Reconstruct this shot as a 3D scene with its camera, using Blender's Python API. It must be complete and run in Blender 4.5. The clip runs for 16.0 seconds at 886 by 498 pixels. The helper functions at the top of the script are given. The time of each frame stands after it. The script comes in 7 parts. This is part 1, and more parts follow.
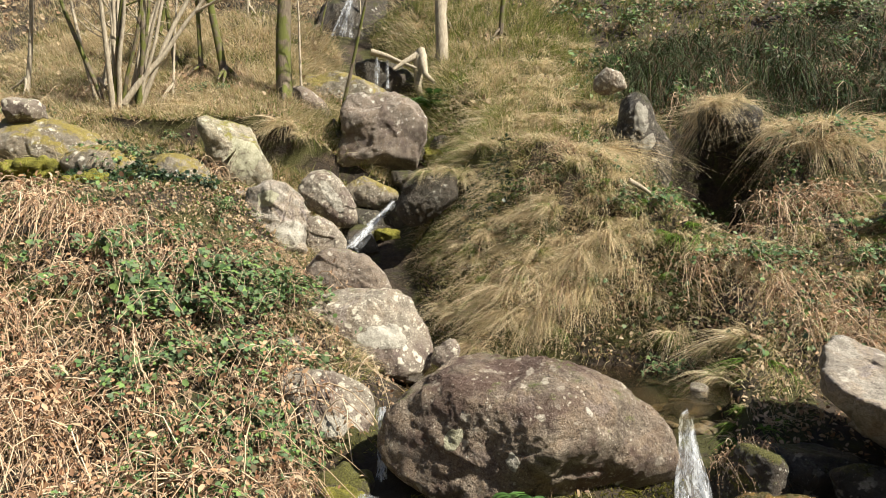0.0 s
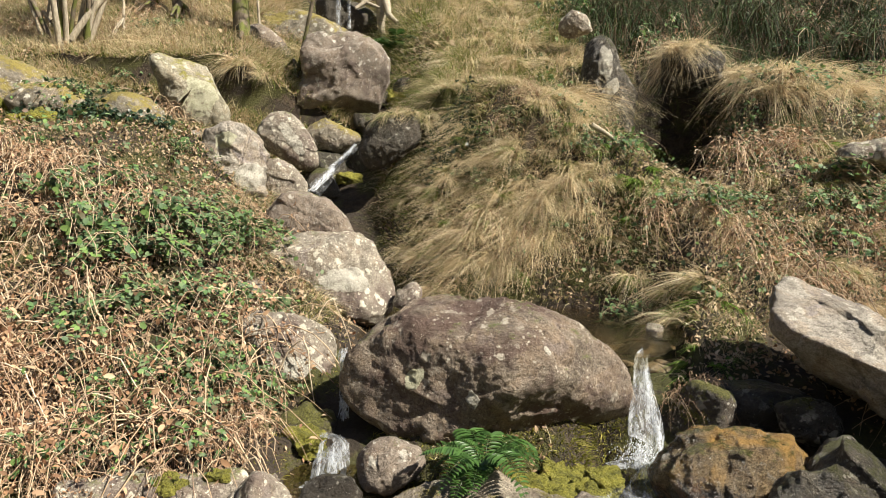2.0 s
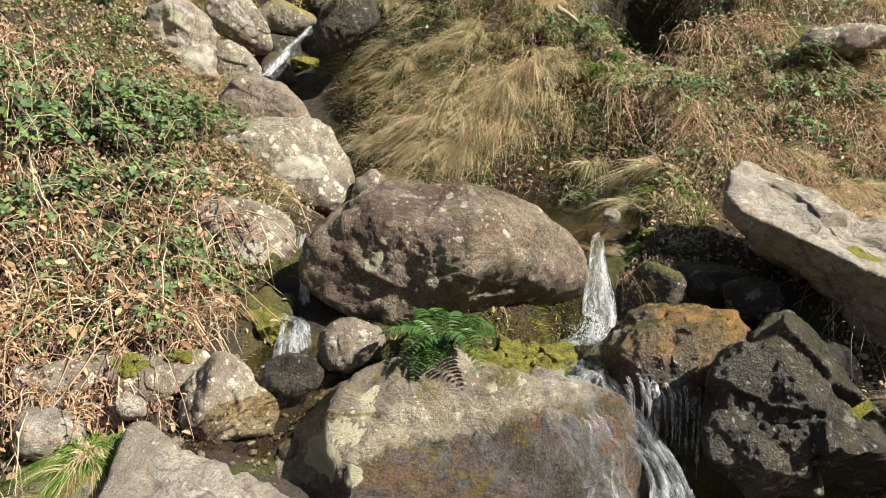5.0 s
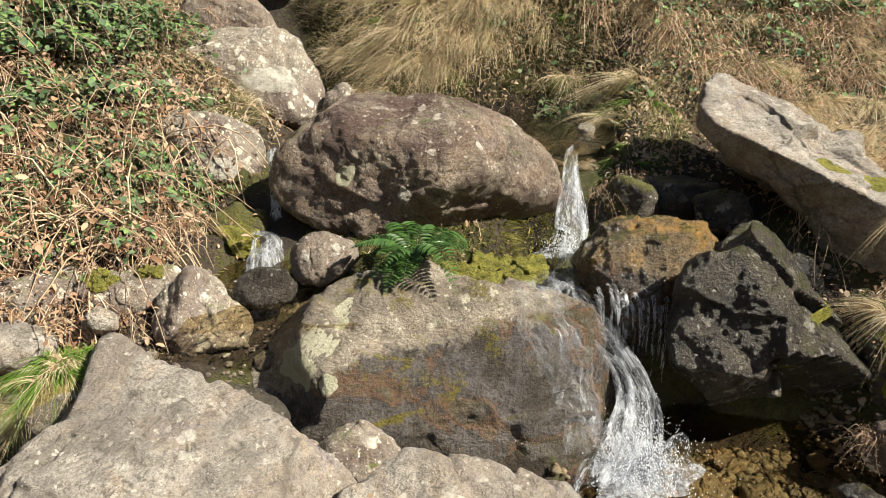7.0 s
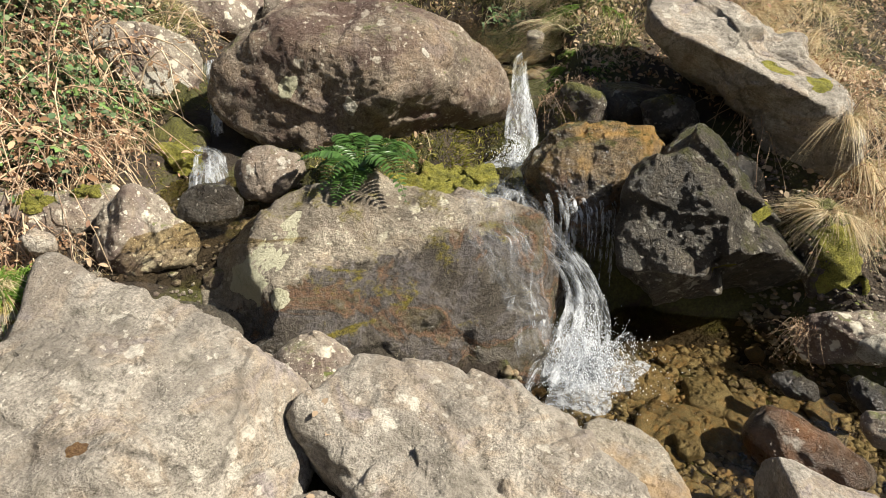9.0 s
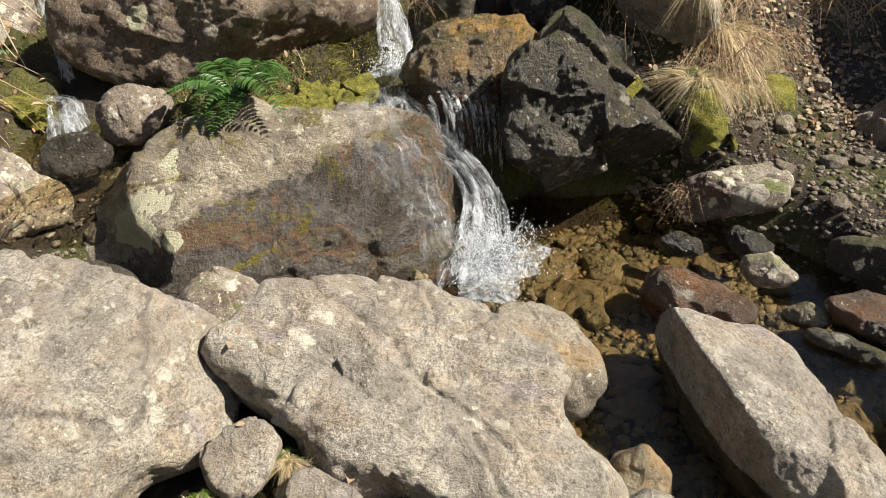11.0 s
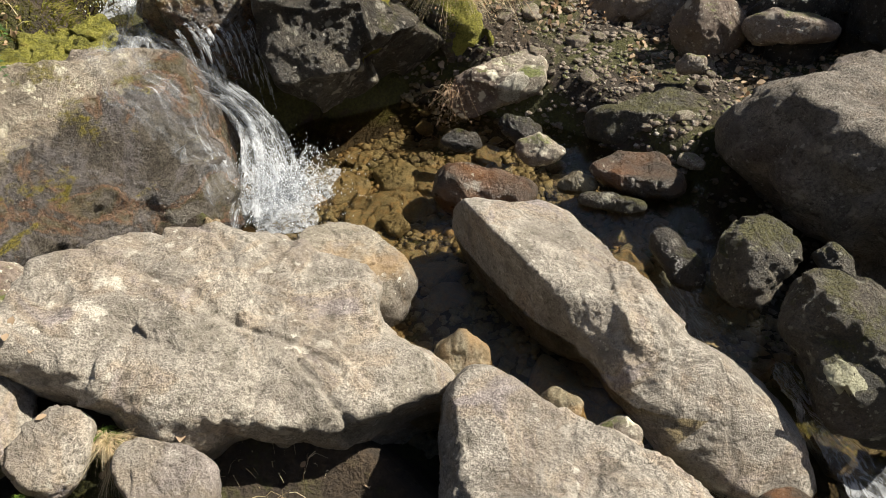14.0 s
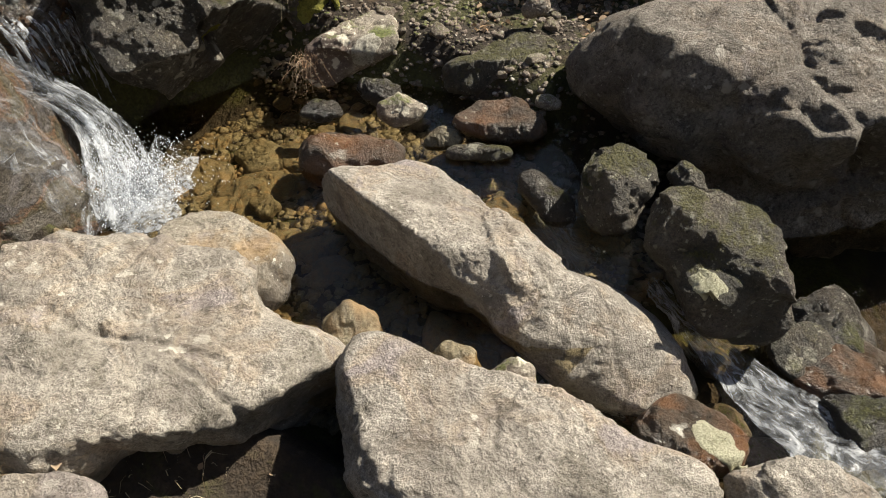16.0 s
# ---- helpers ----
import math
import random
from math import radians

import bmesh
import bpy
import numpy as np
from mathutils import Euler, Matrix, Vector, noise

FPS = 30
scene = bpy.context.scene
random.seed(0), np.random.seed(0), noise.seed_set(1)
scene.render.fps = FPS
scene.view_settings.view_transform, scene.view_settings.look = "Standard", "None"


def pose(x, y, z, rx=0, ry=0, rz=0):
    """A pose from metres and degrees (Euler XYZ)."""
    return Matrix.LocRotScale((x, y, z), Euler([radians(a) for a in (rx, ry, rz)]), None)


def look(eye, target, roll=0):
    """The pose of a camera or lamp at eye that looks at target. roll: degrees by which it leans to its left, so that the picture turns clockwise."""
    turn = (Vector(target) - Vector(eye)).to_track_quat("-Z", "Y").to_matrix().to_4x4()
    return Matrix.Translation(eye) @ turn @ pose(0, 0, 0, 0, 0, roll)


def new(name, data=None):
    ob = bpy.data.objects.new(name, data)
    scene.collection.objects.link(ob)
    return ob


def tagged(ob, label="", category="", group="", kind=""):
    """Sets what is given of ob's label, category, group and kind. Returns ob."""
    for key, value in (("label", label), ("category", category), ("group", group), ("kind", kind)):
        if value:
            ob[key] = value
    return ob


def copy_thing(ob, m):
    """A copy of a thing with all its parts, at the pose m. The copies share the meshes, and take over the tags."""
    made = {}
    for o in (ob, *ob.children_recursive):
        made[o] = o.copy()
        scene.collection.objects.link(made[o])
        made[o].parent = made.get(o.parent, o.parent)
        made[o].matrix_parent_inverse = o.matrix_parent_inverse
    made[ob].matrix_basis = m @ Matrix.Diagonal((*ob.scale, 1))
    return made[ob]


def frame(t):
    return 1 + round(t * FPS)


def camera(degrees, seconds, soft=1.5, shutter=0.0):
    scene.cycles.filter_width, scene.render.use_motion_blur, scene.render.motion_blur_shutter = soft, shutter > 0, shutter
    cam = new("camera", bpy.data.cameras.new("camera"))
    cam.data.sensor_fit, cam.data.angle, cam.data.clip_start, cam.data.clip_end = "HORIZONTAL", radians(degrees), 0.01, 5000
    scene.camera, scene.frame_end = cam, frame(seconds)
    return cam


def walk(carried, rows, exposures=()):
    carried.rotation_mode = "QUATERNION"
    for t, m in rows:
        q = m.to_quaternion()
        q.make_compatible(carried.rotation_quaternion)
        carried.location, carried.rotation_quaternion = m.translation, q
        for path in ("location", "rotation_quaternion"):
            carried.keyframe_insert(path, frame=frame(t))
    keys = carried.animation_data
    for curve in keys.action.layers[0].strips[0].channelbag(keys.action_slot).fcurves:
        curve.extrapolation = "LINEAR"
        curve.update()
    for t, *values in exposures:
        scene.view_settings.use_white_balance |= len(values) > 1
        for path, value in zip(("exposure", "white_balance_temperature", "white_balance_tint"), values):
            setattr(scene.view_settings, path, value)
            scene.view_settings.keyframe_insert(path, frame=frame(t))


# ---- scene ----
cam = camera(65.8, 16.0, soft=1.0)
METRES, EYE, TILT, LEAN, TURN = 0.62, 2.07, 0.0, 0.0, 0.0
ROWS = [
    (0.0, 0.0, 0.0, 0.0, -0.0, 0.0, 0.0),
    (0.5, 0.0208, 0.0164, -0.0124, -0.77, -0.97, -0.03),
    (1.0, 0.0342, 0.0291, -0.0317, -1.64, -2.12, -0.15),
    (1.5, 0.0292, 0.0243, -0.047, -2.35, -3.2, -0.3),
    (2.0, 0.0318, 0.0242, -0.0621, -2.96, -4.37, -0.28),
    (2.5, 0.0399, 0.036, -0.0882, -3.52, -5.57, -0.35),
    (3.0, 0.0375, 0.0372, -0.1032, -4.11, -6.98, -0.46),
    (3.5, 0.0511, 0.0446, -0.1236, -4.55, -8.36, -0.45),
    (4.0, 0.0594, 0.0517, -0.1454, -4.99, -9.91, -0.52),
    (6.5, 0.0924, 0.0459, -0.2532, -7.64, -17.85, -0.76),
    (7.0, 0.0991, 0.0519, -0.2741, -8.08, -19.5, -0.87),
    (7.5, 0.1074, 0.0605, -0.2939, -8.52, -20.99, -0.89),
    (8.0, 0.1314, 0.0715, -0.3244, -9.04, -22.85, -0.79),
    (8.5, 0.1431, 0.0611, -0.3479, -10.37, -24.49, -1.03),
    (11.0, 0.1429, -0.0236, -0.4713, -23.77, -32.62, 3.08),
    (11.5, 0.1401, -0.0191, -0.4983, -27.95, -34.34, 3.1),
    (12.0, 0.1583, -0.0203, -0.5253, -31.88, -36.08, 3.73),
    (12.5, 0.1693, -0.0002, -0.5374, -35.52, -37.58, 3.77),
    (13.0, 0.1481, 0.0358, -0.5311, -39.5, -37.92, 3.63),
    (13.5, 0.1295, -0.0161, -0.5282, -42.51, -38.72, 3.4),
    (14.0, 0.161, -0.1106, -0.5373, -43.92, -39.57, 3.42),
    (14.5, 0.1923, -0.1535, -0.5472, -46.62, -39.66, 3.56),
    (15.0, 0.2267, -0.1602, -0.5678, -49.7, -40.57, 3.77),
    (15.5, 0.2498, -0.1637, -0.5916, -52.69, -41.76, 4.04),
    (16.0, 0.2428, -0.1849, -0.6017, -56.49, -42.97, 4.21),
]
walk(cam, [(t, pose(0, 0, EYE, TILT, LEAN, TURN) @ pose(METRES * x, METRES * y, METRES * z, 90 + pitch, roll, yaw)) for t, x, y, z, yaw, pitch, roll in ROWS])

# ---- light: late-winter sun from the right of the stream, clear sky ----
SUN_TO = Vector((0.75, -0.43, 0.86)).normalized()
world = bpy.data.worlds.new("world")
scene.world = world
world.use_nodes = True
wn = world.node_tree.nodes
sky = wn.new("ShaderNodeTexSky")
sky.sky_type, sky.sun_disc = "NISHITA", False
sky.sun_elevation = math.asin(SUN_TO.z)
sky.sun_rotation = math.atan2(SUN_TO.x, SUN_TO.y)
sky.air_density, sky.dust_density = 1.0, 1.5
wn["Background"].inputs["Strength"].default_value = 0.05
world.node_tree.links.new(sky.outputs[0], wn["Background"].inputs["Color"])
sun = new("sun", bpy.data.lights.new("sun", "SUN"))
sun.data.energy, sun.data.angle, sun.data.color = 5.0, radians(0.55), (1.0, 0.93, 0.80)
sun.matrix_basis = look(tuple(SUN_TO * 60), (0, 0, 0))
scene.view_settings.exposure = 1.03


# ---- materials ----
def material(name):
    m = bpy.data.materials.new(name)
    m.use_nodes = True
    nt = m.node_tree
    return m, nt, nt.nodes["Principled BSDF"]


def node(nt, kind, **inputs):
    n = nt.nodes.new(kind)
    for key, value in inputs.items():
        n.inputs[key].default_value = value
    return n


def ramp(nt, source, stops, interp="LINEAR"):
    n = nt.nodes.new("ShaderNodeValToRGB")
    n.color_ramp.interpolation = interp
    while len(n.color_ramp.elements) < len(stops):
        n.color_ramp.elements.new(0.5)
    for e, (at, c) in zip(n.color_ramp.elements, stops):
        e.position, e.color = at, (c, c, c, 1) if isinstance(c, (int, float)) else (*c, 1)
    nt.links.new(source, n.inputs[0])
    return n.outputs[0]


def mixc(nt, fac, a, b, blend="MIX"):
    n = nt.nodes.new("ShaderNodeMix")
    n.data_type, n.blend_type = "RGBA", blend
    for sock, v in ((n.inputs[0], fac), (n.inputs[6], a), (n.inputs[7], b)):
        if hasattr(v, "node"):
            nt.links.new(v, sock)
        elif isinstance(v, (int, float)):
            sock.default_value = v
        else:
            sock.default_value = (*v, 1)
    return n.outputs[2]


def math_node(nt, op, a, b=0.0, clamp=False):
    n = nt.nodes.new("ShaderNodeMath")
    n.operation, n.use_clamp = op, clamp
    for sock, v in ((n.inputs[0], a), (n.inputs[1], b)):
        if hasattr(v, "node"):
            nt.links.new(v, sock)
        else:
            sock.default_value = v
    return n.outputs[0]


def noise_tex(nt, vec, scale, detail=4.0, rough=0.55, distort=0.0):
    n = node(nt, "ShaderNodeTexNoise", Scale=scale, Detail=detail, Roughness=rough, Distortion=distort)
    nt.links.new(vec, n.inputs["Vector"])
    return n.outputs["Fac"]


def shifted_coords(nt):
    """Object coordinates in metres, shifted by a random amount for each object."""
    co, info = nt.nodes.new("ShaderNodeTexCoord"), nt.nodes.new("ShaderNodeObjectInfo")
    add = nt.nodes.new("ShaderNodeVectorMath")
    add.operation = "MULTIPLY_ADD"
    add.inputs[1].default_value = (1, 1, 1)
    mul = nt.nodes.new("ShaderNodeVectorMath")
    mul.operation = "SCALE"
    comb = nt.nodes.new("ShaderNodeCombineXYZ")
    for i in range(3):
        nt.links.new(info.outputs["Random"], comb.inputs[i])
    nt.links.new(comb.outputs[0], mul.inputs[0])
    mul.inputs["Scale"].default_value = 37.0
    nt.links.new(co.outputs["Object"], add.inputs[0])
    nt.links.new(mul.outputs[0], add.inputs[2])
    return add.outputs[0]


def rock_material(name, light, dark, wet=None, stain=(0.06, 0.045, 0.035), stains=0.5, lichen=0.4, lichen_col=(0.62, 0.6, 0.52),
                  moss=0.0, moss_col=(0.07, 0.09, 0.015), rough=0.85, algae=0.0, algae_col=(0.25, 0.12, 0.03), bump=0.5, grain=1.0, veins=0.0, tint=0.6):
    """Weathered gneiss: grain, dark stains, pale lichen spots, moss on what faces up, orange algae where it is wet."""
    m, nt, bsdf = material(name)
    vec = shifted_coords(nt)
    geo = nt.nodes.new("ShaderNodeNewGeometry")
    big = noise_tex(nt, vec, 2.3, 5, 0.6, 0.4)
    mid = noise_tex(nt, vec, 11, 6, 0.65, 0.3)
    fine = noise_tex(nt, vec, 70 * grain, 5, 0.7)
    speck = noise_tex(nt, vec, 170 * grain, 2, 0.6)
    blot = noise_tex(nt, vec, 28 * grain, 4, 0.7, 0.5)
    broad = noise_tex(nt, vec, 4.6, 5, 0.7, 0.9)
    col = mixc(nt, ramp(nt, math_node(nt, "ADD", math_node(nt, "MULTIPLY", mid, 0.55), math_node(nt, "MULTIPLY", broad, 0.45)), [(0.36, 0.0), (0.60, 1.0)]), dark, light)
    col = mixc(nt, ramp(nt, fine, [(0.38, 0.0), (0.58, 1.0)]), mixc(nt, 0.6, col, (dark[0] * 0.8, dark[1] * 0.8, dark[2] * 0.8)), mixc(nt, 0.18, col, (min(1, light[0] * 1.35), min(1, light[1] * 1.35), min(1, light[2] * 1.35))))
    patch = ramp(nt, noise_tex(nt, vec, 6.5, 4, 0.65, 0.6), [(0.38, 0.4), (0.62, 1.0)])
    col = mixc(nt, math_node(nt, "MULTIPLY", patch, ramp(nt, speck, [(0.36, 0.5), (0.47, 0.0)])), col, (dark[0] * 0.35, dark[1] * 0.35, dark[2] * 0.35))
    col = mixc(nt, math_node(nt, "MULTIPLY", patch, ramp(nt, speck, [(0.54, 0.0), (0.66, 0.3)])), col, (min(1, light[0] * 1.5), min(1, light[1] * 1.5), min(1, light[2] * 1.5)))
    col = mixc(nt, ramp(nt, blot, [(0.33, 0.8), (0.46, 0.0)]), col, (dark[0] * 0.55, dark[1] * 0.54, dark[2] * 0.5))
    hue = noise_tex(nt, vec, 3.6, 4, 0.6, 0.7)
    col = mixc(nt, tint, col, mixc(nt, 1.0, col, ramp(nt, hue, [(0.34, (0.62, 0.60, 0.54)), (0.43, (1.0, 0.98, 0.94)), (0.50, (1.12, 1.09, 1.04)), (0.57, (1.04, 0.92, 0.78)), (0.66, (0.90, 0.84, 0.90))]), "MULTIPLY"))
    vein = None
    if veins:
        wv = nt.nodes.new("ShaderNodeTexNoise")
        wv.inputs["Scale"].default_value, wv.inputs["Detail"].default_value = 2.2, 4.0
        nt.links.new(vec, wv.inputs["Vector"])
        wa = nt.nodes.new("ShaderNodeVectorMath")
        wa.operation = "MULTIPLY_ADD"
        wa.inputs[1].default_value = (0.55, 0.55, 0.55)
        nt.links.new(wv.outputs["Color"], wa.inputs[0])
        nt.links.new(vec, wa.inputs[2])
        vo = node(nt, "ShaderNodeTexVoronoi", Scale=0.95)
        vo.feature = "DISTANCE_TO_EDGE"
        nt.links.new(wa.outputs[0], vo.inputs["Vector"])
        thin = ramp(nt, vo.outputs["Distance"], [(0.004, 1.0), (0.02, 0.0)])
        vein = math_node(nt, "MULTIPLY", thin, ramp(nt, noise_tex(nt, vec, 1.3, 2), [(0.46, 0.0), (0.56, veins)]))
        col = mixc(nt, vein, col, (dark[0] * 0.3, dark[1] * 0.28, dark[2] * 0.26))
    edge = math_node(nt, "ADD", big, math_node(nt, "MULTIPLY", math_node(nt, "SUBTRACT", fine, 0.5), 0.25))
    col = mixc(nt, ramp(nt, edge, [(0.48, 0.0), (0.60, stains)]), col, stain)
    if algae:
        a = noise_tex(nt, vec, 3.7, 4, 0.6, 0.8)
        col = mixc(nt, ramp(nt, a, [(0.46, 0.0), (0.62, algae)]), col, algae_col)
    damp = None
    if wet:
        # the part that the stream keeps wet, on SHORE mostly painted shade: below a line a*x + b*y + c*z = d in the
        # rock's own axes, with a ragged edge
        co = nt.nodes.new("ShaderNodeTexCoord")
        dot = nt.nodes.new("ShaderNodeVectorMath")
        dot.operation = "DOT_PRODUCT"
        dot.inputs[1].default_value = wet[:3]
        nt.links.new(co.outputs["Object"], dot.inputs[0])
        rag = math_node(nt, "MULTIPLY", math_node(nt, "SUBTRACT", math_node(nt, "ADD", big, math_node(nt, "MULTIPLY", blot, 0.35)), 0.67), 0.45)
        damp = ramp(nt, math_node(nt, "ADD", math_node(nt, "ADD", dot.outputs["Value"], rag), 0.5 - wet[3]), [(0.46, 1.0), (0.52, 0.0)])
        wetcol = ramp(nt, noise_tex(nt, vec, 2.6, 5, 0.62, 0.7), [(0.34, (0.03, 0.026, 0.02)), (0.42, (0.07, 0.06, 0.05)), (0.47, (0.115, 0.105, 0.105)), (0.51, (0.05, 0.045, 0.04)), (0.55, (0.15, 0.08, 0.045)), (0.60, (0.075, 0.062, 0.03)), (0.66, (0.13, 0.115, 0.095))])
        wetcol = mixc(nt, ramp(nt, fine, [(0.38, 0.6), (0.52, 0.0)]), wetcol, (0.012, 0.011, 0.009))
        wetcol = mixc(nt, ramp(nt, speck, [(0.54, 0.0), (0.68, 0.35)]), wetcol, (0.16, 0.14, 0.115))
        col = mixc(nt, math_node(nt, "MULTIPLY", damp, 0.92), col, mixc(nt, ramp(nt, blot, [(0.54, 0.0), (0.64, 0.45)]), wetcol, (0.14, 0.12, 0.095)))
    if lichen:
        for scale, lo in ((9.0, 0.30), (26.0, 0.26), (60.0, 0.2)):
            v = node(nt, "ShaderNodeTexVoronoi", Scale=scale)
            warp = nt.nodes.new("ShaderNodeVectorMath")
            warp.operation = "MULTIPLY_ADD"
            warp.inputs[1].default_value = (1, 1, 1)
            sc = node(nt, "ShaderNodeTexNoise", Scale=scale * 2.2, Detail=3.0)
            nt.links.new(vec, sc.inputs["Vector"])
            s2 = nt.nodes.new("ShaderNodeVectorMath")
            s2.operation = "SCALE"
            s2.inputs["Scale"].default_value = 0.9 / scale
            nt.links.new(sc.outputs["Color"], s2.inputs[0])
            nt.links.new(vec, warp.inputs[0])
            nt.links.new(s2.outputs[0], warp.inputs[2])
            nt.links.new(warp.outputs[0], v.inputs["Vector"])
            spot = ramp(nt, v.outputs["Distance"], [(lo * 0.75, 1.0), (lo, 0.0)])
            where = ramp(nt, noise_tex(nt, vec, scale * 0.28, 3), [(0.62 - 0.28 * lichen, 0.0), (0.74 - 0.28 * lichen, 1.0)])
            k = math_node(nt, "MULTIPLY", math_node(nt, "MULTIPLY", spot, where), 0.8)
            if damp is not None:
                k = math_node(nt, "MULTIPLY", k, ramp(nt, damp, [(0.0, 1.0), (0.6, 0.04)]))
            col = mixc(nt, k, col, lichen_col)
    if moss:
        sep = nt.nodes.new("ShaderNodeSeparateXYZ")
        nt.links.new(geo.outputs["Normal"], sep.inputs[0])
        up = math_node(nt, "MULTIPLY", sep.outputs[2], 0.35)
        k = math_node(nt, "ADD", math_node(nt, "ADD", noise_tex(nt, vec, 4.5, 6, 0.65), up), math_node(nt, "MULTIPLY", math_node(nt, "SUBTRACT", math_node(nt, "ADD", fine, blot), 1.0), 0.30))
        fac = ramp(nt, k, [(0.86 - 0.3 * moss, 0.0), (0.98 - 0.3 * moss, 0.9)])
        tuft = ramp(nt, noise_tex(nt, vec, 95, 3, 0.7), [(0.3, (moss_col[0] * 0.4, moss_col[1] * 0.4, moss_col[2] * 0.4)), (0.7, (moss_col[0] * 2.2, moss_col[1] * 2.0, moss_col[2] * 2.0))])
        col = mixc(nt, fac, col, tuft)
    nt.links.new(col, bsdf.inputs["Base Color"])
    bsdf.inputs["Roughness"].default_value = rough
    if damp is not None:
        nt.links.new(ramp(nt, damp, [(0.0, rough), (1.0, 0.22)]), bsdf.inputs["Roughness"])
    elif rough < 0.5:
        nt.links.new(ramp(nt, mid, [(0.3, rough * 0.45), (0.7, min(1.0, rough * 1.7))]), bsdf.inputs["Roughness"])
    h = math_node(nt, "ADD", math_node(nt, "ADD", math_node(nt, "MULTIPLY", mid, 1.0), math_node(nt, "MULTIPLY", blot, 0.7)), math_node(nt, "ADD", math_node(nt, "MULTIPLY", fine, 1.0), math_node(nt, "MULTIPLY", speck, 0.25)))
    if vein is not None:
        h = math_node(nt, "SUBTRACT", h, math_node(nt, "MULTIPLY", vein, 0.8))
    b = node(nt, "ShaderNodeBump", Strength=bump, Distance=0.034)
    nt.links.new(h, b.inputs["Height"])
    nt.links.new(b.outputs[0], bsdf.inputs["Normal"])
    return m


def leaf_material(name, colours, translucent=0.3, rough=0.6, spec=0.3):
    """Thin blades and leaves: a colour for each island out of a ramp, light comes through."""
    m, nt, bsdf = material(name)
    geo = nt.nodes.new("ShaderNodeNewGeometry")
    n = len(colours)
    col = ramp(nt, geo.outputs["Random Per Island"], [((i + 0.5) / n, c) for i, c in enumerate(colours)])
    co = nt.nodes.new("ShaderNodeTexCoord")
    col = mixc(nt, ramp(nt, noise_tex(nt, co.outputs["Object"], 6.0, 3), [(0.3, 0.0), (0.7, 0.15)]), col, (0.5 * colours[0][0], 0.5 * colours[0][1], 0.5 * colours[0][2]))
    nt.links.new(col, bsdf.inputs["Base Color"])
    bsdf.inputs["Roughness"].default_value = rough
    bsdf.inputs["Specular IOR Level"].default_value = spec
    tr = nt.nodes.new("ShaderNodeBsdfTranslucent")
    nt.links.new(col, tr.inputs["Color"])
    mx = node(nt, "ShaderNodeMixShader", Fac=translucent)
    nt.links.new(bsdf.outputs[0], mx.inputs[1])
    nt.links.new(tr.outputs[0], mx.inputs[2])
    nt.links.new(mx.outputs[0], nt.nodes["Material Output"].inputs["Surface"])
    return m


def ground_material(name, stops, bump=0.6, scale=1.0, moss=None):
    m, nt, bsdf = material(name)
    co = nt.nodes.new("ShaderNodeTexCoord")
    a = noise_tex(nt, co.outputs["Object"], 1.7 * scale, 6, 0.65, 0.3)
    f = noise_tex(nt, co.outputs["Object"], 23 * scale, 5, 0.7)
    k = math_node(nt, "ADD", math_node(nt, "MULTIPLY", a, 0.6), math_node(nt, "MULTIPLY", f, 0.4))
    col = ramp(nt, k, stops)
    if moss:
        tuft = ramp(nt, noise_tex(nt, co.outputs["Object"], 60, 4, 0.7), [(0.3, (moss[0] * 0.3, moss[1] * 0.3, moss[2] * 0.3)), (0.7, moss)])
        col = mixc(nt, ramp(nt, noise_tex(nt, co.outputs["Object"], 1.3, 6, 0.7, 0.5), [(0.47, 0.0), (0.56, 0.9)]), col, tuft)
    nt.links.new(col, bsdf.inputs["Base Color"])
    bsdf.inputs["Roughness"].default_value = 0.95
    b = node(nt, "ShaderNodeBump", Strength=bump, Distance=0.05)
    nt.links.new(f, b.inputs["Height"])
    nt.links.new(b.outputs[0], bsdf.inputs["Normal"])
    return m


def water_material(name, tint, ripple=14.0, bump=0.12, gloss_rough=0.03):
    """Clear shallow water: lets the bed show, with a sky gloss at low angles."""
    m, nt, bsdf = material(name)
    nt.nodes.remove(bsdf)
    co = nt.nodes.new("ShaderNodeTexCoord")
    b = node(nt, "ShaderNodeBump", Strength=bump, Distance=0.05)
    nt.links.new(noise_tex(nt, co.outputs["Object"], ripple, 3, 0.6, 0.6), b.inputs["Height"])
    tr = node(nt, "ShaderNodeBsdfTransparent", Color=(*tint, 1))
    gl = node(nt, "ShaderNodeBsdfGlossy", Roughness=gloss_rough, Color=(1, 1, 1, 1))
    fr = node(nt, "ShaderNodeFresnel", IOR=1.33)
    nt.links.new(b.outputs[0], gl.inputs["Normal"])
    nt.links.new(b.outputs[0], fr.inputs["Normal"])
    mx = nt.nodes.new("ShaderNodeMixShader")
    nt.links.new(fr.outputs[0], mx.inputs[0])
    nt.links.new(tr.outputs[0], mx.inputs[1])
    nt.links.new(gl.outputs[0], mx.inputs[2])
    nt.links.new(mx.outputs[0], nt.nodes["Material Output"].inputs["Surface"])
    return m


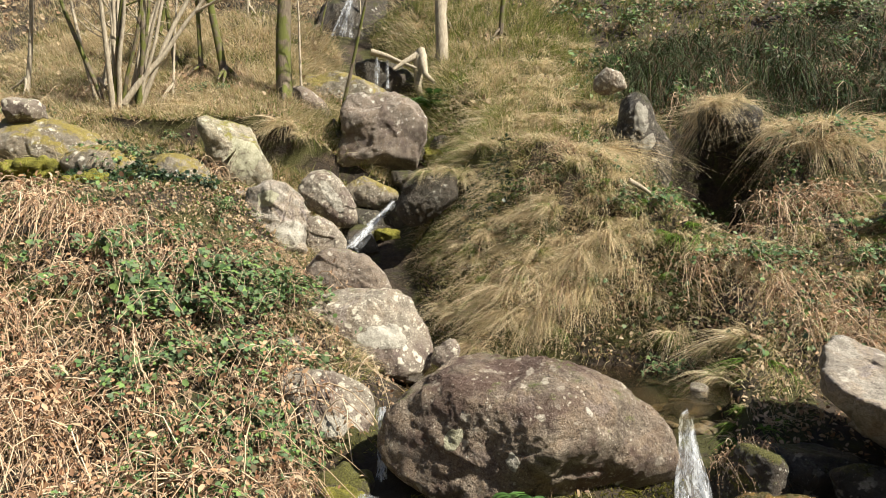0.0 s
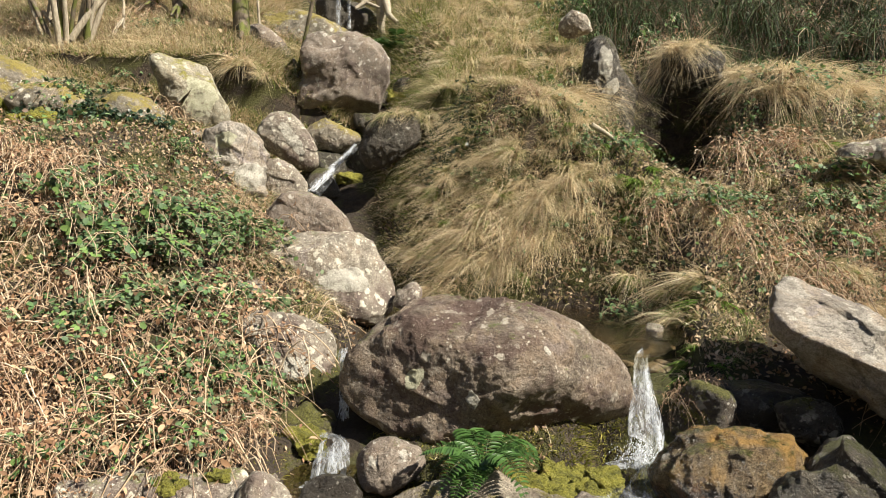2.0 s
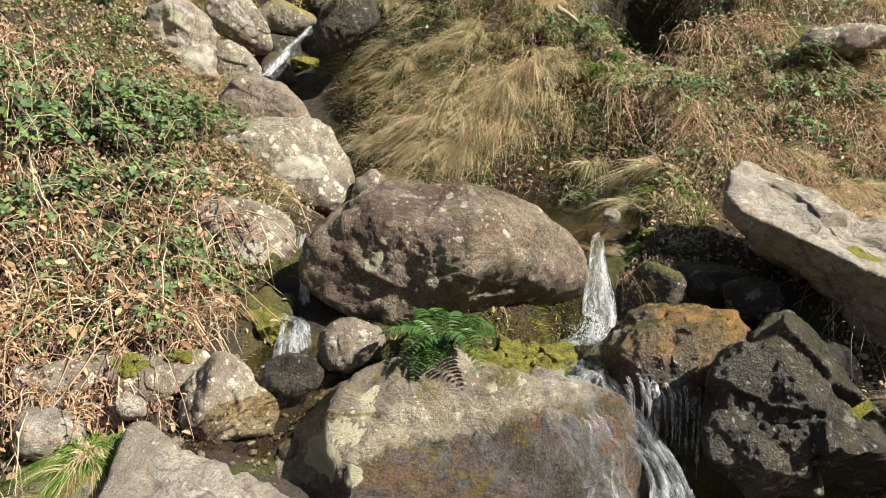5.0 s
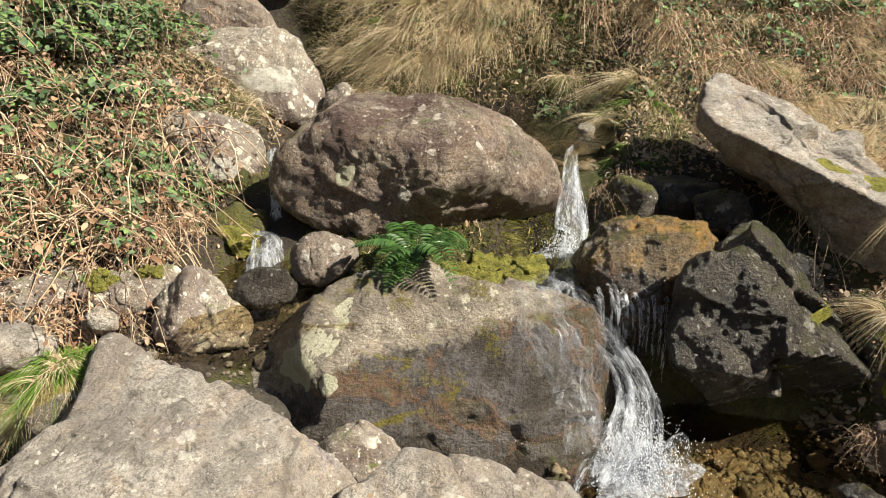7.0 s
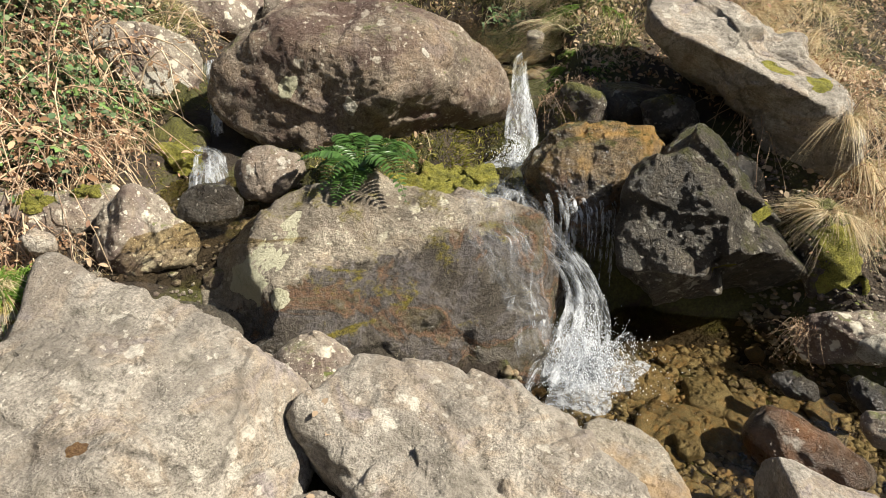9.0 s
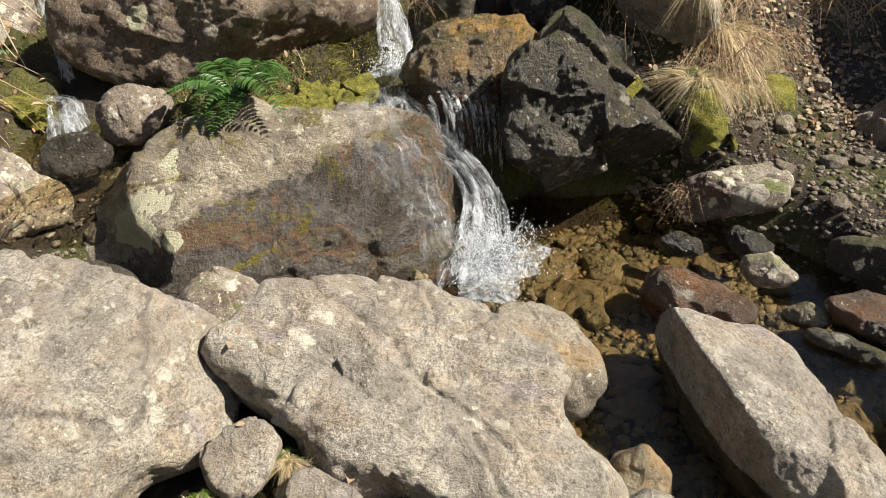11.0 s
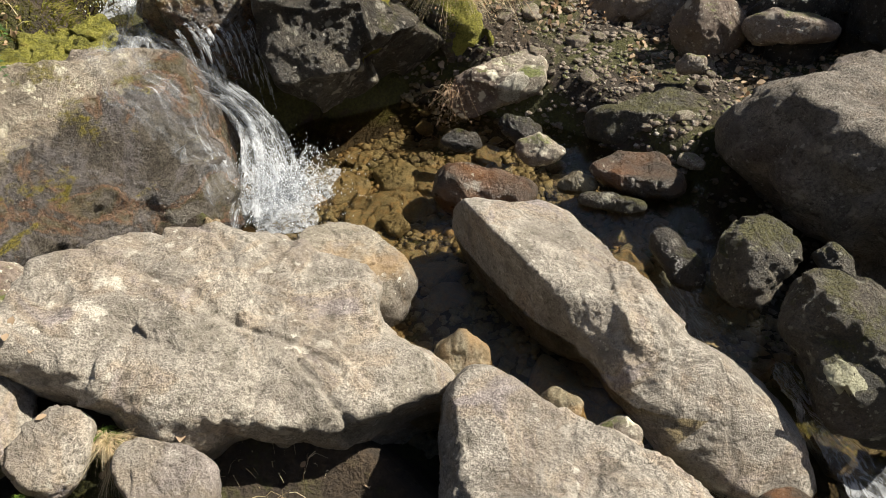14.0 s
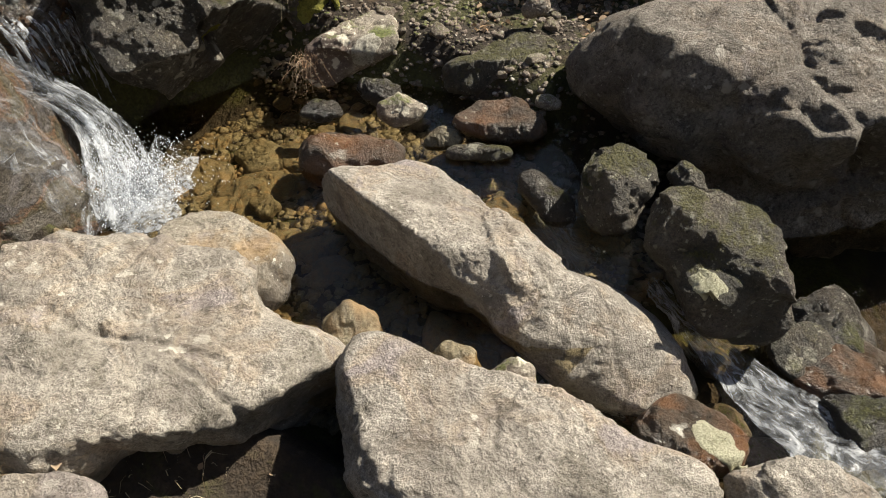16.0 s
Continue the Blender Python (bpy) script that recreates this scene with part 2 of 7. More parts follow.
def white_water_material(name, cover=0.5, stretch=(36, 9, 1), along=True, twist=1.5):
    """Broken white water: streaks of foam with clear gaps."""
    m, nt, bsdf = material(name)
    co = nt.nodes.new("ShaderNodeTexCoord")
    mp = nt.nodes.new("ShaderNodeMapping")
    mp.inputs["Scale"].default_value = stretch
    nt.links.new(co.outputs["UV" if along else "Object"], mp.inputs[0])
    a = noise_tex(nt, mp.outputs[0], 1.0, 5, 0.7, twist)
    soft = noise_tex(nt, mp.outputs[0], 0.45, 3, 0.6, twist)
    k = math_node(nt, "ADD", math_node(nt, "MULTIPLY", a, 0.6), math_node(nt, "MULTIPLY", soft, 0.4))
    alpha = ramp(nt, k, [(0.50 - 0.3 * cover, 0.03), (0.60 - 0.3 * cover, 0.22), (0.74 - 0.3 * cover, 0.80)])
    bsdf.inputs["Base Color"].default_value = (0.78, 0.82, 0.87, 1)
    bsdf.inputs["Roughness"].default_value = 0.25
    b = node(nt, "ShaderNodeBump", Strength=0.4, Distance=0.015)
    nt.links.new(a, b.inputs["Height"])
    nt.links.new(b.outputs[0], bsdf.inputs["Normal"])
    tl = node(nt, "ShaderNodeBsdfTranslucent", Color=(0.78, 0.82, 0.87, 1))
    body = node(nt, "ShaderNodeMixShader", Fac=0.5)
    nt.links.new(bsdf.outputs[0], body.inputs[1])
    nt.links.new(tl.outputs[0], body.inputs[2])
    clear = nt.nodes.new("ShaderNodeBsdfTransparent")
    mx = nt.nodes.new("ShaderNodeMixShader")
    nt.links.new(alpha, mx.inputs[0])
    nt.links.new(clear.outputs[0], mx.inputs[1])
    nt.links.new(body.outputs[0], mx.inputs[2])
    nt.links.new(mx.outputs[0], nt.nodes["Material Output"].inputs["Surface"])
    return m


def bark_material(name, dark, light, moss=0.0):
    m, nt, bsdf = material(name)
    co = nt.nodes.new("ShaderNodeTexCoord")
    mp = nt.nodes.new("ShaderNodeMapping")
    mp.inputs["Scale"].default_value = (1, 1, 0.25)
    nt.links.new(co.outputs["Object"], mp.inputs[0])
    a = noise_tex(nt, mp.outputs[0], 38, 5, 0.7, 0.3)
    col = ramp(nt, a, [(0.3, dark), (0.7, light)])
    if moss:
        col = mixc(nt, ramp(nt, noise_tex(nt, co.outputs["Object"], 5, 4), [(0.6 - 0.3 * moss, 0.0), (0.7 - 0.3 * moss, 1.0)]), col, (0.10, 0.11, 0.02))
    nt.links.new(col, bsdf.inputs["Base Color"])
    bsdf.inputs["Roughness"].default_value = 0.9
    b = node(nt, "ShaderNodeBump", Strength=0.7, Distance=0.02)
    nt.links.new(a, b.inputs["Height"])
    nt.links.new(b.outputs[0], bsdf.inputs["Normal"])
    return m


GREY = rock_material("pale_gneiss", (0.45, 0.415, 0.362), (0.185, 0.167, 0.144), veins=0.5, stain=(0.16, 0.138, 0.113), stains=0.6, tint=0.85, lichen=0.4, lichen_col=(0.56, 0.52, 0.44), bump=0.75)
BROWN = rock_material("brown_gneiss", (0.26, 0.22, 0.18), (0.13, 0.105, 0.085), stain=(0.075, 0.05, 0.04), stains=0.55, lichen=0.5, lichen_col=(0.52, 0.49, 0.42), moss=0.08, bump=0.6)
BOULDER = rock_material("pool_boulder_gneiss", (0.31, 0.258, 0.20), (0.105, 0.078, 0.06), stain=(0.085, 0.049, 0.038), stains=0.85, tint=0.75, lichen=0.55, lichen_col=(0.52, 0.47, 0.38), moss=0.08, bump=0.8)
PITTED = rock_material("pitted_gneiss", (0.36, 0.325, 0.28), (0.10, 0.085, 0.072), stain=(0.06, 0.048, 0.04), stains=0.5, lichen=0.5, lichen_col=(0.48, 0.44, 0.38), moss=0.0, bump=1.2)
LICHEN = rock_material("lichened_gneiss", (0.34, 0.305, 0.25), (0.15, 0.125, 0.10), stain=(0.085, 0.05, 0.045), stains=0.65, lichen=0.95, lichen_col=(0.62, 0.58, 0.47), moss=0.08, bump=0.6)
MOSSY = rock_material("mossy_gneiss", (0.30, 0.27, 0.21), (0.15, 0.13, 0.10), stains=0.4, lichen=0.6, moss=0.75, moss_col=(0.15, 0.13, 0.025), bump=0.6)
# Near-black tones: shade of the recesses, put into the damp rock's colour.
DARK = rock_material("shaded_damp_gneiss", (0.09, 0.078, 0.062), (0.026, 0.022, 0.018), stain=(0.012, 0.011, 0.009), stains=0.8, lichen=0.55, lichen_col=(0.36, 0.34, 0.29), moss=0.18, moss_col=(0.05, 0.055, 0.012), rough=0.42, bump=1.0)
WET = rock_material("wet_gneiss", (0.27, 0.20, 0.115), (0.10, 0.075, 0.045), wet=(0.0, 1.0, 0.0, -0.03), stain=(0.03, 0.024, 0.016), stains=0.6, lichen=0.1, moss=0.15, moss_col=(0.05, 0.055, 0.012), algae=0.75, algae_col=(0.36, 0.21, 0.06), rough=0.26, bump=0.9)
FILM = rock_material("half_wet_gneiss", (0.44, 0.39, 0.31), (0.18, 0.152, 0.118), wet=(-0.30, 0.95, 0.0, 0.25), stain=(0.10, 0.08, 0.06), stains=0.6, lichen=0.55, lichen_col=(0.54, 0.5, 0.38), moss=0.12, moss_col=(0.10, 0.09, 0.012), rough=0.75, bump=0.8)
ALGAE = rock_material("algae_edged_gneiss", (0.33, 0.295, 0.24), (0.17, 0.15, 0.12), wet=(0, 0.73, 0.68, -0.04), lichen=0.3, moss=0.0, algae=0.4, algae_col=(0.32, 0.19, 0.06), rough=0.8, bump=0.6)
BED = rock_material("stream_bed_stone", (0.25, 0.215, 0.14), (0.095, 0.078, 0.045), stain=(0.075, 0.055, 0.028), stains=0.5, lichen=0.0, moss=0.0, algae=0.4, algae_col=(0.30, 0.165, 0.06), rough=0.5, bump=0.5)
EARTH = ground_material("soil_and_litter", [(0.3, (0.014, 0.011, 0.007)), (0.5, (0.035, 0.025, 0.016)), (0.62, (0.08, 0.055, 0.033)), (0.75, (0.06, 0.05, 0.02))], bump=1.0, moss=(0.09, 0.09, 0.02))
MOSS = ground_material("moss_cushion", [(0.36, (0.05, 0.055, 0.008)), (0.48, (0.22, 0.21, 0.03)), (0.56, (0.36, 0.34, 0.055)), (0.66, (0.20, 0.12, 0.03))], bump=1.0, scale=4.0)
STRAW = leaf_material("dry_straw", [(0.66, 0.52, 0.31), (0.84, 0.73, 0.49), (0.36, 0.24, 0.14), (0.88, 0.79, 0.56), (0.50, 0.34, 0.20), (0.76, 0.66, 0.43), (0.54, 0.46, 0.26)], 0.38, 0.45, 0.5)
GRASS = leaf_material("green_grass", [(0.15, 0.20, 0.04), (0.27, 0.31, 0.075), (0.10, 0.13, 0.025), (0.36, 0.35, 0.12), (0.52, 0.43, 0.22), (0.07, 0.085, 0.02)], 0.35)
MOSS_BLADE = leaf_material("moss_growth", [(0.17, 0.18, 0.03), (0.30, 0.27, 0.06), (0.10, 0.11, 0.02), (0.40, 0.35, 0.10)], 0.3)
FRESH = leaf_material("fresh_grass", [(0.12, 0.23, 0.03), (0.19, 0.33, 0.05), (0.08, 0.16, 0.02), (0.28, 0.38, 0.08)], 0.4)
BRAMBLE = leaf_material("bramble_leaf", [(0.09, 0.17, 0.06), (0.20, 0.31, 0.09), (0.04, 0.08, 0.035), (0.14, 0.22, 0.10), (0.20, 0.25, 0.13), (0.07, 0.12, 0.06), (0.13, 0.075, 0.045)], 0.2, 0.55, 0.3)
IVY = leaf_material("ivy_leaf", [(0.02, 0.045, 0.018), (0.03, 0.06, 0.02), (0.018, 0.035, 0.018)], 0.15, 0.35, 0.5)
RUSSET = leaf_material("dead_bracken", [(0.40, 0.235, 0.13), (0.58, 0.385, 0.235), (0.18, 0.09, 0.05), (0.68, 0.50, 0.33), (0.27, 0.135, 0.075)], 0.22)
LITTER = leaf_material("fallen_leaves", [(0.38, 0.265, 0.16), (0.52, 0.40, 0.26), (0.22, 0.14, 0.085), (0.60, 0.48, 0.33), (0.28, 0.17, 0.10)], 0.25)
CANE = leaf_material("dry_canes", [(0.45, 0.32, 0.20), (0.64, 0.50, 0.34), (0.20, 0.115, 0.075), (0.76, 0.63, 0.46), (0.31, 0.185, 0.11)], 0.05, 0.6)
FERN = leaf_material("fern_frond", [(0.055, 0.12, 0.028), (0.09, 0.18, 0.045), (0.04, 0.085, 0.022)], 0.25, 0.35, 0.5)
PALE_BARK = bark_material("pale_bark", (0.22, 0.18, 0.13), (0.5, 0.44, 0.33))
DARK_BARK = bark_material("mossy_bark", (0.06, 0.045, 0.03), (0.2, 0.16, 0.11), 0.5)
WATER = water_material("stream_water", (0.88, 0.82, 0.66), 11.0, 0.22)
WHITE = white_water_material("white_water", 0.32, (26, 7, 1), True, 2.4)
OUTCROP = rock_material("mossy_pale_gneiss", (0.46, 0.42, 0.33), (0.20, 0.18, 0.13), stain=(0.12, 0.11, 0.06), stains=0.5, lichen=0.7, lichen_col=(0.6, 0.58, 0.45), moss=0.5, moss_col=(0.17, 0.17, 0.03), bump=0.8)
RIVER = rock_material("stream_gneiss", (0.17, 0.148, 0.115), (0.048, 0.041, 0.032), stain=(0.04, 0.04, 0.026), stains=0.5, lichen=0.6, lichen_col=(0.42, 0.40, 0.31), moss=0.28, moss_col=(0.06, 0.06, 0.012), rough=0.65, bump=1.2)
BANK = rock_material("mossy_bank_rock", (0.10, 0.086, 0.064), (0.032, 0.028, 0.021), stains=0.6, lichen=0.3, moss=0.55, moss_col=(0.05, 0.055, 0.011), rough=0.7, bump=0.9)
MOSS_WALL = rock_material("mossy_wall_rock", (0.16, 0.14, 0.11), (0.05, 0.043, 0.034), stains=0.5, lichen=0.5, moss=0.95, moss_col=(0.085, 0.09, 0.014), rough=0.75, bump=1.0)
CRAG = rock_material("dark_lichened_gneiss", (0.17, 0.148, 0.115), (0.026, 0.023, 0.018), stain=(0.02, 0.017, 0.012), stains=0.6, lichen=0.75, lichen_col=(0.44, 0.41, 0.34), moss=0.35, moss_col=(0.05, 0.055, 0.01), rough=0.5, bump=1.2)
# The dark lower band is wet waterline plus flank shade put into the colour.
SHORE = rock_material("waterline_shade_gneiss", (0.45, 0.415, 0.365), (0.185, 0.167, 0.146), wet=(0.0, 0.73, 0.68, -0.20), stain=(0.16, 0.138, 0.113), stains=0.5, tint=0.85, lichen=0.3, lichen_col=(0.54, 0.5, 0.43), rough=0.8, veins=0.4, bump=0.75)
SHEET = white_water_material("thin_water_sheet", 0.05, (22, 4, 1), True, 2.2)
FOAM = white_water_material("foam", 0.42, (20, 20, 20), False, 1.2)
DROPS, drops_nt, drops_bsdf = material("water_drops")
drops_bsdf.inputs["Base Color"].default_value = (0.85, 0.88, 0.92, 1)
drops_bsdf.inputs["Roughness"].default_value = 0.1
STREAKS = white_water_material("running_streaks", 0.10, (26, 14, 1), True, 2.2)
BROOM = leaf_material("broom_stems", [(0.035, 0.06, 0.014), (0.07, 0.10, 0.025), (0.025, 0.035, 0.014), (0.12, 0.075, 0.04)], 0.12)
RAPID = white_water_material("rapid_water", 0.34, (14, 7, 1), True, 2.6)
PALE_LICHEN = ground_material("pale_lichen", [(0.38, (0.20, 0.18, 0.145)), (0.48, (0.46, 0.43, 0.36)), (0.58, (0.60, 0.57, 0.49)), (0.68, (0.30, 0.26, 0.2))], bump=0.8, scale=5.0)
YELLOW_LICHEN = ground_material("yellow_green_lichen", [(0.35, (0.30, 0.29, 0.18)), (0.55, (0.52, 0.50, 0.36)), (0.7, (0.40, 0.39, 0.27))], bump=0.8, scale=5.0)
BROWN_MOSS = ground_material("brown_moss", [(0.35, (0.09, 0.045, 0.02)), (0.55, (0.22, 0.12, 0.045)), (0.7, (0.30, 0.2, 0.08))], bump=1.0, scale=5.0)
RUST = rock_material("rusty_wet_gneiss", (0.105, 0.077, 0.053), (0.04, 0.03, 0.022), stain=(0.03, 0.024, 0.018), stains=0.5, lichen=0.2, moss=0.0, algae=0.5, algae_col=(0.20, 0.085, 0.03), rough=0.35, bump=0.7)


# ---- shared shape code ----
from mathutils.bvhtree import BVHTree

rng = np.random.default_rng(7)
PERM = np.random.default_rng(3).permutation(512)
GRAD = np.random.default_rng(4).normal(size=(512, 3))
GRAD /= np.linalg.norm(GRAD, axis=1)[:, None]


def perlin(p):
    """Gradient noise of an (n, 3) array, about -0.7 to 0.7."""
    i = np.floor(p).astype(int)
    f = p - i
    u = f * f * f * (f * (f * 6 - 15) + 10)
    out = 0
    for dx in (0, 1):
        for dy in (0, 1):
            for dz in (0, 1):
                h = PERM[(PERM[(PERM[(i[:, 0] + dx) & 511] + i[:, 1] + dy) & 511] + i[:, 2] + dz) & 511]
                g = np.einsum("ij,ij->i", GRAD[h], f - (dx, dy, dz))
                w = (u[:, 0] if dx else 1 - u[:, 0]) * (u[:, 1] if dy else 1 - u[:, 1]) * (u[:, 2] if dz else 1 - u[:, 2])
                out = out + w * g
    return out


def fbm(p, octaves=4, gain=0.5):
    total, a = 0, 1.0
    for k in range(octaves):
        total = total + a * perlin(p * 2.03 ** k + 17.3 * k)
        a *= gain
    return total


def mesh_from(name, verts, faces, mat, smooth=True, uv=None):
    """A mesh out of arrays: faces is (n, 3) or (n, 4)."""
    me = bpy.data.meshes.new(name)
    faces = np.asarray(faces, dtype=np.int32)
    n, k = faces.shape
    me.vertices.add(len(verts))
    me.vertices.foreach_set("co", np.asarray(verts, dtype=np.float32).ravel())
    me.loops.add(n * k)
    me.loops.foreach_set("vertex_index", faces.ravel())
    me.polygons.add(n)
    me.polygons.foreach_set("loop_start", np.arange(0, n * k, k, dtype=np.int32))
    if smooth:
        me.polygons.foreach_set("use_smooth", np.ones(n, dtype=bool))
    me.update(calc_edges=True)
    if uv is not None:
        me.uv_layers.new(name="flow").data.foreach_set("uv", np.asarray(uv, dtype=np.float32)[faces.ravel()].ravel())
    me.materials.append(mat)
    return me


BALLS = {}


def ball(sub):
    if sub not in BALLS:
        bm = bmesh.new()
        bmesh.ops.create_icosphere(bm, subdivisions=sub, radius=1)
        bm.verts.ensure_lookup_table()
        BALLS[sub] = (np.array([v.co[:] for v in bm.verts]), np.array([[v.index for v in f.verts] for f in bm.faces]))
        bm.free()
    return BALLS[sub]


def outline_mesh(name, radii, front, back, seed, mat, turned, sub=6, cuts=(), facets=16, hard=18.0, e=2.6, rough=0.065, crack=0.0, ledge=0.0, chip=0.3):
    """A weathered boulder with a shape of its own. radii: its outline round local z, at even angles; front and back: its depth along local z.
    cuts: broad faces (world normal, and how far out they lie as a share of the body's reach that way)."""
    r = np.random.default_rng(seed)
    d, f = ball(sub)
    k = len(radii)
    R = np.array(radii)
    a = (np.arctan2(d[:, 1], d[:, 0]) / (2 * math.pi) * k) % k
    i = np.floor(a).astype(int) % k
    t = a - np.floor(a)
    p0, p1, p2, p3 = R[i - 1], R[i], R[(i + 1) % k], R[(i + 2) % k]
    reach = 0.5 * (2 * p1 + (p2 - p0) * t + (2 * p0 - 5 * p1 + 4 * p2 - p3) * t * t + (3 * p1 - p0 - 3 * p2 + p3) * t ** 3)
    deep = np.where(d[:, 2] > 0, front, back)
    body = ((np.hypot(d[:, 0], d[:, 1]) / reach) ** e + (np.abs(d[:, 2]) / deep) ** e) ** (-1 / e)
    p = d * body[:, None]
    n = r.normal(size=(facets, 3))
    n /= np.linalg.norm(n, axis=1)[:, None]
    planes = [(v, h) for v, h in zip(n, r.uniform(0.90, 1.06, facets))]
    planes += [(np.array(turned.inverted() @ Vector(c[:3]).normalized()), c[3]) for c in cuts]
    s = [1 / body]
    for v, h in planes:
        s.append(np.maximum(d @ v, 0) / (h * (p @ v).max()))
    p = d * ((np.array(s) ** hard).sum(0) ** (-1 / hard))[:, None]
    # the broad faces leave the outline as it was
    turn_of = np.arctan2(d[:, 1], d[:, 0])
    bins = ((turn_of / (2 * math.pi) * 60) % 60).astype(int)
    widest = np.full(60, 0.3)
    np.maximum.at(widest, bins, np.hypot(p[:, 0], p[:, 1]) / reach)
    for _ in range(4):
        widest = (np.roll(widest, 1) + 2 * widest + np.roll(widest, -1)) / 4
    grow = np.interp(turn_of % (2 * math.pi), (np.arange(60) + 0.5) * math.pi / 30, 1 / widest, period=2 * math.pi)
    p[:, :2] *= grow[:, None]
    half = np.array([(R * np.abs(np.cos(np.arange(k) * 2 * math.pi / k))).max(), (R * np.abs(np.sin(np.arange(k) * 2 * math.pi / k))).max(), (front + back) / 2])
    return mesh_from(name, weather(p, d, r, half, seed, rough, crack, ledge, chip, turned), f, mat)


def weather(p, d, r, half, seed, rough, crack, ledge, chip, turned=None):
    """Hollows, cracks, ledges, broken faces and grain on the surface p of a boulder; d points outwards."""
    size = float(np.mean(half))
    q = p / size + seed * 3.71
    warp = q + 0.35 * np.stack([perlin(q * 1.7 + 3), perlin(q * 1.7 + 13), perlin(q * 1.7 + 23)], 1)
    bump = rough * size * (1.2 * fbm(warp * 1.3, 3) + 0.45 * fbm(q * 4.1 + 5, 3)) + min(1, size * 2) * (0.014 * fbm(p * 14 + seed, 3) + 0.007 * fbm(p * 42 + seed, 2))
    if crack:
        for k in range(4):
            v = r.normal(size=3)
            v /= np.linalg.norm(v)
            c = np.abs(q @ v - (q @ v).mean() - r.uniform(-0.7, 0.7) + 0.16 * fbm(q * 1.4 + 9 * k, 3))
            bump -= crack * size * 0.045 * np.exp(-(c / 0.022) ** 2) * (fbm(q * 0.9 + 31 * k, 2) > -0.05)
    if ledge:
        up = p @ np.array(turned.inverted() @ Vector((0, 0, 1))) if turned else p[:, 2]
        t = (up / size * 3.2 + 0.9 * fbm(q * 1.1, 2) + 0.35 * p[:, 0] / size)
        bump += ledge * size * 0.05 * (np.abs((t % 1) - 0.5) * 2 - 0.5)
    if chip:
        # broken faces: patches that each lie a little tilted, with low steps between them
        for count, k in ((26, 0.16), (90, 0.07)):
            c = r.normal(size=(count, 3))
            c = c / np.linalg.norm(c, axis=1)[:, None] * r.uniform(0.7, 1.05, (count, 1)) * np.array(half) / size
            tilt = r.normal(size=(count, 3)) * np.array([1, 1, 1.2])
            w = p / size + 0.05 * np.stack([perlin(q * 5 + 3), perlin(q * 5 + 13), perlin(q * 5 + 23)], 1)
            dist = np.sqrt(np.maximum((w * w).sum(1)[:, None] + (c * c).sum(1) - 2 * w @ c.T, 0))
            s = np.exp(-(dist - dist.min(1, keepdims=True)) * 80)
            s /= s.sum(1, keepdims=True)
            step = (s * (w @ tilt.T - (c * tilt).sum(1))).sum(1) + 0.22 * (s @ r.normal(size=count))
            bump += chip * size * k * np.clip(step, -0.6, 0.6)
    return p + d * bump[:, None]


def rock_mesh(name, half, seed, mat, sub=6, cuts=(), facets=22, hard=18.0, rough=0.065, crack=0.0, ledge=0.0, chip=0.3):
    """A weathered boulder: a rounded body bounded by facets, with hollows, cracks and grain. half: its half sizes."""
    r = np.random.default_rng(seed)
    d, f = ball(sub)
    n = r.normal(size=(facets, 3))
    n /= np.linalg.norm(n, axis=1)[:, None]
    planes = [(*v, h) for v, h in zip(n, r.uniform(0.88, 1.14, facets))]
    planes += [(1, 0, 0, 1), (-1, 0, 0, 1), (0, 1, 0, 1), (0, -1, 0, 1), (0, 0, 1, 1), (0, 0, -1, 1)]
    for x, y, z, h in cuts:
        s = math.sqrt(x * x + y * y + z * z)
        planes.append((x / s, y / s, z / s, h))
    pl = np.array(planes)
    s = np.maximum(d @ (pl[:, :3] / pl[:, 3:]).T, 0)
    radius = 1 / (s ** hard).sum(1) ** (1 / hard)
    p = d * radius[:, None] * np.array(half)
    return mesh_from(name, weather(p, d, r, np.array(half), seed, rough, crack, ledge, chip), f, mat)


TREES = []


def rest(x, y, top=30.0):
    """Height of the highest rock or ground under (x, y)."""
    z = float(land(np.array([x]), np.array([y]))[0])
    for tree in TREES:
        hit = tree.ray_cast(Vector((x, y, top)), Vector((0, 0, -1)))
        if hit[0] is not None and hit[0].z > z:
            z = hit[0].z
    return z


def settle(ob, label, group, sub):
    """Tag a rock and remember its surface, for what lies on it."""
    me, m = ob.data, ob.matrix_basis
    co = np.empty(len(me.vertices) * 3, dtype=np.float32)
    me.vertices.foreach_get("co", co)
    co = co.reshape(-1, 3) @ np.array(m.to_3x3()).T + np.array(m.translation)
    TREES.append(BVHTree.FromPolygons(co.tolist(), ball(sub)[1].tolist()))
    return tagged(ob, label, "rock", group)


def rock(name, label, place, half, turn=(0, 0, 0), seed=1, mat=None, group="boulders in the stream", **shape):
    ob = new(name, rock_mesh(name, half, seed, mat or GREY, **shape))
    ob.matrix_basis = pose(*place, *turn)
    return settle(ob, label, group, shape.get("sub", 6))


def boulder(name, label, place, turn, radii, front, back, seed, mat, **shape):
    m = pose(*place, *turn)
    ob = new(name, outline_mesh(name, radii, front, back, seed, mat, m.to_3x3(), **shape))
    ob.matrix_basis = m
    return settle(ob, label, "boulders in the stream", shape.get("sub", 6))


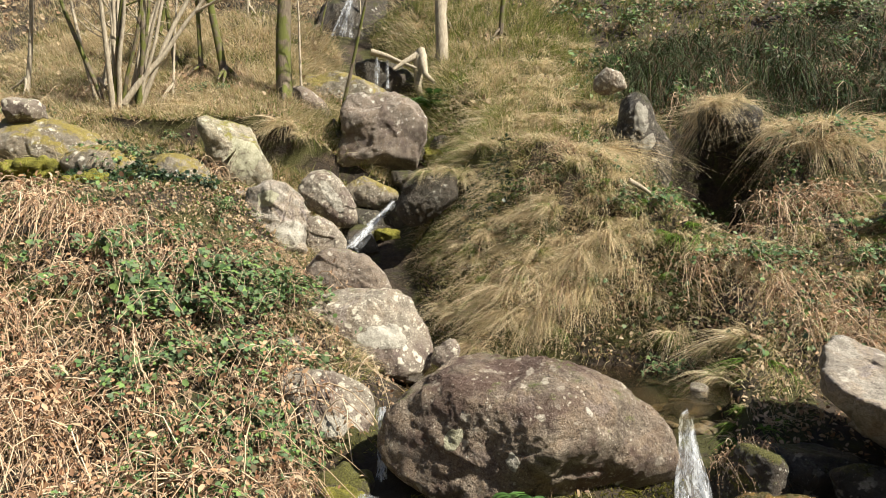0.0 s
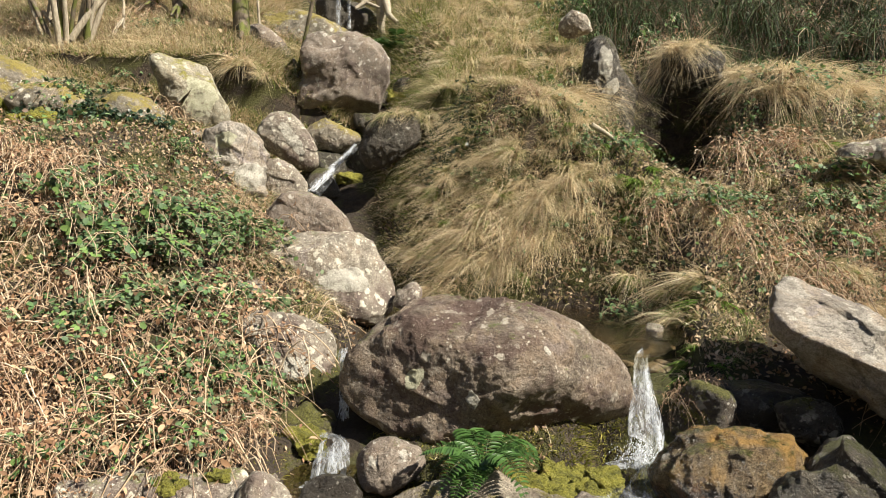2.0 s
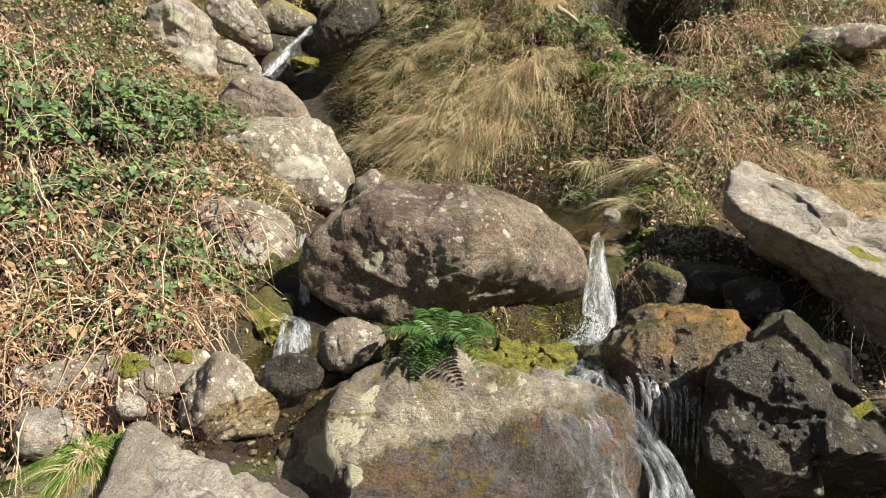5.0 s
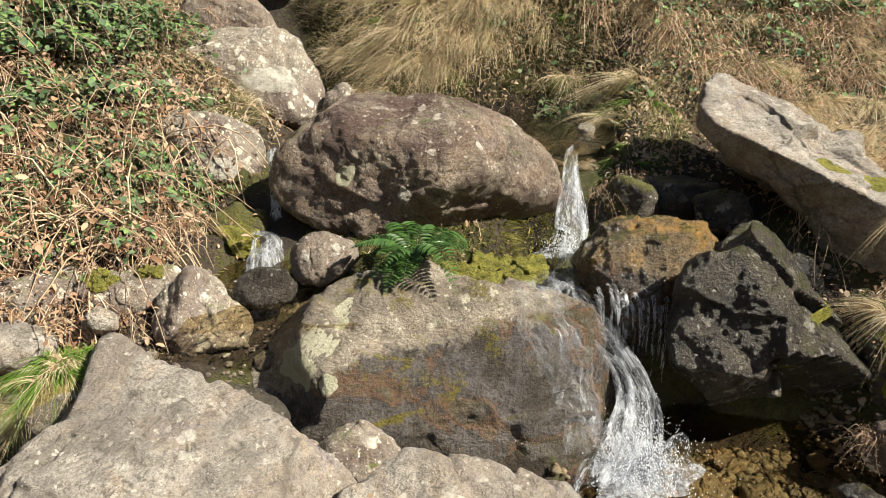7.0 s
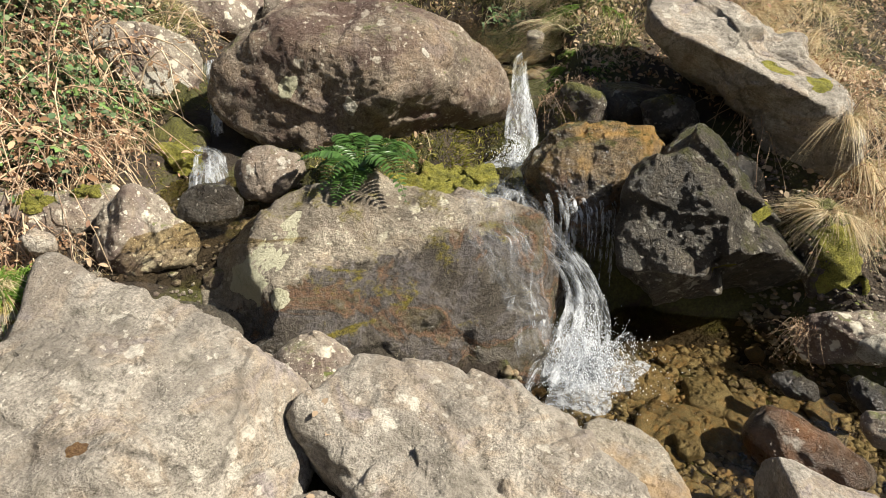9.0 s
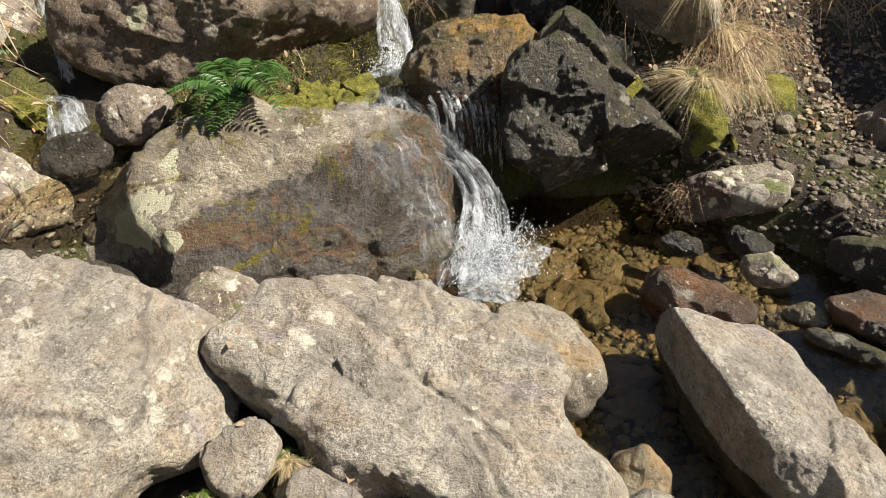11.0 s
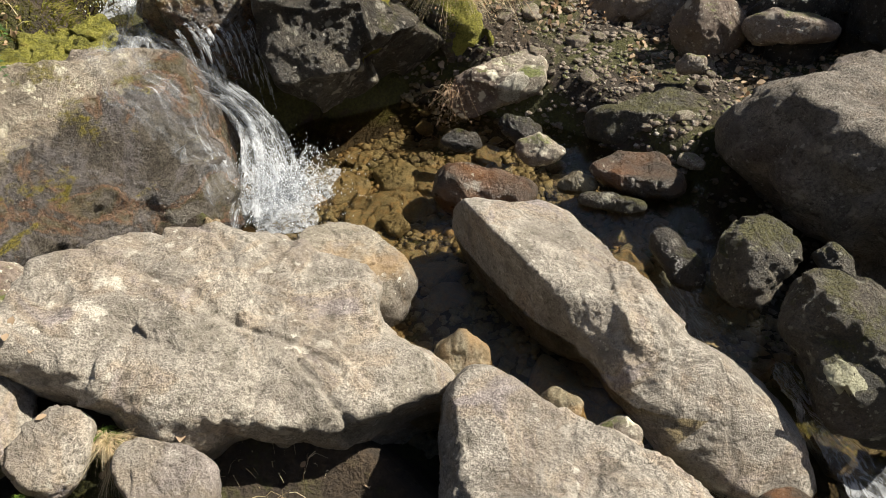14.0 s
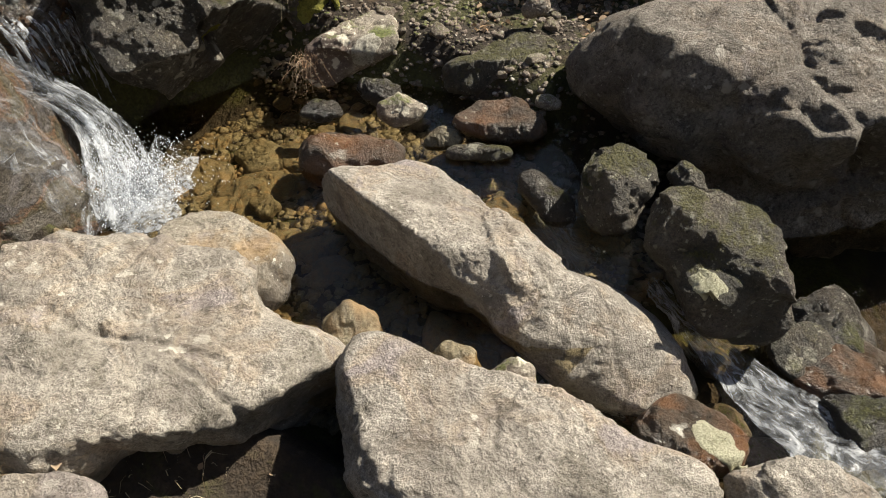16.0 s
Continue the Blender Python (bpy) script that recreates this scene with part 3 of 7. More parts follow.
# ---- the lie of the land ----
# Channels: x, y, bed height, half width from the head of the stream down to where it leaves.
STREAM = [(-2.6, 17, 8.0, 0.5), (-2.0, 15, 6.7, 0.5), (-1.2, 12.2, 4.7, 0.5), (-0.35, 9.6, 2.9, 0.4), (-0.75, 8.2, 1.95, 0.35), (-0.45, 7.1, 1.15, 0.35),
          (0.1, 6.2, 0.80, 0.45), (1.3, 5.4, 0.82, 0.85), (1.55, 4.42, 0.80, 0.40), (1.45, 4.0, 0.42, 0.28), (1.25, 3.55, 0.36, 0.28), (1.62, 3.0, -0.5, 0.5), (1.75, 2.7, -0.52, 0.85), (1.95, 1.9, -0.48, 0.95),
          (1.85, 0.95, -0.52, 0.9), (2.5, 0.1, -0.85, 1.0), (2.4, -0.7, -1.0, 1.1), (1.4, -2.2, -1.4, 0.8), (0, -7, -2.4, 0.8)]
SIDE_ARM = [(-0.2, 5.6, 0.85, 0.2), (-0.35, 4.6, 0.62, 0.18), (-0.35, 3.9, 0.33, 0.3), (-0.3, 3.3, 0.28, 0.3), (-0.2, 2.8, 0.05, 0.15), (0.1, 2.3, -0.2, 0.1)]
GULLY = [(3.5, 9.8, 3.7, 0.15), (3.42, 8.95, 1.9, 0.38), (3.2, 7.9, 1.75, 0.3), (3.0, 7.2, 1.65, 0.2)]
# The hill at negative y is unseen, added behind the viewpoint to cut skylight.
HILL_Y = [-90, -40, -14, -5, 0, 1.5, 2.6, 3.4, 4.4, 6.0, 8.5, 12, 16, 30, 110]
HILL_Z = [20, 12, 2.6, -0.7, -0.1, -0.12, -0.05, 0.3, 0.75, 1.7, 3.3, 5.25, 8.2, 18, 50]


def carve(z, x, y, line, slope, left=None):
    best, low = np.full(x.shape, 1e9), np.zeros(x.shape)
    for (ax, ay, az, aw), (bx, by, bz, bw) in zip(line, line[1:]):
        ux, uy = bx - ax, by - ay
        t = np.clip(((x - ax) * ux + (y - ay) * uy) / (ux * ux + uy * uy), 0, 1)
        d = np.hypot(x - ax - t * ux, y - ay - t * uy)
        side = slope if left is None else np.where(ux * (y - ay) - uy * (x - ax) < 0, np.where(y > 4.5, np.where(y > 8.3, 0.45, left), slope), slope)
        floor_z = az + t * (bz - az) + side * np.maximum(0, d - (aw + t * (bw - aw)))
        near = d < best
        best, low = np.where(near, d, best), np.where(near, floor_z, low)
    k = 0.10
    h = np.clip(0.5 + 0.5 * (low - z) / k, 0, 1)
    return low + (z - low) * h - k * h * (1 - h)


def bump_at(x, y, cx, cy, rx, ry, h):
    return h * np.exp(-((x - cx) / rx) ** 2 - ((y - cy) / ry) ** 2)


def land(x, y):
    """Height of the ground."""
    x, y = np.asarray(x, float), np.asarray(y, float)
    z = np.interp(y, HILL_Y, HILL_Z)
    # The unseen steep rise past x = 4.9 is sized to shade the right bank.
    z = z + np.minimum(2.0 * np.maximum(0, x - 4.9), 2.9 + 0.3 * np.maximum(0, x - 6.5)) * np.clip((3.7 - y) / 1.2, 0.06, 1) + 0.18 * np.maximum(0, -1.6 - x) * np.clip((7.5 - y) / 2.5, 0, 1)
    z = z + bump_at(x, y, 0.95, 7.5, 0.95, 0.9, 0.55) + bump_at(x, y, 4.6, 8.0, 0.9, 0.8, 0.5) + bump_at(x, y, 3.6, 3.75, 0.8, 0.5, 0.35) + bump_at(x, y, -3.4, 6.6, 1.2, 0.9, 0.35) + bump_at(x, y, 2.65, 8.15, 0.35, 0.55, -0.55)
    z = z + bump_at(x, y, 0.65, 2.5, 0.45, 0.3, -0.4) + bump_at(x, y, -0.28, 2.75, 0.25, 0.4, -0.3)
    z = z + bump_at(x, y, -0.75, 4.5, 0.35, 0.3, -0.35) + bump_at(x, y, -1.05, 5.35, 0.3, 0.3, -0.22) + bump_at(x, y, -1.5, 6.45, 0.35, 0.35, -0.3) + bump_at(x, y, -1.75, 7.1, 0.4, 0.3, -0.35) + bump_at(x, y, -2.45, 8.3, 0.5, 0.4, -0.4) + bump_at(x, y, 0.55, 0.9, 0.35, 0.4, -0.45) + bump_at(x, y, -0.32, 3.02, 0.28, 0.32, -0.3) + bump_at(x, y, 2.85, -0.25, 0.5, 0.6, -0.5)
    # Unseen slopes far out on both sides, raised to block part of the sky.
    z = z + np.minimum(np.where(x > 0, 0.3, 0.75) * np.maximum(0, np.abs(x) - 9), 22) * np.clip((7 - y) / 3, 0, 1)
    z = carve(z, x, y, STREAM, 1.5, 0.72)
    z = carve(z, x, y, SIDE_ARM, 1.6)
    z = carve(z, x, y, GULLY, 3.6)
    p = np.stack([x.ravel(), y.ravel(), np.zeros(x.size)], 1)
    n = 0.10 * fbm(p * 0.9, 3) + 0.05 * fbm(p * 3.1 + 40, 3)
    far = np.clip((y.ravel() - 10) / 10, 0, 1)
    n = n + far * 0.9 * fbm(p * 0.25 + 11, 3)
    return z + n.reshape(x.shape)


def land_normal(x, y):
    e = 0.04
    dx, dy = (land(x + e, y) - land(x - e, y)) / (2 * e), (land(x, y + e) - land(x, y - e)) / (2 * e)
    n = np.stack([-dx, -dy, np.ones_like(dx)], -1)
    return n / np.linalg.norm(n, axis=-1, keepdims=True)


def spread(lo, hi, core_lo, core_hi, fine, grow=1.16):
    """Grid lines: fine in the core, wider and wider outside it."""
    core = list(np.arange(core_lo, core_hi, fine))
    step, v = fine, core[-1]
    while v < hi:
        step *= grow
        v += step
        core.append(v)
    step, v = fine, core[0]
    while v > lo:
        step *= grow
        v -= step
        core.insert(0, v)
    return np.array(core)


gx, gy = spread(-90, 90, -5.5, 6.0, 0.045), spread(-88, 110, -1.2, 12.5, 0.05)
X, Y = np.meshgrid(gx, gy)
Zg = land(X, Y)
idx = np.arange(X.size).reshape(X.shape)
quads = np.stack([idx[:-1, :-1].ravel(), idx[:-1, 1:].ravel(), idx[1:, 1:].ravel(), idx[1:, :-1].ravel()], 1)
ground = tagged(new("ground", mesh_from("ground", np.stack([X.ravel(), Y.ravel(), Zg.ravel()], 1), quads, EARTH)),
                "brown soil of a steep stream valley under litter", "ground", kind="structure")


# ---- boulders ----
SLAB_END = (-0.930, -0.271, 0.249, 0.593)
BIG_BOULDER = boulder("big_boulder", "large brown rounded boulder with lichen spots damming the pool", (0.54, 4.45, 0.84), (74.2, 0, -6.6), (0.925, 0.83, 0.666, 0.567, 0.522, 0.505, 0.524, 0.561, 0.615, 0.677, 0.729, 0.842, 0.916, 0.87, 0.741, 0.647, 0.56, 0.469, 0.44, 0.453, 0.502, 0.61, 0.815, 0.948), 0.62, 0.62, 11, BOULDER, sub=7, facets=16, hard=26, rough=0.06, crack=0.35, ledge=0.1, chip=0.3, e=2.8, cuts=[(-0.05, -0.45, 0.9, 0.86), (0.25, -0.75, -0.62, 0.66), (-0.45, -0.88, 0.1, 0.8), (0.6, -0.8, 0.25, 0.82)])
boulder("upper_boulder", "pinkish brown boulder with a white lichen patch", (-0.64, 6.15, 1.32), (82.7, 0, 5.8), (0.509, 0.427, 0.436, 0.418, 0.392, 0.43, 0.524, 0.64, 0.526, 0.425, 0.397, 0.364, 0.386, 0.474, 0.59, 0.596), 0.35, 0.4, 12, LICHEN, sub=6, facets=20, hard=40, e=3.6, cuts=[(0.55, -0.75, 0.35, 0.74), (-0.5, -0.5, -0.6, 0.72), (-0.15, -0.4, 0.9, 0.82)], chip=0.3)
boulder("stone", "small greenish stone wedged beside the boulder", (0.03, 6.00, 1.15), (81.3, 0, -0.6), (0.112, 0.134, 0.135, 0.153, 0.117, 0.099, 0.098, 0.115, 0.12, 0.145, 0.139, 0.131, 0.11, 0.11, 0.128, 0.11), 0.09, 0.1, 13, LICHEN, sub=5, hard=26, facets=16, chip=0.45)
boulder("white_patched_rock", "brown rock with a pale weathered face on the bank", (-0.85, 4.96, 0.91), (76.3, 0, 9.7), (0.347, 0.318, 0.286, 0.25, 0.258, 0.304, 0.402, 0.352, 0.307, 0.294, 0.294, 0.298, 0.287, 0.297, 0.335, 0.35), 0.23, 0.26, 14, LICHEN, sub=6, facets=16, cuts=[(0.35, -0.85, 0.4, 0.74), (-0.2, -0.3, 0.93, 0.8)], hard=40, chip=0.45, e=3.4)
boulder("bank_rock", "pale beige rock half under brambles", (-1.18, 5.60, 1.18), (80.5, 0, 11.1), (0.218, 0.153, 0.134, 0.138, 0.167, 0.18, 0.233, 0.28, 0.222, 0.171, 0.147, 0.136, 0.147, 0.178, 0.22, 0.333), 0.15, 0.17, 15, GREY, sub=6, hard=26, facets=16, chip=0.45)
boulder("sloping_slab", "smooth greenish grey slab sloping to the stream", (-1.62, 6.67, 1.64), (86.1, 0, 12.5), (0.232, 0.164, 0.125, 0.115, 0.124, 0.161, 0.319, 0.341, 0.231, 0.165, 0.133, 0.128, 0.144, 0.193, 0.29, 0.358), 0.16, 0.19, 16, GREY, sub=6, facets=16, cuts=[(0.3, -0.4, 0.85, 0.7)], hard=26, chip=0.45)
boulder("brown_boulder", "rounded brown boulder behind the pinkish boulder", (-1.01, 7.20, 1.76), (87.2, 0, 7.8), (0.422, 0.336, 0.306, 0.29, 0.304, 0.329, 0.379, 0.418, 0.443, 0.386, 0.325, 0.273, 0.271, 0.29, 0.353, 0.495), 0.26, 0.3, 17, BROWN, sub=6, hard=40, facets=20, chip=0.45, e=3.6)
boulder("lichened_stone", "yellowish lichened rock under the grey boulder", (-1.38, 7.77, 2.16), (90.2, 0, 8.7), (0.283, 0.237, 0.235, 0.245, 0.267, 0.322, 0.274, 0.221, 0.213, 0.223, 0.273, 0.301, 0.268, 0.246, 0.265, 0.267), 0.19, 0.22, 18, LICHEN, sub=6, hard=26, facets=16, chip=0.45)
boulder("pale_outcrop", "tall pale beige rock outcrop with cracked faces", (-1.84, 7.59, 2.25), (89.9, 0, 13.3), (0.31, 0.356, 0.424, 0.494, 0.544, 0.545, 0.483, 0.367, 0.294, 0.3, 0.393, 0.494, 0.556, 0.557, 0.438, 0.32), 0.33, 0.37, 19, GREY, sub=7, facets=22, hard=50, crack=1.0, ledge=0.8, e=4.5, cuts=[(0.6, -0.75, 0.2, 0.8), (-0.3, -0.95, 0.1, 0.8)], chip=0.7)
boulder("outcrop_shoulder", "low pale rock beside the outcrop", (-2.44, 7.63, 2.52), (92.5, 0, 17.4), (0.339, 0.321, 0.297, 0.231, 0.216, 0.236, 0.257, 0.331, 0.38, 0.309, 0.256, 0.22, 0.214, 0.245, 0.313, 0.328), 0.21, 0.24, 20, GREY, sub=6, hard=40, facets=20, chip=0.45, e=4)
boulder("grey_boulder", "grey boulder with a white spot beside the cascade", (-1.38, 8.29, 2.68), (93.7, 0, 9.1), (0.279, 0.233, 0.23, 0.259, 0.32, 0.367, 0.377, 0.379, 0.338, 0.255, 0.221, 0.222, 0.261, 0.36, 0.444, 0.351), 0.23, 0.27, 21, LICHEN, sub=6, hard=40, facets=20, chip=0.45, e=3.6)
boulder("mossy_slab", "flat mossy slab over a dark hollow", (-0.95, 8.94, 2.79), (94.5, 0, 5.7), (0.357, 0.257, 0.196, 0.181, 0.195, 0.254, 0.269, 0.312, 0.329, 0.265, 0.239, 0.2, 0.198, 0.23, 0.25, 0.31), 0.19, 0.22, 22, MOSSY, sub=6, hard=26, facets=16, chip=0.45)
boulder("red_boulder", "big reddish brown boulder in the upper stream", (-0.89, 9.95, 3.72), (99.6, 0, 4.6), (0.649, 0.687, 0.669, 0.649, 0.637, 0.634, 0.703, 0.64, 0.582, 0.686, 0.766, 0.631, 0.616, 0.67, 0.7, 0.609), 0.49, 0.55, 23, BROWN, sub=6, hard=40, ledge=0.15, chip=0.5, cuts=[(-0.1, -0.75, 0.66, 0.8), (0.1, -0.5, -0.85, 0.8)], facets=16, e=4)
boulder("shaded_rock", "brown rock in tree shade", (-2.07, 10.76, 4.20), (100.2, 0, 10.5), (0.322, 0.284, 0.255, 0.267, 0.335, 0.434, 0.475, 0.35, 0.315, 0.289, 0.261, 0.275, 0.347, 0.428, 0.501, 0.366), 0.26, 0.3, 24, BROWN, sub=6, hard=26, facets=16, chip=0.45)
rock("mossy_ledge", "mossy ledge above the reddish boulder", (-1.7, 11.8, 4.75), (0.8, 0.5, 0.3), (0, 8, 0), 25, MOSSY, sub=6)
boulder("mossy_outcrop", "pale sloping outcrop with yellow moss on top", (-2.68, 8.88, 3.29), (96.9, 0, 16.6), (0.354, 0.316, 0.33, 0.411, 0.412, 0.473, 0.673, 0.443, 0.366, 0.325, 0.339, 0.409, 0.421, 0.49, 0.557, 0.482), 0.32, 0.36, 26, OUTCROP, sub=6, facets=16, e=3, cuts=[(0.5, -0.6, 0.6, 0.7)], hard=26, chip=0.3)
boulder("dripping_rock", "dark wet rock under the grassy mound", (-0.18, 7.89, 2.68), (91.1, 0, 0.7), (0.328, 0.374, 0.418, 0.337, 0.307, 0.262, 0.264, 0.287, 0.303, 0.381, 0.395, 0.384, 0.289, 0.259, 0.241, 0.262), 0.24, 0.27, 27, BANK, sub=6, facets=16, hard=26, chip=0.45)
rock("mossy_rock", "yellow mossy rock on the bank", (-4.9, 8.6, 3.30), (0.65, 0.5, 0.42), (0, 10, 0), 91, MOSSY, sub=6, hard=9)
rock("mossy_rock", "pale rock capped with yellow moss", (-4.0, 8.1, 2.95), (0.5, 0.4, 0.36), (0, 14, 0), 92, MOSSY, sub=6, hard=9)
rock("mossy_rock", "pale rock face under ivy and moss", (-3.15, 8.05, 2.75), (0.5, 0.4, 0.42), (0, 20, 0), 93, MOSSY, sub=6, hard=9)
rock("wet_wall", "dark wet wall behind the highest fall", (-2.05, 15.3, 7.0), (0.8, 0.4, 0.75), (-8, 0, 0), 94, BANK, sub=6)
rock("mossy_ledge", "mossy step under the double fall", (-1.05, 12.35, 4.95), (0.55, 0.4, 0.5), (-6, 0, 0), 95, BANK, sub=6)
boulder("hanging_rock", "dark rock streaked with white lichen", (2.56, 8.73, 3.34), (97.7, 0, -16.1), (0.354, 0.309, 0.306, 0.368, 0.685, 0.653, 0.463, 0.363, 0.342, 0.321, 0.34, 0.426, 0.614, 0.655, 0.471, 0.374), 0.34, 0.39, 28, CRAG, sub=6, hard=26, crack=0.8, cuts=[(0.6, -0.8, 0.1, 0.8)], facets=16, chip=0.3)
boulder("hanging_stone", "dark lichened stone in the grass", (2.32, 9.57, 4.40), (102.7, 0, -13.3), (0.218, 0.203, 0.19, 0.183, 0.206, 0.187, 0.18, 0.203, 0.213, 0.231, 0.209, 0.173, 0.17, 0.169, 0.185, 0.245), 0.15, 0.17, 29, LICHEN, sub=6, hard=26, facets=16, chip=0.45)
boulder("overhang_rock", "dark overhanging rock under a straw tussock", (3.60, 8.69, 3.64), (99.3, 0, -22.2), (0.378, 0.43, 0.346, 0.332, 0.311, 0.315, 0.378, 0.373, 0.339, 0.362, 0.397, 0.339, 0.342, 0.314, 0.321, 0.384), 0.26, 0.3, 30, DARK, sub=6, cuts=[(0, -0.6, -0.8, 0.6)], hard=26, facets=16, chip=0.45)
boulder("slanted_slab", "long pale grey slab slanting down to the stream", (2.99, 3.99, 0.95), (79.0, 0, -36.9), (0.458, 0.377, 0.34, 0.33, 0.317, 0.311, 0.328, 0.387, 0.528, 0.779, 0.808, 0.677, 0.479, 0.314, 0.239, 0.213, 0.21, 0.223, 0.256, 0.347, 0.747, 0.796, 0.77, 0.59), 0.62, 0.4, 31, GREY, sub=7, facets=16, hard=40, crack=0.5, ledge=0.5, e=4.5, cuts=[(0.12, -0.38, 0.91, 0.48), (-0.7, -0.55, -0.45, 0.6)], chip=0.8, rough=0.1)
boulder("wet_boulder", "wet orange-brown boulder beside the waterfall", (1.72, 3.43, 0.49), (67.9, 0, -25.2), (0.362, 0.377, 0.4, 0.369, 0.328, 0.314, 0.332, 0.366, 0.415, 0.349, 0.33, 0.366, 0.385, 0.332, 0.325, 0.338), 0.26, 0.3, 32, WET, sub=7, facets=16, hard=26, rough=0.07, chip=0.8, e=2.8, cuts=[(0, -0.4, 0.9, 0.84), (0, -0.9, -0.35, 0.8)])
boulder("dark_stone", "dark rounded stone in shade", (2.38, 3.85, 0.72), (75.5, 0, -31.1), (0.175, 0.155, 0.161, 0.136, 0.134, 0.144, 0.154, 0.196, 0.167, 0.157, 0.137, 0.139, 0.144, 0.144, 0.17, 0.166), 0.11, 0.13, 33, DARK, sub=6, hard=26, facets=16, chip=0.45)
boulder("dark_boulder", "dark wet angular boulder overhanging the pool", (2.24, 3.09, 0.29), (69.1, 0, -35.1), (0.44, 0.365, 0.315, 0.294, 0.302, 0.338, 0.472, 0.549, 0.497, 0.451, 0.423, 0.394, 0.392, 0.408, 0.428, 0.426, 0.411, 0.402, 0.389, 0.401, 0.409, 0.444, 0.508, 0.571), 0.6, 0.6, 34, CRAG, sub=7, facets=16, hard=50, rough=0.05, ledge=0.2, chip=1.0, e=4.2, cuts=[(0.35, -0.7, 0.62, 0.62), (-0.55, -0.8, 0.2, 0.7), (0.1, -0.7, -0.7, 0.55), (0.75, -0.2, 0.6, 0.85)])
WASHED = len(TREES)
boulder("washed_boulder", "broad boulder with a thin film of water running down", (0.53, 3.23, -0.06), (58.0, 0, -6.8), (1.022, 0.988, 0.912, 0.8, 0.692, 0.639, 0.623, 0.655, 0.699, 0.763, 0.81, 0.854, 0.937, 1.027, 1.061, 0.939, 0.796, 0.728, 0.691, 0.663, 0.67, 0.703, 0.724, 0.786, 0.851, 0.882, 0.87, 0.925), 0.55, 0.6, 35, FILM, sub=7, facets=16, hard=26, rough=0.1, ledge=0.3, chip=0.5, e=3.2, cuts=[(-0.05, -0.62, 0.78, 0.74), (0.05, -0.95, 0.3, 0.72), (0.8, -0.55, 0.25, 0.82), (-0.8, -0.5, 0.3, 0.85)])
boulder("wedged_stone", "brownish stone between two boulders", (0.08, 2.49, 0.09), (51.8, 0, 0.3), (0.184, 0.164, 0.151, 0.147, 0.153, 0.152, 0.157, 0.179, 0.164, 0.156, 0.152, 0.16, 0.152, 0.15, 0.159, 0.16), 0.12, 0.13, 36, LICHEN, sub=6, hard=26, facets=16, chip=0.45)
boulder("near_slab", "large pale grey cracked slab beside the path", (-0.66, 2.11, 0.13), (50.2, 0, 25.1), (0.638, 0.563, 0.527, 0.532, 0.553, 0.577, 0.626, 0.759, 0.573, 0.496, 0.491, 0.513, 0.631, 0.722, 0.678, 0.67, 0.634, 0.602, 0.602, 0.633, 0.538, 0.481, 0.456, 0.46, 0.591, 0.695, 0.749, 0.738), 0.55, 0.5, 37, GREY, sub=7, facets=16, hard=34, rough=0.06, crack=1.0, e=3.6, cuts=[(0.1, -0.22, 0.97, 0.52), (0.75, -0.5, 0.4, 0.8), (-0.5, -0.3, 0.8, 0.75)], chip=0.3)
boulder("near_boulder", "broad pale granite boulder at the water's edge", (0.69, 1.72, -0.14), (42.2, 0, -18.5), (0.512, 0.543, 0.522, 0.484, 0.473, 0.482, 0.477, 0.491, 0.532, 0.573, 0.611, 0.648, 0.767, 0.85, 0.827, 0.707, 0.527, 0.454, 0.413, 0.392, 0.388, 0.398, 0.427, 0.469, 0.525, 0.59, 0.673, 0.807, 0.818, 0.827, 0.707, 0.523), 0.42, 0.42, 38, GREY, sub=7, facets=16, hard=26, rough=0.12, crack=0.8, ledge=0.2, e=3.2, cuts=[(0.08, -0.30, 0.95, 0.56), (-0.45, -0.80, -0.40, 0.55)], chip=0.3)
boulder("edge_rock", "rounded rock with an ochre waterline at the pool", (1.26, 1.81, -0.15), (46.3, 0, -29.4), (0.203, 0.181, 0.178, 0.193, 0.208, 0.257, 0.28, 0.23, 0.18, 0.168, 0.185, 0.197, 0.219, 0.269, 0.252, 0.242), 0.16, 0.18, 61, ALGAE, sub=6, facets=16, e=3.0, cuts=[(0.1, -0.2, 0.95, 0.6)], hard=26, chip=0.45)
boulder("pyramid_rock", "pale pointed rock with rusty lichen", (-0.71, 3.43, 0.35), (65.9, 0, 12.7), (0.229, 0.187, 0.184, 0.213, 0.259, 0.234, 0.226, 0.227, 0.244, 0.237, 0.221, 0.215, 0.192, 0.201, 0.252, 0.275), 0.17, 0.19, 39, LICHEN, sub=6, chip=0.6, facets=16, hard=50, e=4.5, cuts=[(0.5, -0.7, 0.5, 0.72), (-0.7, -0.5, 0.5, 0.75)])
rock("stone", "mossy stone wedged beside the washed boulder", (-0.42, 2.92, 0.06), (0.17, 0.14, 0.14), (0, 10, 20), 81, RIVER, sub=5)
rock("stone", "pale stone in the dry side channel", (-0.20, 2.62, -0.04), (0.15, 0.12, 0.12), (0, 0, 40), 82, LICHEN, sub=5)
rock("stone", "dark stone in the side channel", (-0.12, 3.22, 0.22), (0.16, 0.14, 0.12), (0, 0, 0), 83, DARK, sub=5)
rock("stone", "pale block under dry canes", (-1.55, 3.55, 0.42), (0.2, 0.16, 0.15), (0, 0, 0), 84, LICHEN, sub=6, hard=20)
rock("stone", "pale yellowish stone under dry canes", (-1.5, 3.2, 0.32), (0.16, 0.14, 0.12), (0, 0, 30), 85, GREY, sub=5)
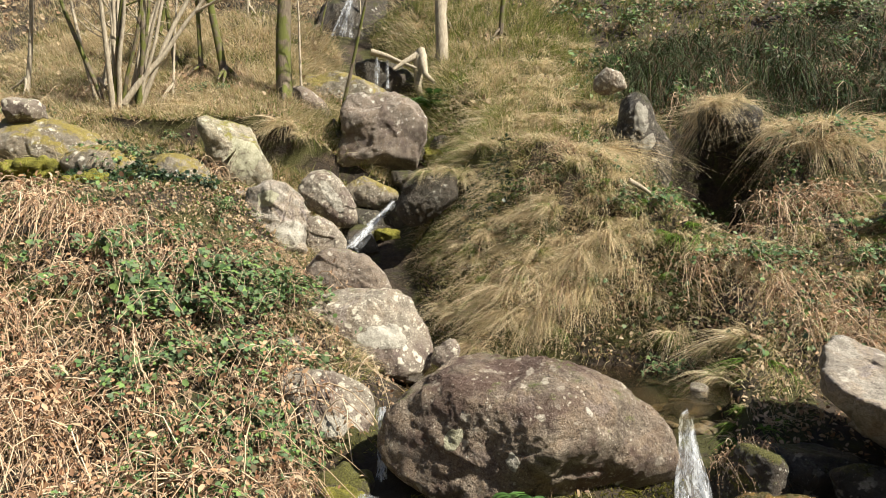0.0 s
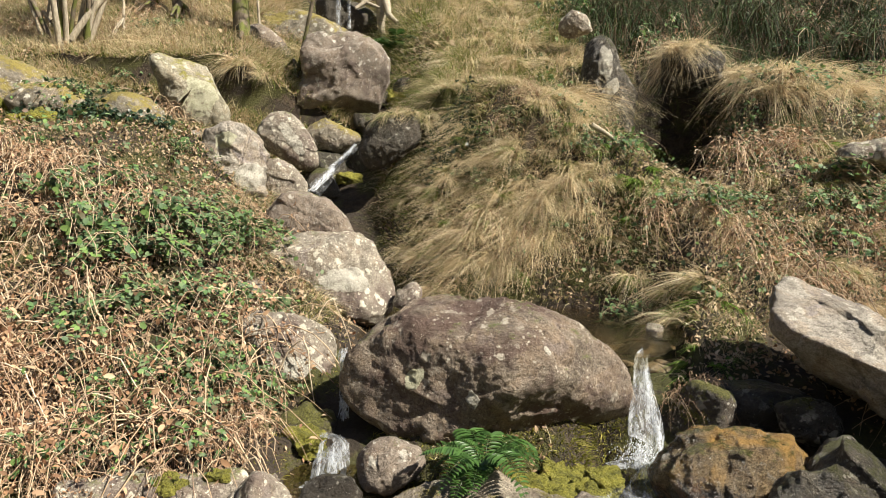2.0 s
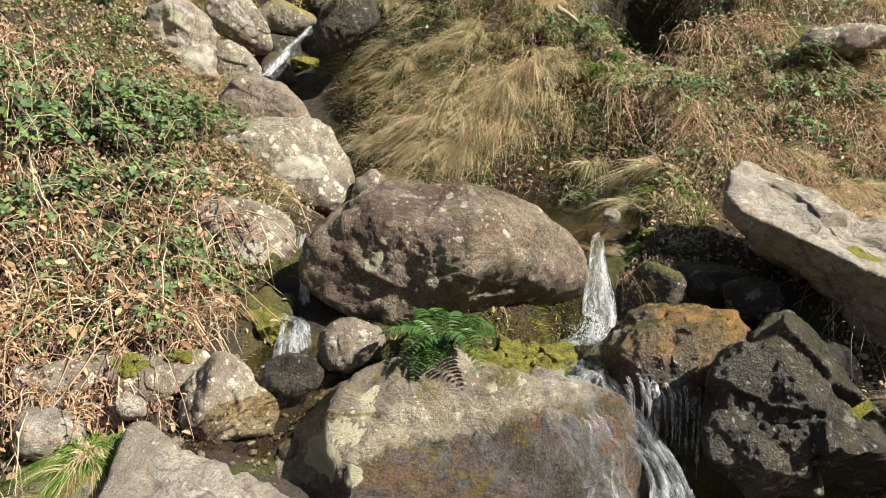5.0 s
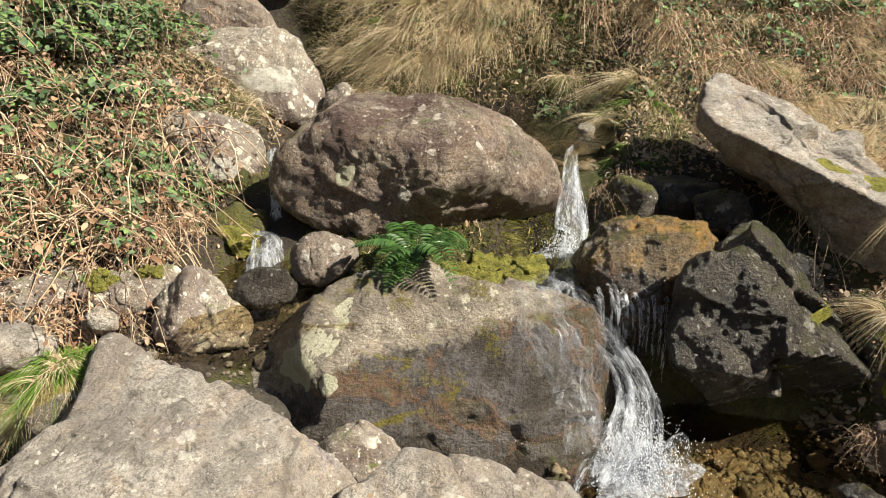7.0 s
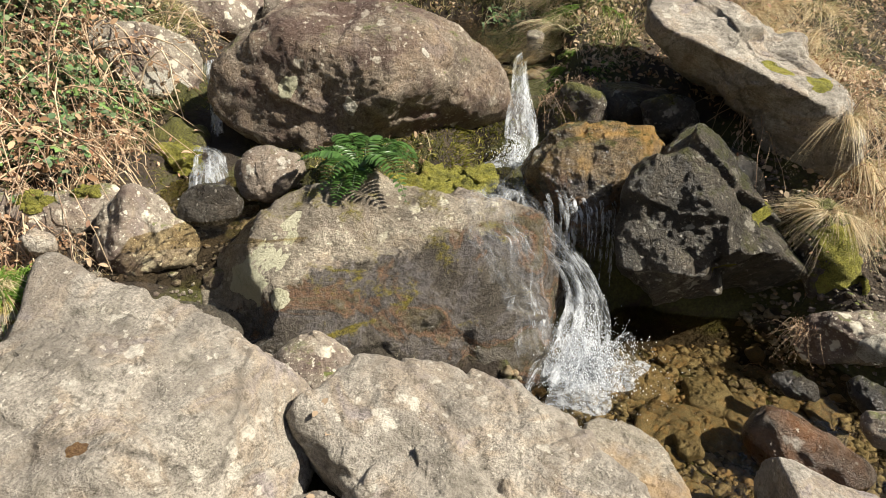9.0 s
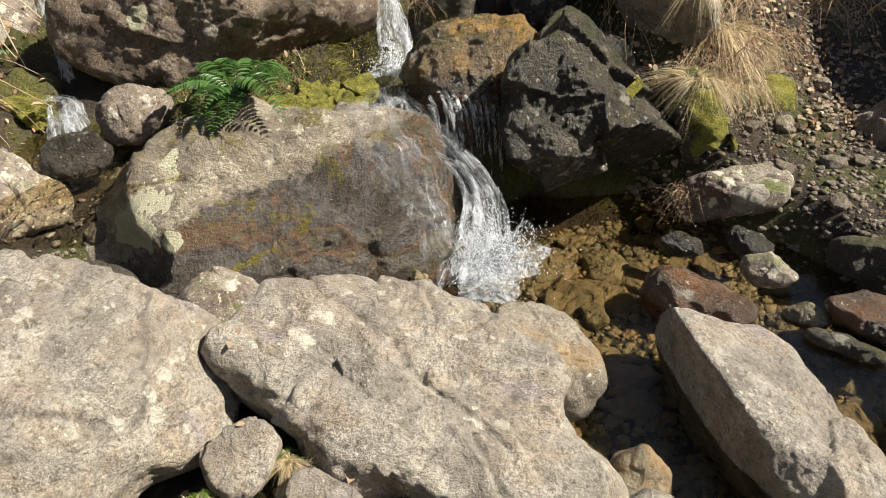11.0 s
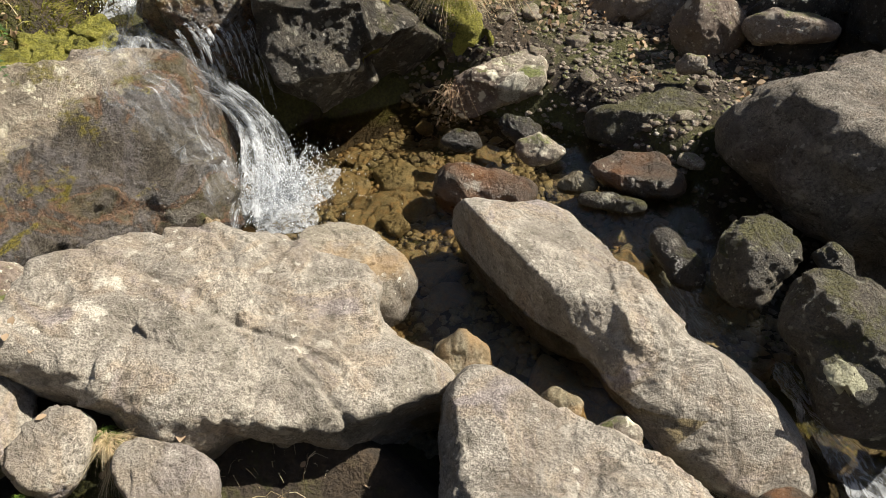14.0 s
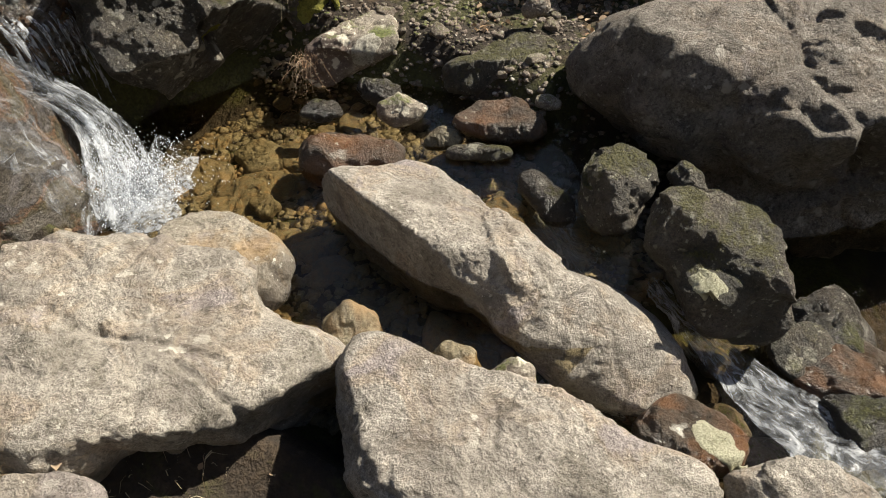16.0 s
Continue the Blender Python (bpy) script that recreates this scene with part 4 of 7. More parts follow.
boulder("rounded_stone", "brown stone beneath the big boulder", (-0.08, 3.71, 0.55), (69.8, 0, 1.9), (0.206, 0.195, 0.159, 0.149, 0.15, 0.149, 0.165, 0.182, 0.178, 0.171, 0.179, 0.166, 0.155, 0.141, 0.151, 0.164), 0.12, 0.14, 40, BROWN, sub=6, hard=26, facets=16, chip=0.45)
boulder("wet_stone", "dark oval stone in the side pool", (-0.38, 3.51, 0.46), (67.7, 0, 7.0), (0.172, 0.148, 0.135, 0.119, 0.113, 0.127, 0.133, 0.152, 0.164, 0.156, 0.13, 0.125, 0.119, 0.115, 0.131, 0.155), 0.1, 0.12, 41, DARK, sub=6, hard=26, facets=16, chip=0.45)
boulder("flat_block", "flat pale block with dark moss patches", (-1.12, 3.62, 0.44), (69.3, 0, 18.6), (0.281, 0.261, 0.145, 0.112, 0.11, 0.127, 0.185, 0.256, 0.244, 0.241, 0.171, 0.151, 0.136, 0.142, 0.177, 0.21), 0.14, 0.16, 42, LICHEN, sub=6, hard=26, e=4, cuts=[(0, -0.2, 0.97, 0.6)], facets=16, chip=0.45)
boulder("stone", "small pale yellowish stone by the block", (-1.12, 3.22, 0.45), (66.8, 0, 20.1), (0.069, 0.07, 0.057, 0.054, 0.061, 0.066, 0.067, 0.08, 0.072, 0.061, 0.061, 0.059, 0.055, 0.06, 0.079, 0.074), 0.05, 0.06, 43, GREY, sub=5, hard=26, facets=16, chip=0.45)
boulder("long_boulder", "long pale boulder lying across the pool", (1.90, 0.94, -0.42), (42.8, 0, -59.5), (0.397, 0.294, 0.267, 0.25, 0.241, 0.236, 0.235, 0.241, 0.252, 0.272, 0.304, 0.361, 0.474, 0.624, 0.715, 0.753, 0.903, 0.929, 0.817, 0.654, 0.464, 0.377, 0.284, 0.225, 0.19, 0.169, 0.165, 0.169, 0.178, 0.193, 0.216, 0.254, 0.331, 0.49, 0.692, 0.924, 0.977, 0.891, 0.735, 0.579), 0.36, 0.36, 44, SHORE, sub=7, facets=16, hard=26, rough=0.06, crack=0.3, e=2.8, cuts=[(0.25, -0.06, 0.96, 0.60), (-0.93, 0.26, -0.15, 0.50)], chip=0.2)
boulder("near_rock", "long pale grey rock at the near bank", (1.13, 0.48, -0.33), (23.5, 0, -64.6), (0.668, 0.455, 0.374, 0.332, 0.301, 0.278, 0.271, 0.278, 0.301, 0.347, 0.435, 0.596, 0.63, 0.566, 0.522, 0.497, 0.449, 0.395, 0.369, 0.329, 0.31, 0.307, 0.321, 0.354, 0.399, 0.447, 0.539, 0.668), 0.36, 0.36, 45, SHORE, sub=7, facets=16, hard=26, rough=0.06, e=2.8, cuts=[(0, -0.12, 0.99, 0.62)], chip=0.3)
boulder("stone", "squarish pale stone on the bank", (0.01, 1.67, 0.04), (42.4, 0, 2.1), (0.133, 0.132, 0.133, 0.129, 0.116, 0.11, 0.113, 0.13, 0.119, 0.126, 0.126, 0.142, 0.123, 0.115, 0.104, 0.109), 0.09, 0.1, 46, GREY, sub=6, hard=30, facets=16, chip=0.6, e=4, cuts=[(0, -0.4, 0.9, 0.6)])
boulder("stone", "pale flat stone in dry grass", (0.22, 1.40, -0.03), (37.4, 0, -5.8), (0.117, 0.094, 0.09, 0.102, 0.13, 0.164, 0.154, 0.134, 0.119, 0.117, 0.099, 0.098, 0.115, 0.161, 0.162, 0.143), 0.09, 0.11, 47, GREY, sub=6, hard=30, facets=16, chip=0.6, e=4, cuts=[(0, -0.35, 0.93, 0.6)])
boulder("wet_rock", "rusty wet rock with yellow lichen at the stream", (1.69, 0.02, -0.58), (33.3, 0, -89.4), (0.195, 0.204, 0.163, 0.148, 0.137, 0.15, 0.162, 0.168, 0.185, 0.216, 0.177, 0.142, 0.135, 0.147, 0.151, 0.183), 0.12, 0.14, 86, RUST, sub=6, facets=16, cuts=[(0.1, -0.1, 0.98, 0.55)], hard=26, chip=0.45)
boulder("near_rock", "pale rock beside the fast water", (1.58, -0.35, -0.50), (30.6, 0, -112.3), (0.18, 0.197, 0.247, 0.197, 0.174, 0.148, 0.145, 0.151, 0.164, 0.217, 0.205, 0.219, 0.181, 0.138, 0.127, 0.138), 0.13, 0.15, 87, SHORE, sub=6, facets=16, cuts=[(0, -0.1, 0.99, 0.6)], hard=26, chip=0.45)
boulder("lichened_boulder", "mossy boulder with a pale green lichen patch", (2.31, 0.17, -0.26), (45.9, 0, -80.0), (0.25, 0.236, 0.242, 0.258, 0.263, 0.282, 0.327, 0.321, 0.29, 0.211, 0.194, 0.231, 0.285, 0.321, 0.335, 0.308), 0.2, 0.23, 48, RIVER, sub=6, hard=40, facets=16, chip=0.8, e=4, cuts=[(-0.1, -0.2, 0.97, 0.72), (-0.75, -0.5, 0.1, 0.72)])
boulder("stream_rock", "grey green rock at the stream's edge", (2.47, 0.68, -0.21), (50.4, 0, -71.6), (0.167, 0.17, 0.189, 0.194, 0.195, 0.189, 0.171, 0.154, 0.142, 0.154, 0.18, 0.215, 0.202, 0.197, 0.142, 0.138), 0.13, 0.15, 49, RIVER, sub=6, hard=28, facets=16, chip=0.8, e=3, cuts=[(0, -0.2, 0.97, 0.7)])
boulder("stone", "small mossy stone beside the stream", (2.65, 0.43, -0.18), (52.8, 0, -77.8), (0.073, 0.068, 0.061, 0.059, 0.067, 0.082, 0.072, 0.074, 0.084, 0.066, 0.062, 0.069, 0.067, 0.064, 0.073, 0.094), 0.05, 0.06, 50, RIVER, sub=5, hard=26, facets=16, chip=0.45)
boulder("stream_rock", "dark slab in the current", (2.37, 0.96, -0.30), (49.6, 0, -63.9), (0.12, 0.087, 0.076, 0.078, 0.096, 0.139, 0.165, 0.139, 0.098, 0.078, 0.074, 0.082, 0.111, 0.136, 0.169, 0.135), 0.09, 0.1, 51, DARK, sub=5, hard=26, facets=16, chip=0.45)
boulder("cliff_boulder", "huge boulder with a pale top and dark pitted side", (3.62, 0.15, -0.25), (58.9, 0, -84.4), (0.984, 0.911, 0.879, 0.872, 0.818, 0.799, 0.812, 0.842, 0.773, 0.741, 0.738, 0.765, 0.805, 0.851, 0.955, 1.129, 1.288, 1.161, 0.949, 0.709, 0.571, 0.552, 0.565, 0.585, 0.626, 0.728, 0.879, 0.964, 1.029, 1.078, 1.034, 1.032), 0.75, 0.8, 52, PITTED, sub=7, facets=16, hard=26, rough=0.11, ledge=0.35, crack=0.6, e=3, cuts=[(0.05, -0.14, 0.98, 0.43), (-0.8, -0.5, -0.25, 0.60), (-0.4, -0.85, 0.25, 0.75)], chip=0.7)
boulder("white_block", "squarish white lichened block", (2.96, 2.58, -0.18), (63.5, 0, -48.6), (0.284, 0.302, 0.282, 0.179, 0.147, 0.142, 0.162, 0.216, 0.28, 0.299, 0.275, 0.179, 0.145, 0.14, 0.157, 0.212), 0.17, 0.19, 53, LICHEN, sub=6, hard=50, facets=16, chip=0.7, e=5, cuts=[(-0.1, -0.2, 0.97, 0.6), (-0.8, -0.55, 0.0, 0.7)])
boulder("stone", "dark stone under the white block", (2.73, 2.20, -0.25), (59.5, 0, -51.0), (0.133, 0.094, 0.082, 0.071, 0.07, 0.08, 0.115, 0.129, 0.11, 0.095, 0.079, 0.079, 0.092, 0.092, 0.096, 0.118), 0.07, 0.08, 54, DARK, sub=5, hard=26, facets=16, chip=0.45)
boulder("stone", "small pale angular stone at the waterline", (2.63, 1.98, -0.26), (57.2, 0, -52.6), (0.145, 0.106, 0.087, 0.085, 0.095, 0.089, 0.098, 0.131, 0.127, 0.112, 0.095, 0.095, 0.084, 0.083, 0.097, 0.126), 0.08, 0.09, 55, LICHEN, sub=5, e=3, hard=26, facets=16, chip=0.45)
boulder("stone", "dark stone at the waterline", (2.42, 2.36, -0.25), (57.5, 0, -43.9), (0.109, 0.098, 0.069, 0.061, 0.063, 0.077, 0.08, 0.098, 0.121, 0.086, 0.076, 0.072, 0.062, 0.063, 0.075, 0.115), 0.06, 0.07, 56, DARK, sub=5, hard=26, facets=16, chip=0.45)
boulder("bank_slab", "olive brown slab on the gravel", (3.27, 1.68, -0.23), (61.5, 0, -61.4), (0.357, 0.311, 0.253, 0.188, 0.145, 0.135, 0.146, 0.188, 0.335, 0.34, 0.227, 0.15, 0.127, 0.126, 0.149, 0.222), 0.17, 0.19, 57, RIVER, sub=6, hard=50, facets=16, chip=0.7, e=4.5, cuts=[(-0.1, -0.1, 0.98, 0.55)])
boulder("red_slab", "wet red brown flat slab", (2.81, 1.45, -0.28), (55.7, 0, -62.1), (0.229, 0.175, 0.157, 0.133, 0.12, 0.126, 0.159, 0.192, 0.255, 0.189, 0.139, 0.119, 0.119, 0.129, 0.153, 0.232), 0.12, 0.14, 58, RUST, sub=6, hard=26, e=3.4, cuts=[(-0.1, -0.1, 0.98, 0.5)], facets=16, chip=0.45)
boulder("bank_boulder", "rounded grey boulder in the shade of the bank", (4.15, 2.42, 0.00), (71.2, 0, -58.3), (0.302, 0.295, 0.295, 0.299, 0.261, 0.244, 0.236, 0.249, 0.325, 0.322, 0.276, 0.252, 0.258, 0.258, 0.274, 0.279), 0.21, 0.24, 59, BROWN, sub=6, hard=26, chip=0.6, facets=16)
boulder("stone", "brown stone beside the bank boulder", (4.28, 2.02, -0.11), (69.4, 0, -64.0), (0.124, 0.153, 0.16, 0.171, 0.143, 0.142, 0.121, 0.112, 0.121, 0.157, 0.166, 0.155, 0.153, 0.141, 0.114, 0.11), 0.11, 0.12, 60, BROWN, sub=6, hard=26, facets=16, chip=0.45)
boulder("mossy_bank_rock", "dark dripping bank rock with yellow green moss", (3.04, 3.03, 0.09), (69.3, 0, -44.6), (0.173, 0.168, 0.187, 0.212, 0.299, 0.332, 0.31, 0.221, 0.16, 0.142, 0.155, 0.206, 0.331, 0.34, 0.283, 0.213), 0.18, 0.21, 62, MOSS_WALL, sub=6, facets=16, ledge=0.6, hard=26, chip=0.45)
boulder("mossy_bank_rock", "dark mossy bank rock under leaf litter", (3.56, 3.05, 0.01), (71.1, 0, -49.1), (0.23, 0.253, 0.267, 0.286, 0.287, 0.275, 0.277, 0.233, 0.203, 0.208, 0.252, 0.312, 0.315, 0.252, 0.24, 0.222), 0.19, 0.22, 63, MOSS_WALL, sub=6, facets=16, hard=26, chip=0.45)
rock("bank_slab", "brown slab leaning on the bank", (4.0, 1.78, 0.02), (0.24, 0.14, 0.2), (0, 30, -30), 64, BROWN, sub=6, hard=20)
rock("bank_boulder", "dark boulder in the shade of the bank", (4.35, 1.45, 0.02), (0.3, 0.26, 0.26), (0, 0, -20), 65, DARK, sub=6, hard=26, chip=0.6)
rock("bank_boulder", "dark boulder behind the huge boulder", (4.75, 0.95, 0.1), (0.4, 0.36, 0.34), (0, 0, -20), 66, DARK, sub=6, hard=26, chip=0.6)
rock("mossy_ledge", "dark mossy ledge beside the waterfall", (1.90, 4.22, 0.62), (0.22, 0.22, 0.24), (10, 15, 40), 67, MOSS_WALL, sub=6, facets=9, hard=8)
rock("dark_ledge", "dark wet ledge in shade below the pool", (2.35, 4.3, 0.62), (0.34, 0.26, 0.22), (0, 12, 20), 68, DARK, sub=6)
rock("dark_ledge", "dark wet rock in shade below the slab", (2.72, 3.66, 0.30), (0.24, 0.28, 0.26), (0, 0, 0), 69, DARK, sub=6)
boulder("stone", "brown stone standing in the still water", (1.33, 1.27, -0.34), (40.6, 0, -44.4), (0.103, 0.108, 0.103, 0.124, 0.113, 0.123, 0.1, 0.109, 0.109, 0.116, 0.104, 0.119), 0.078, 0.1, 900, BED, sub=5, e=3.2, hard=24, chip=0.5)
boulder("stone", "yellowish stone under the long boulder", (1.43, 0.85, -0.36), (37.2, 0, -57.5), (0.076, 0.073, 0.058, 0.062, 0.086, 0.09, 0.083, 0.065, 0.069, 0.075, 0.079, 0.107), 0.054, 0.069, 901, BED, sub=5, e=3.2, hard=24, chip=0.5)
boulder("stone", "lichened stone wedged under the long boulder", (1.46, 0.62, -0.33), (36.3, 0, -65.5), (0.074, 0.075, 0.06, 0.063, 0.063, 0.065, 0.084, 0.073, 0.07, 0.055, 0.059, 0.084), 0.048, 0.062, 902, LICHEN, sub=5, e=3.2, hard=24, chip=0.5)
boulder("stone", "ochre stone at the waterline", (2.59, 1.68, -0.33), (55.6, 0, -56.0), (0.106, 0.083, 0.068, 0.074, 0.069, 0.075, 0.1, 0.096, 0.063, 0.053, 0.06, 0.086), 0.054, 0.07, 903, BED, sub=5, e=3.2, hard=24, chip=0.5)
boulder("stream_rock", "flat dark slab at the water's edge", (2.58, 1.42, -0.32), (54.4, 0, -60.2), (0.142, 0.071, 0.046, 0.042, 0.052, 0.091, 0.201, 0.077, 0.057, 0.058, 0.065, 0.098), 0.058, 0.075, 904, RIVER, sub=5, e=3.2, hard=24, chip=0.5)
boulder("bed_slab", "greenish slab under the clear water", (1.85, 2.73, -0.46), (0, 0, -32.8), (0.138, 0.133, 0.131, 0.17, 0.149, 0.174, 0.146, 0.138, 0.174, 0.137, 0.143, 0.141), 0.052, 0.074, 905, BED, sub=5, e=3.2, hard=24, chip=0.5)
boulder("bed_slab", "orange slab under the clear water", (2.12, 2.60, -0.46), (0, 0, -37.9), (0.123, 0.14, 0.144, 0.177, 0.153, 0.166, 0.122, 0.122, 0.153, 0.158, 0.177, 0.125), 0.051, 0.073, 906, BED, sub=5, e=3.2, hard=24, chip=0.5)
boulder("bed_slab", "pale greenish stone under the clear water", (1.81, 2.26, -0.44), (0, 0, -37.4), (0.062, 0.061, 0.081, 0.09, 0.094, 0.085, 0.061, 0.06, 0.081, 0.1, 0.082, 0.087), 0.028, 0.039, 907, BED, sub=5, e=3.2, hard=24, chip=0.5)
boulder("wet_rock", "rusty wet head of rock at the water's surface", (2.21, 2.04, -0.35), (54.7, 0, -46.1), (0.328, 0.19, 0.148, 0.146, 0.196, 0.237, 0.232, 0.184, 0.148, 0.134, 0.151, 0.224), 0.135, 0.174, 908, RUST, sub=5, e=3.2, hard=24, chip=0.5)
boulder("mossy_rock", "dark wet mossy rock in the side channel", (-0.63, 4.38, 0.50), (72.7, 0, 9.3), (0.19, 0.208, 0.175, 0.191, 0.176, 0.208, 0.185, 0.218, 0.173, 0.183, 0.166, 0.193), 0.132, 0.17, 909, MOSS_WALL, sub=5, e=3.2, hard=24, chip=0.5)
boulder("stone", "pale block at the foot of the bramble bank", (-1.72, 3.55, 0.45), (68.6, 0, 26.4), (0.102, 0.095, 0.119, 0.103, 0.114, 0.105, 0.091, 0.106, 0.097, 0.101, 0.094, 0.099), 0.072, 0.092, 910, LICHEN, sub=5, e=3.2, hard=24, chip=0.5)
boulder("stone", "small pale stone at the foot of the bramble bank", (-1.18, 3.35, 0.38), (65.5, 0, 20.0), (0.083, 0.063, 0.062, 0.083, 0.074, 0.084, 0.081, 0.078, 0.066, 0.06, 0.072, 0.089), 0.052, 0.067, 911, GREY, sub=5, e=3.2, hard=24, chip=0.5)
boulder("bank_stone", "grey brown stone on the gravel bank", (3.55, 1.65, 0.00), (65.5, 0, -64.5), (0.081, 0.093, 0.062, 0.057, 0.069, 0.065, 0.08, 0.08, 0.069, 0.051, 0.05, 0.065), 0.048, 0.062, 912, BROWN, sub=5, e=3.2, hard=24, chip=0.5)
boulder("bank_stone", "brown slab on the shaded bank", (4.10, 1.39, 0.10), (68.9, 0, -70.8), (0.272, 0.167, 0.109, 0.099, 0.119, 0.156, 0.24, 0.194, 0.113, 0.094, 0.104, 0.137), 0.105, 0.135, 913, BROWN, sub=5, e=3.2, hard=24, chip=0.5)
boulder("bank_stone", "grey brown stone on the gravel bank", (3.53, 2.07, -0.15), (64.9, 0, -59.0), (0.079, 0.089, 0.068, 0.071, 0.061, 0.063, 0.09, 0.082, 0.07, 0.055, 0.059, 0.08), 0.051, 0.065, 914, BROWN, sub=5, e=3.2, hard=24, chip=0.5)
boulder("bank_stone", "grey brown stone on the gravel bank", (3.86, 1.75, -0.12), (65.9, 0, -65.1), (0.049, 0.054, 0.048, 0.058, 0.047, 0.045, 0.057, 0.05, 0.053, 0.043, 0.047, 0.05), 0.035, 0.045, 915, LICHEN, sub=5, e=3.2, hard=24, chip=0.5)
# Stones added over lit ground; the dark ones stand in for shade.
rock("stream_rock", "dark wet stone standing in for shade by the fast water", (2.35, -0.23, -0.66), (0.17, 0.14, 0.12), (0, 8, 20), 960, RIVER, sub=5, hard=26, facets=16, chip=0.6)
rock("stream_rock", "rusty wet stone beside the fast water", (2.29, -0.40, -0.66), (0.2, 0.17, 0.14), (0, 8, 70), 961, RUST, sub=5, hard=26, facets=16, chip=0.6)
rock("stream_rock", "dark wet stone standing in for shade by the fast water", (2.15, -0.52, -0.66), (0.18, 0.15, 0.13), (0, 8, 130), 962, DARK, sub=5, hard=26, facets=16, chip=0.6)
rock("stream_rock", "dark wet stone standing in for shade under the huge boulder", (2.53, -0.30, -0.66), (0.2, 0.17, 0.14), (0, 8, 10), 963, DARK, sub=5, hard=26, facets=16, chip=0.6)


# ---- water ----
def pool(name, label, z, outline):
    bm = bmesh.new()
    bm.faces.new([bm.verts.new((x, y, z)) for x, y in outline])
    bmesh.ops.triangulate(bm, faces=bm.faces[:])
    me = bpy.data.meshes.new(name)
    bm.to_mesh(me)
    bm.free()
    me.materials.append(WATER)
    return tagged(new(name, me), label, "water", kind="structure")


pool("water", "clear shallow pool with brown stones below", -0.33, [(0.8, 2.9), (0.9, 1.9), (1.0, 1.0), (1.3, 0.5), (1.9, 0.4), (2.6, 0.6), (3.0, 1.2), (3.0, 2.3), (2.6, 3.2), (1.8, 3.6), (1.0, 3.4)])
pool("water.001", "still clear pool behind the big boulder", 1.0, [(-0.3, 5.6), (0.5, 4.7), (1.2, 4.3), (1.65, 4.3), (2.1, 4.9), (2.5, 5.6), (2.2, 6.5), (0.9, 6.9), (-0.2, 6.8)])
pool("water.002", "small side pool under the brambles", 0.42, [(-0.75, 3.1), (0.1, 3.1), (0.1, 4.1), (-0.7, 4.1)])
pool("water.003", "fast water leaving the pool", -0.62, [(1.2, -2.5), (3.4, -2.0), (3.4, 0.2), (2.4, 0.45), (1.9, 0.5), (1.5, -0.2)])


# ---- plants: shape code ----
def unit(v):
    return v / np.maximum(np.linalg.norm(v, axis=-1, keepdims=True), 1e-9)


def blades(r, root, way, length, width, sag, pull, segs=3):
    """Grass blades: roots (n,3), first direction, length, width, how far each sags along pull (n,3) at its tip."""
    n = len(root)
    s = np.linspace(0, 1, segs + 1)
    mid = root[:, None] + way[:, None] * (length[:, None] * s)[..., None] + pull[:, None] * ((sag * length)[:, None] * s ** 2)[..., None]
    side = unit(np.cross(way, r.normal(size=(n, 3))))
    w = (width[:, None] * np.array([1.0] + [0.95 - 0.8 * k for k in s[1:]]))[..., None] * side[:, None]
    v = np.stack([mid - w, mid + w], 2).reshape(n, -1, 3)
    base = (np.arange(n) * (segs + 1) * 2)[:, None, None]
    q = np.array([[2 * k, 2 * k + 1, 2 * k + 3, 2 * k + 2] for k in range(segs)])
    return v.reshape(-1, 3), (base + q).reshape(-1, 4)


LEAF_UV = np.array([(0, 0, 0), (0.5, 0.35, 0.10), (0.42, 0.75, 0.06), (0, 1, -0.12), (-0.42, 0.75, 0.06), (-0.5, 0.35, 0.10), (0, 0.4, 0.0)])
LEAF_QUADS = np.array([(0, 1, 2, 6), (6, 2, 3, 4), (0, 6, 4, 5)])


def leaves(r, place, along, normal, length, width):
    """Folded leaflets at (n,3) places."""
    n = len(place)
    a = unit(along)
    b = unit(np.cross(a, normal))
    c = np.cross(b, a)
    u = LEAF_UV
    v = (place[:, None] + b[:, None] * (width[:, None] * u[:, 0])[..., None] + a[:, None] * (length[:, None] * u[:, 1])[..., None]
         + c[:, None] * (length[:, None] * u[:, 2])[..., None])
    return v.reshape(-1, 3), ((np.arange(n) * 7)[:, None, None] + LEAF_QUADS).reshape(-1, 4)


def tubes(lines, radii, sides=4):
    """Stems along polylines (lists of (k,3) arrays), tapering from radii[i] to a third of it."""
    V, F, o = [], [], 0
    for line, r0 in zip(lines, radii):
        line = np.asarray(line, float)
        k = len(line)
        t = unit(np.gradient(line, axis=0))
        a = unit(np.cross(t, np.array([0.31, 0.52, 0.79])))
        b = np.cross(t, a)
        ang = np.arange(sides) * 2 * math.pi / sides
        rad = r0 * np.linspace(1, 0.35, k)
        ring = line[:, None] + rad[:, None, None] * (np.cos(ang)[None, :, None] * a[:, None] + np.sin(ang)[None, :, None] * b[:, None])
        V.append(ring.reshape(-1, 3))
        i = np.arange(k - 1)[:, None] * sides + np.arange(sides)[None]
        j = np.arange(k - 1)[:, None] * sides + (np.arange(sides)[None] + 1) % sides
        F.append((o + np.stack([i, j, j + sides, i + sides], -1)).reshape(-1, 4))
        o += k * sides
    return np.concatenate(V), np.concatenate(F)


def join(pieces):
    V, F, o = [], [], 0
    for v, f in pieces:
        V.append(v)
        F.append(f + o)
        o += len(v)
    return np.concatenate(V), np.concatenate(F)


def empty_thing(name, label, category, group=""):
    return tagged(new(name), label, category, group)


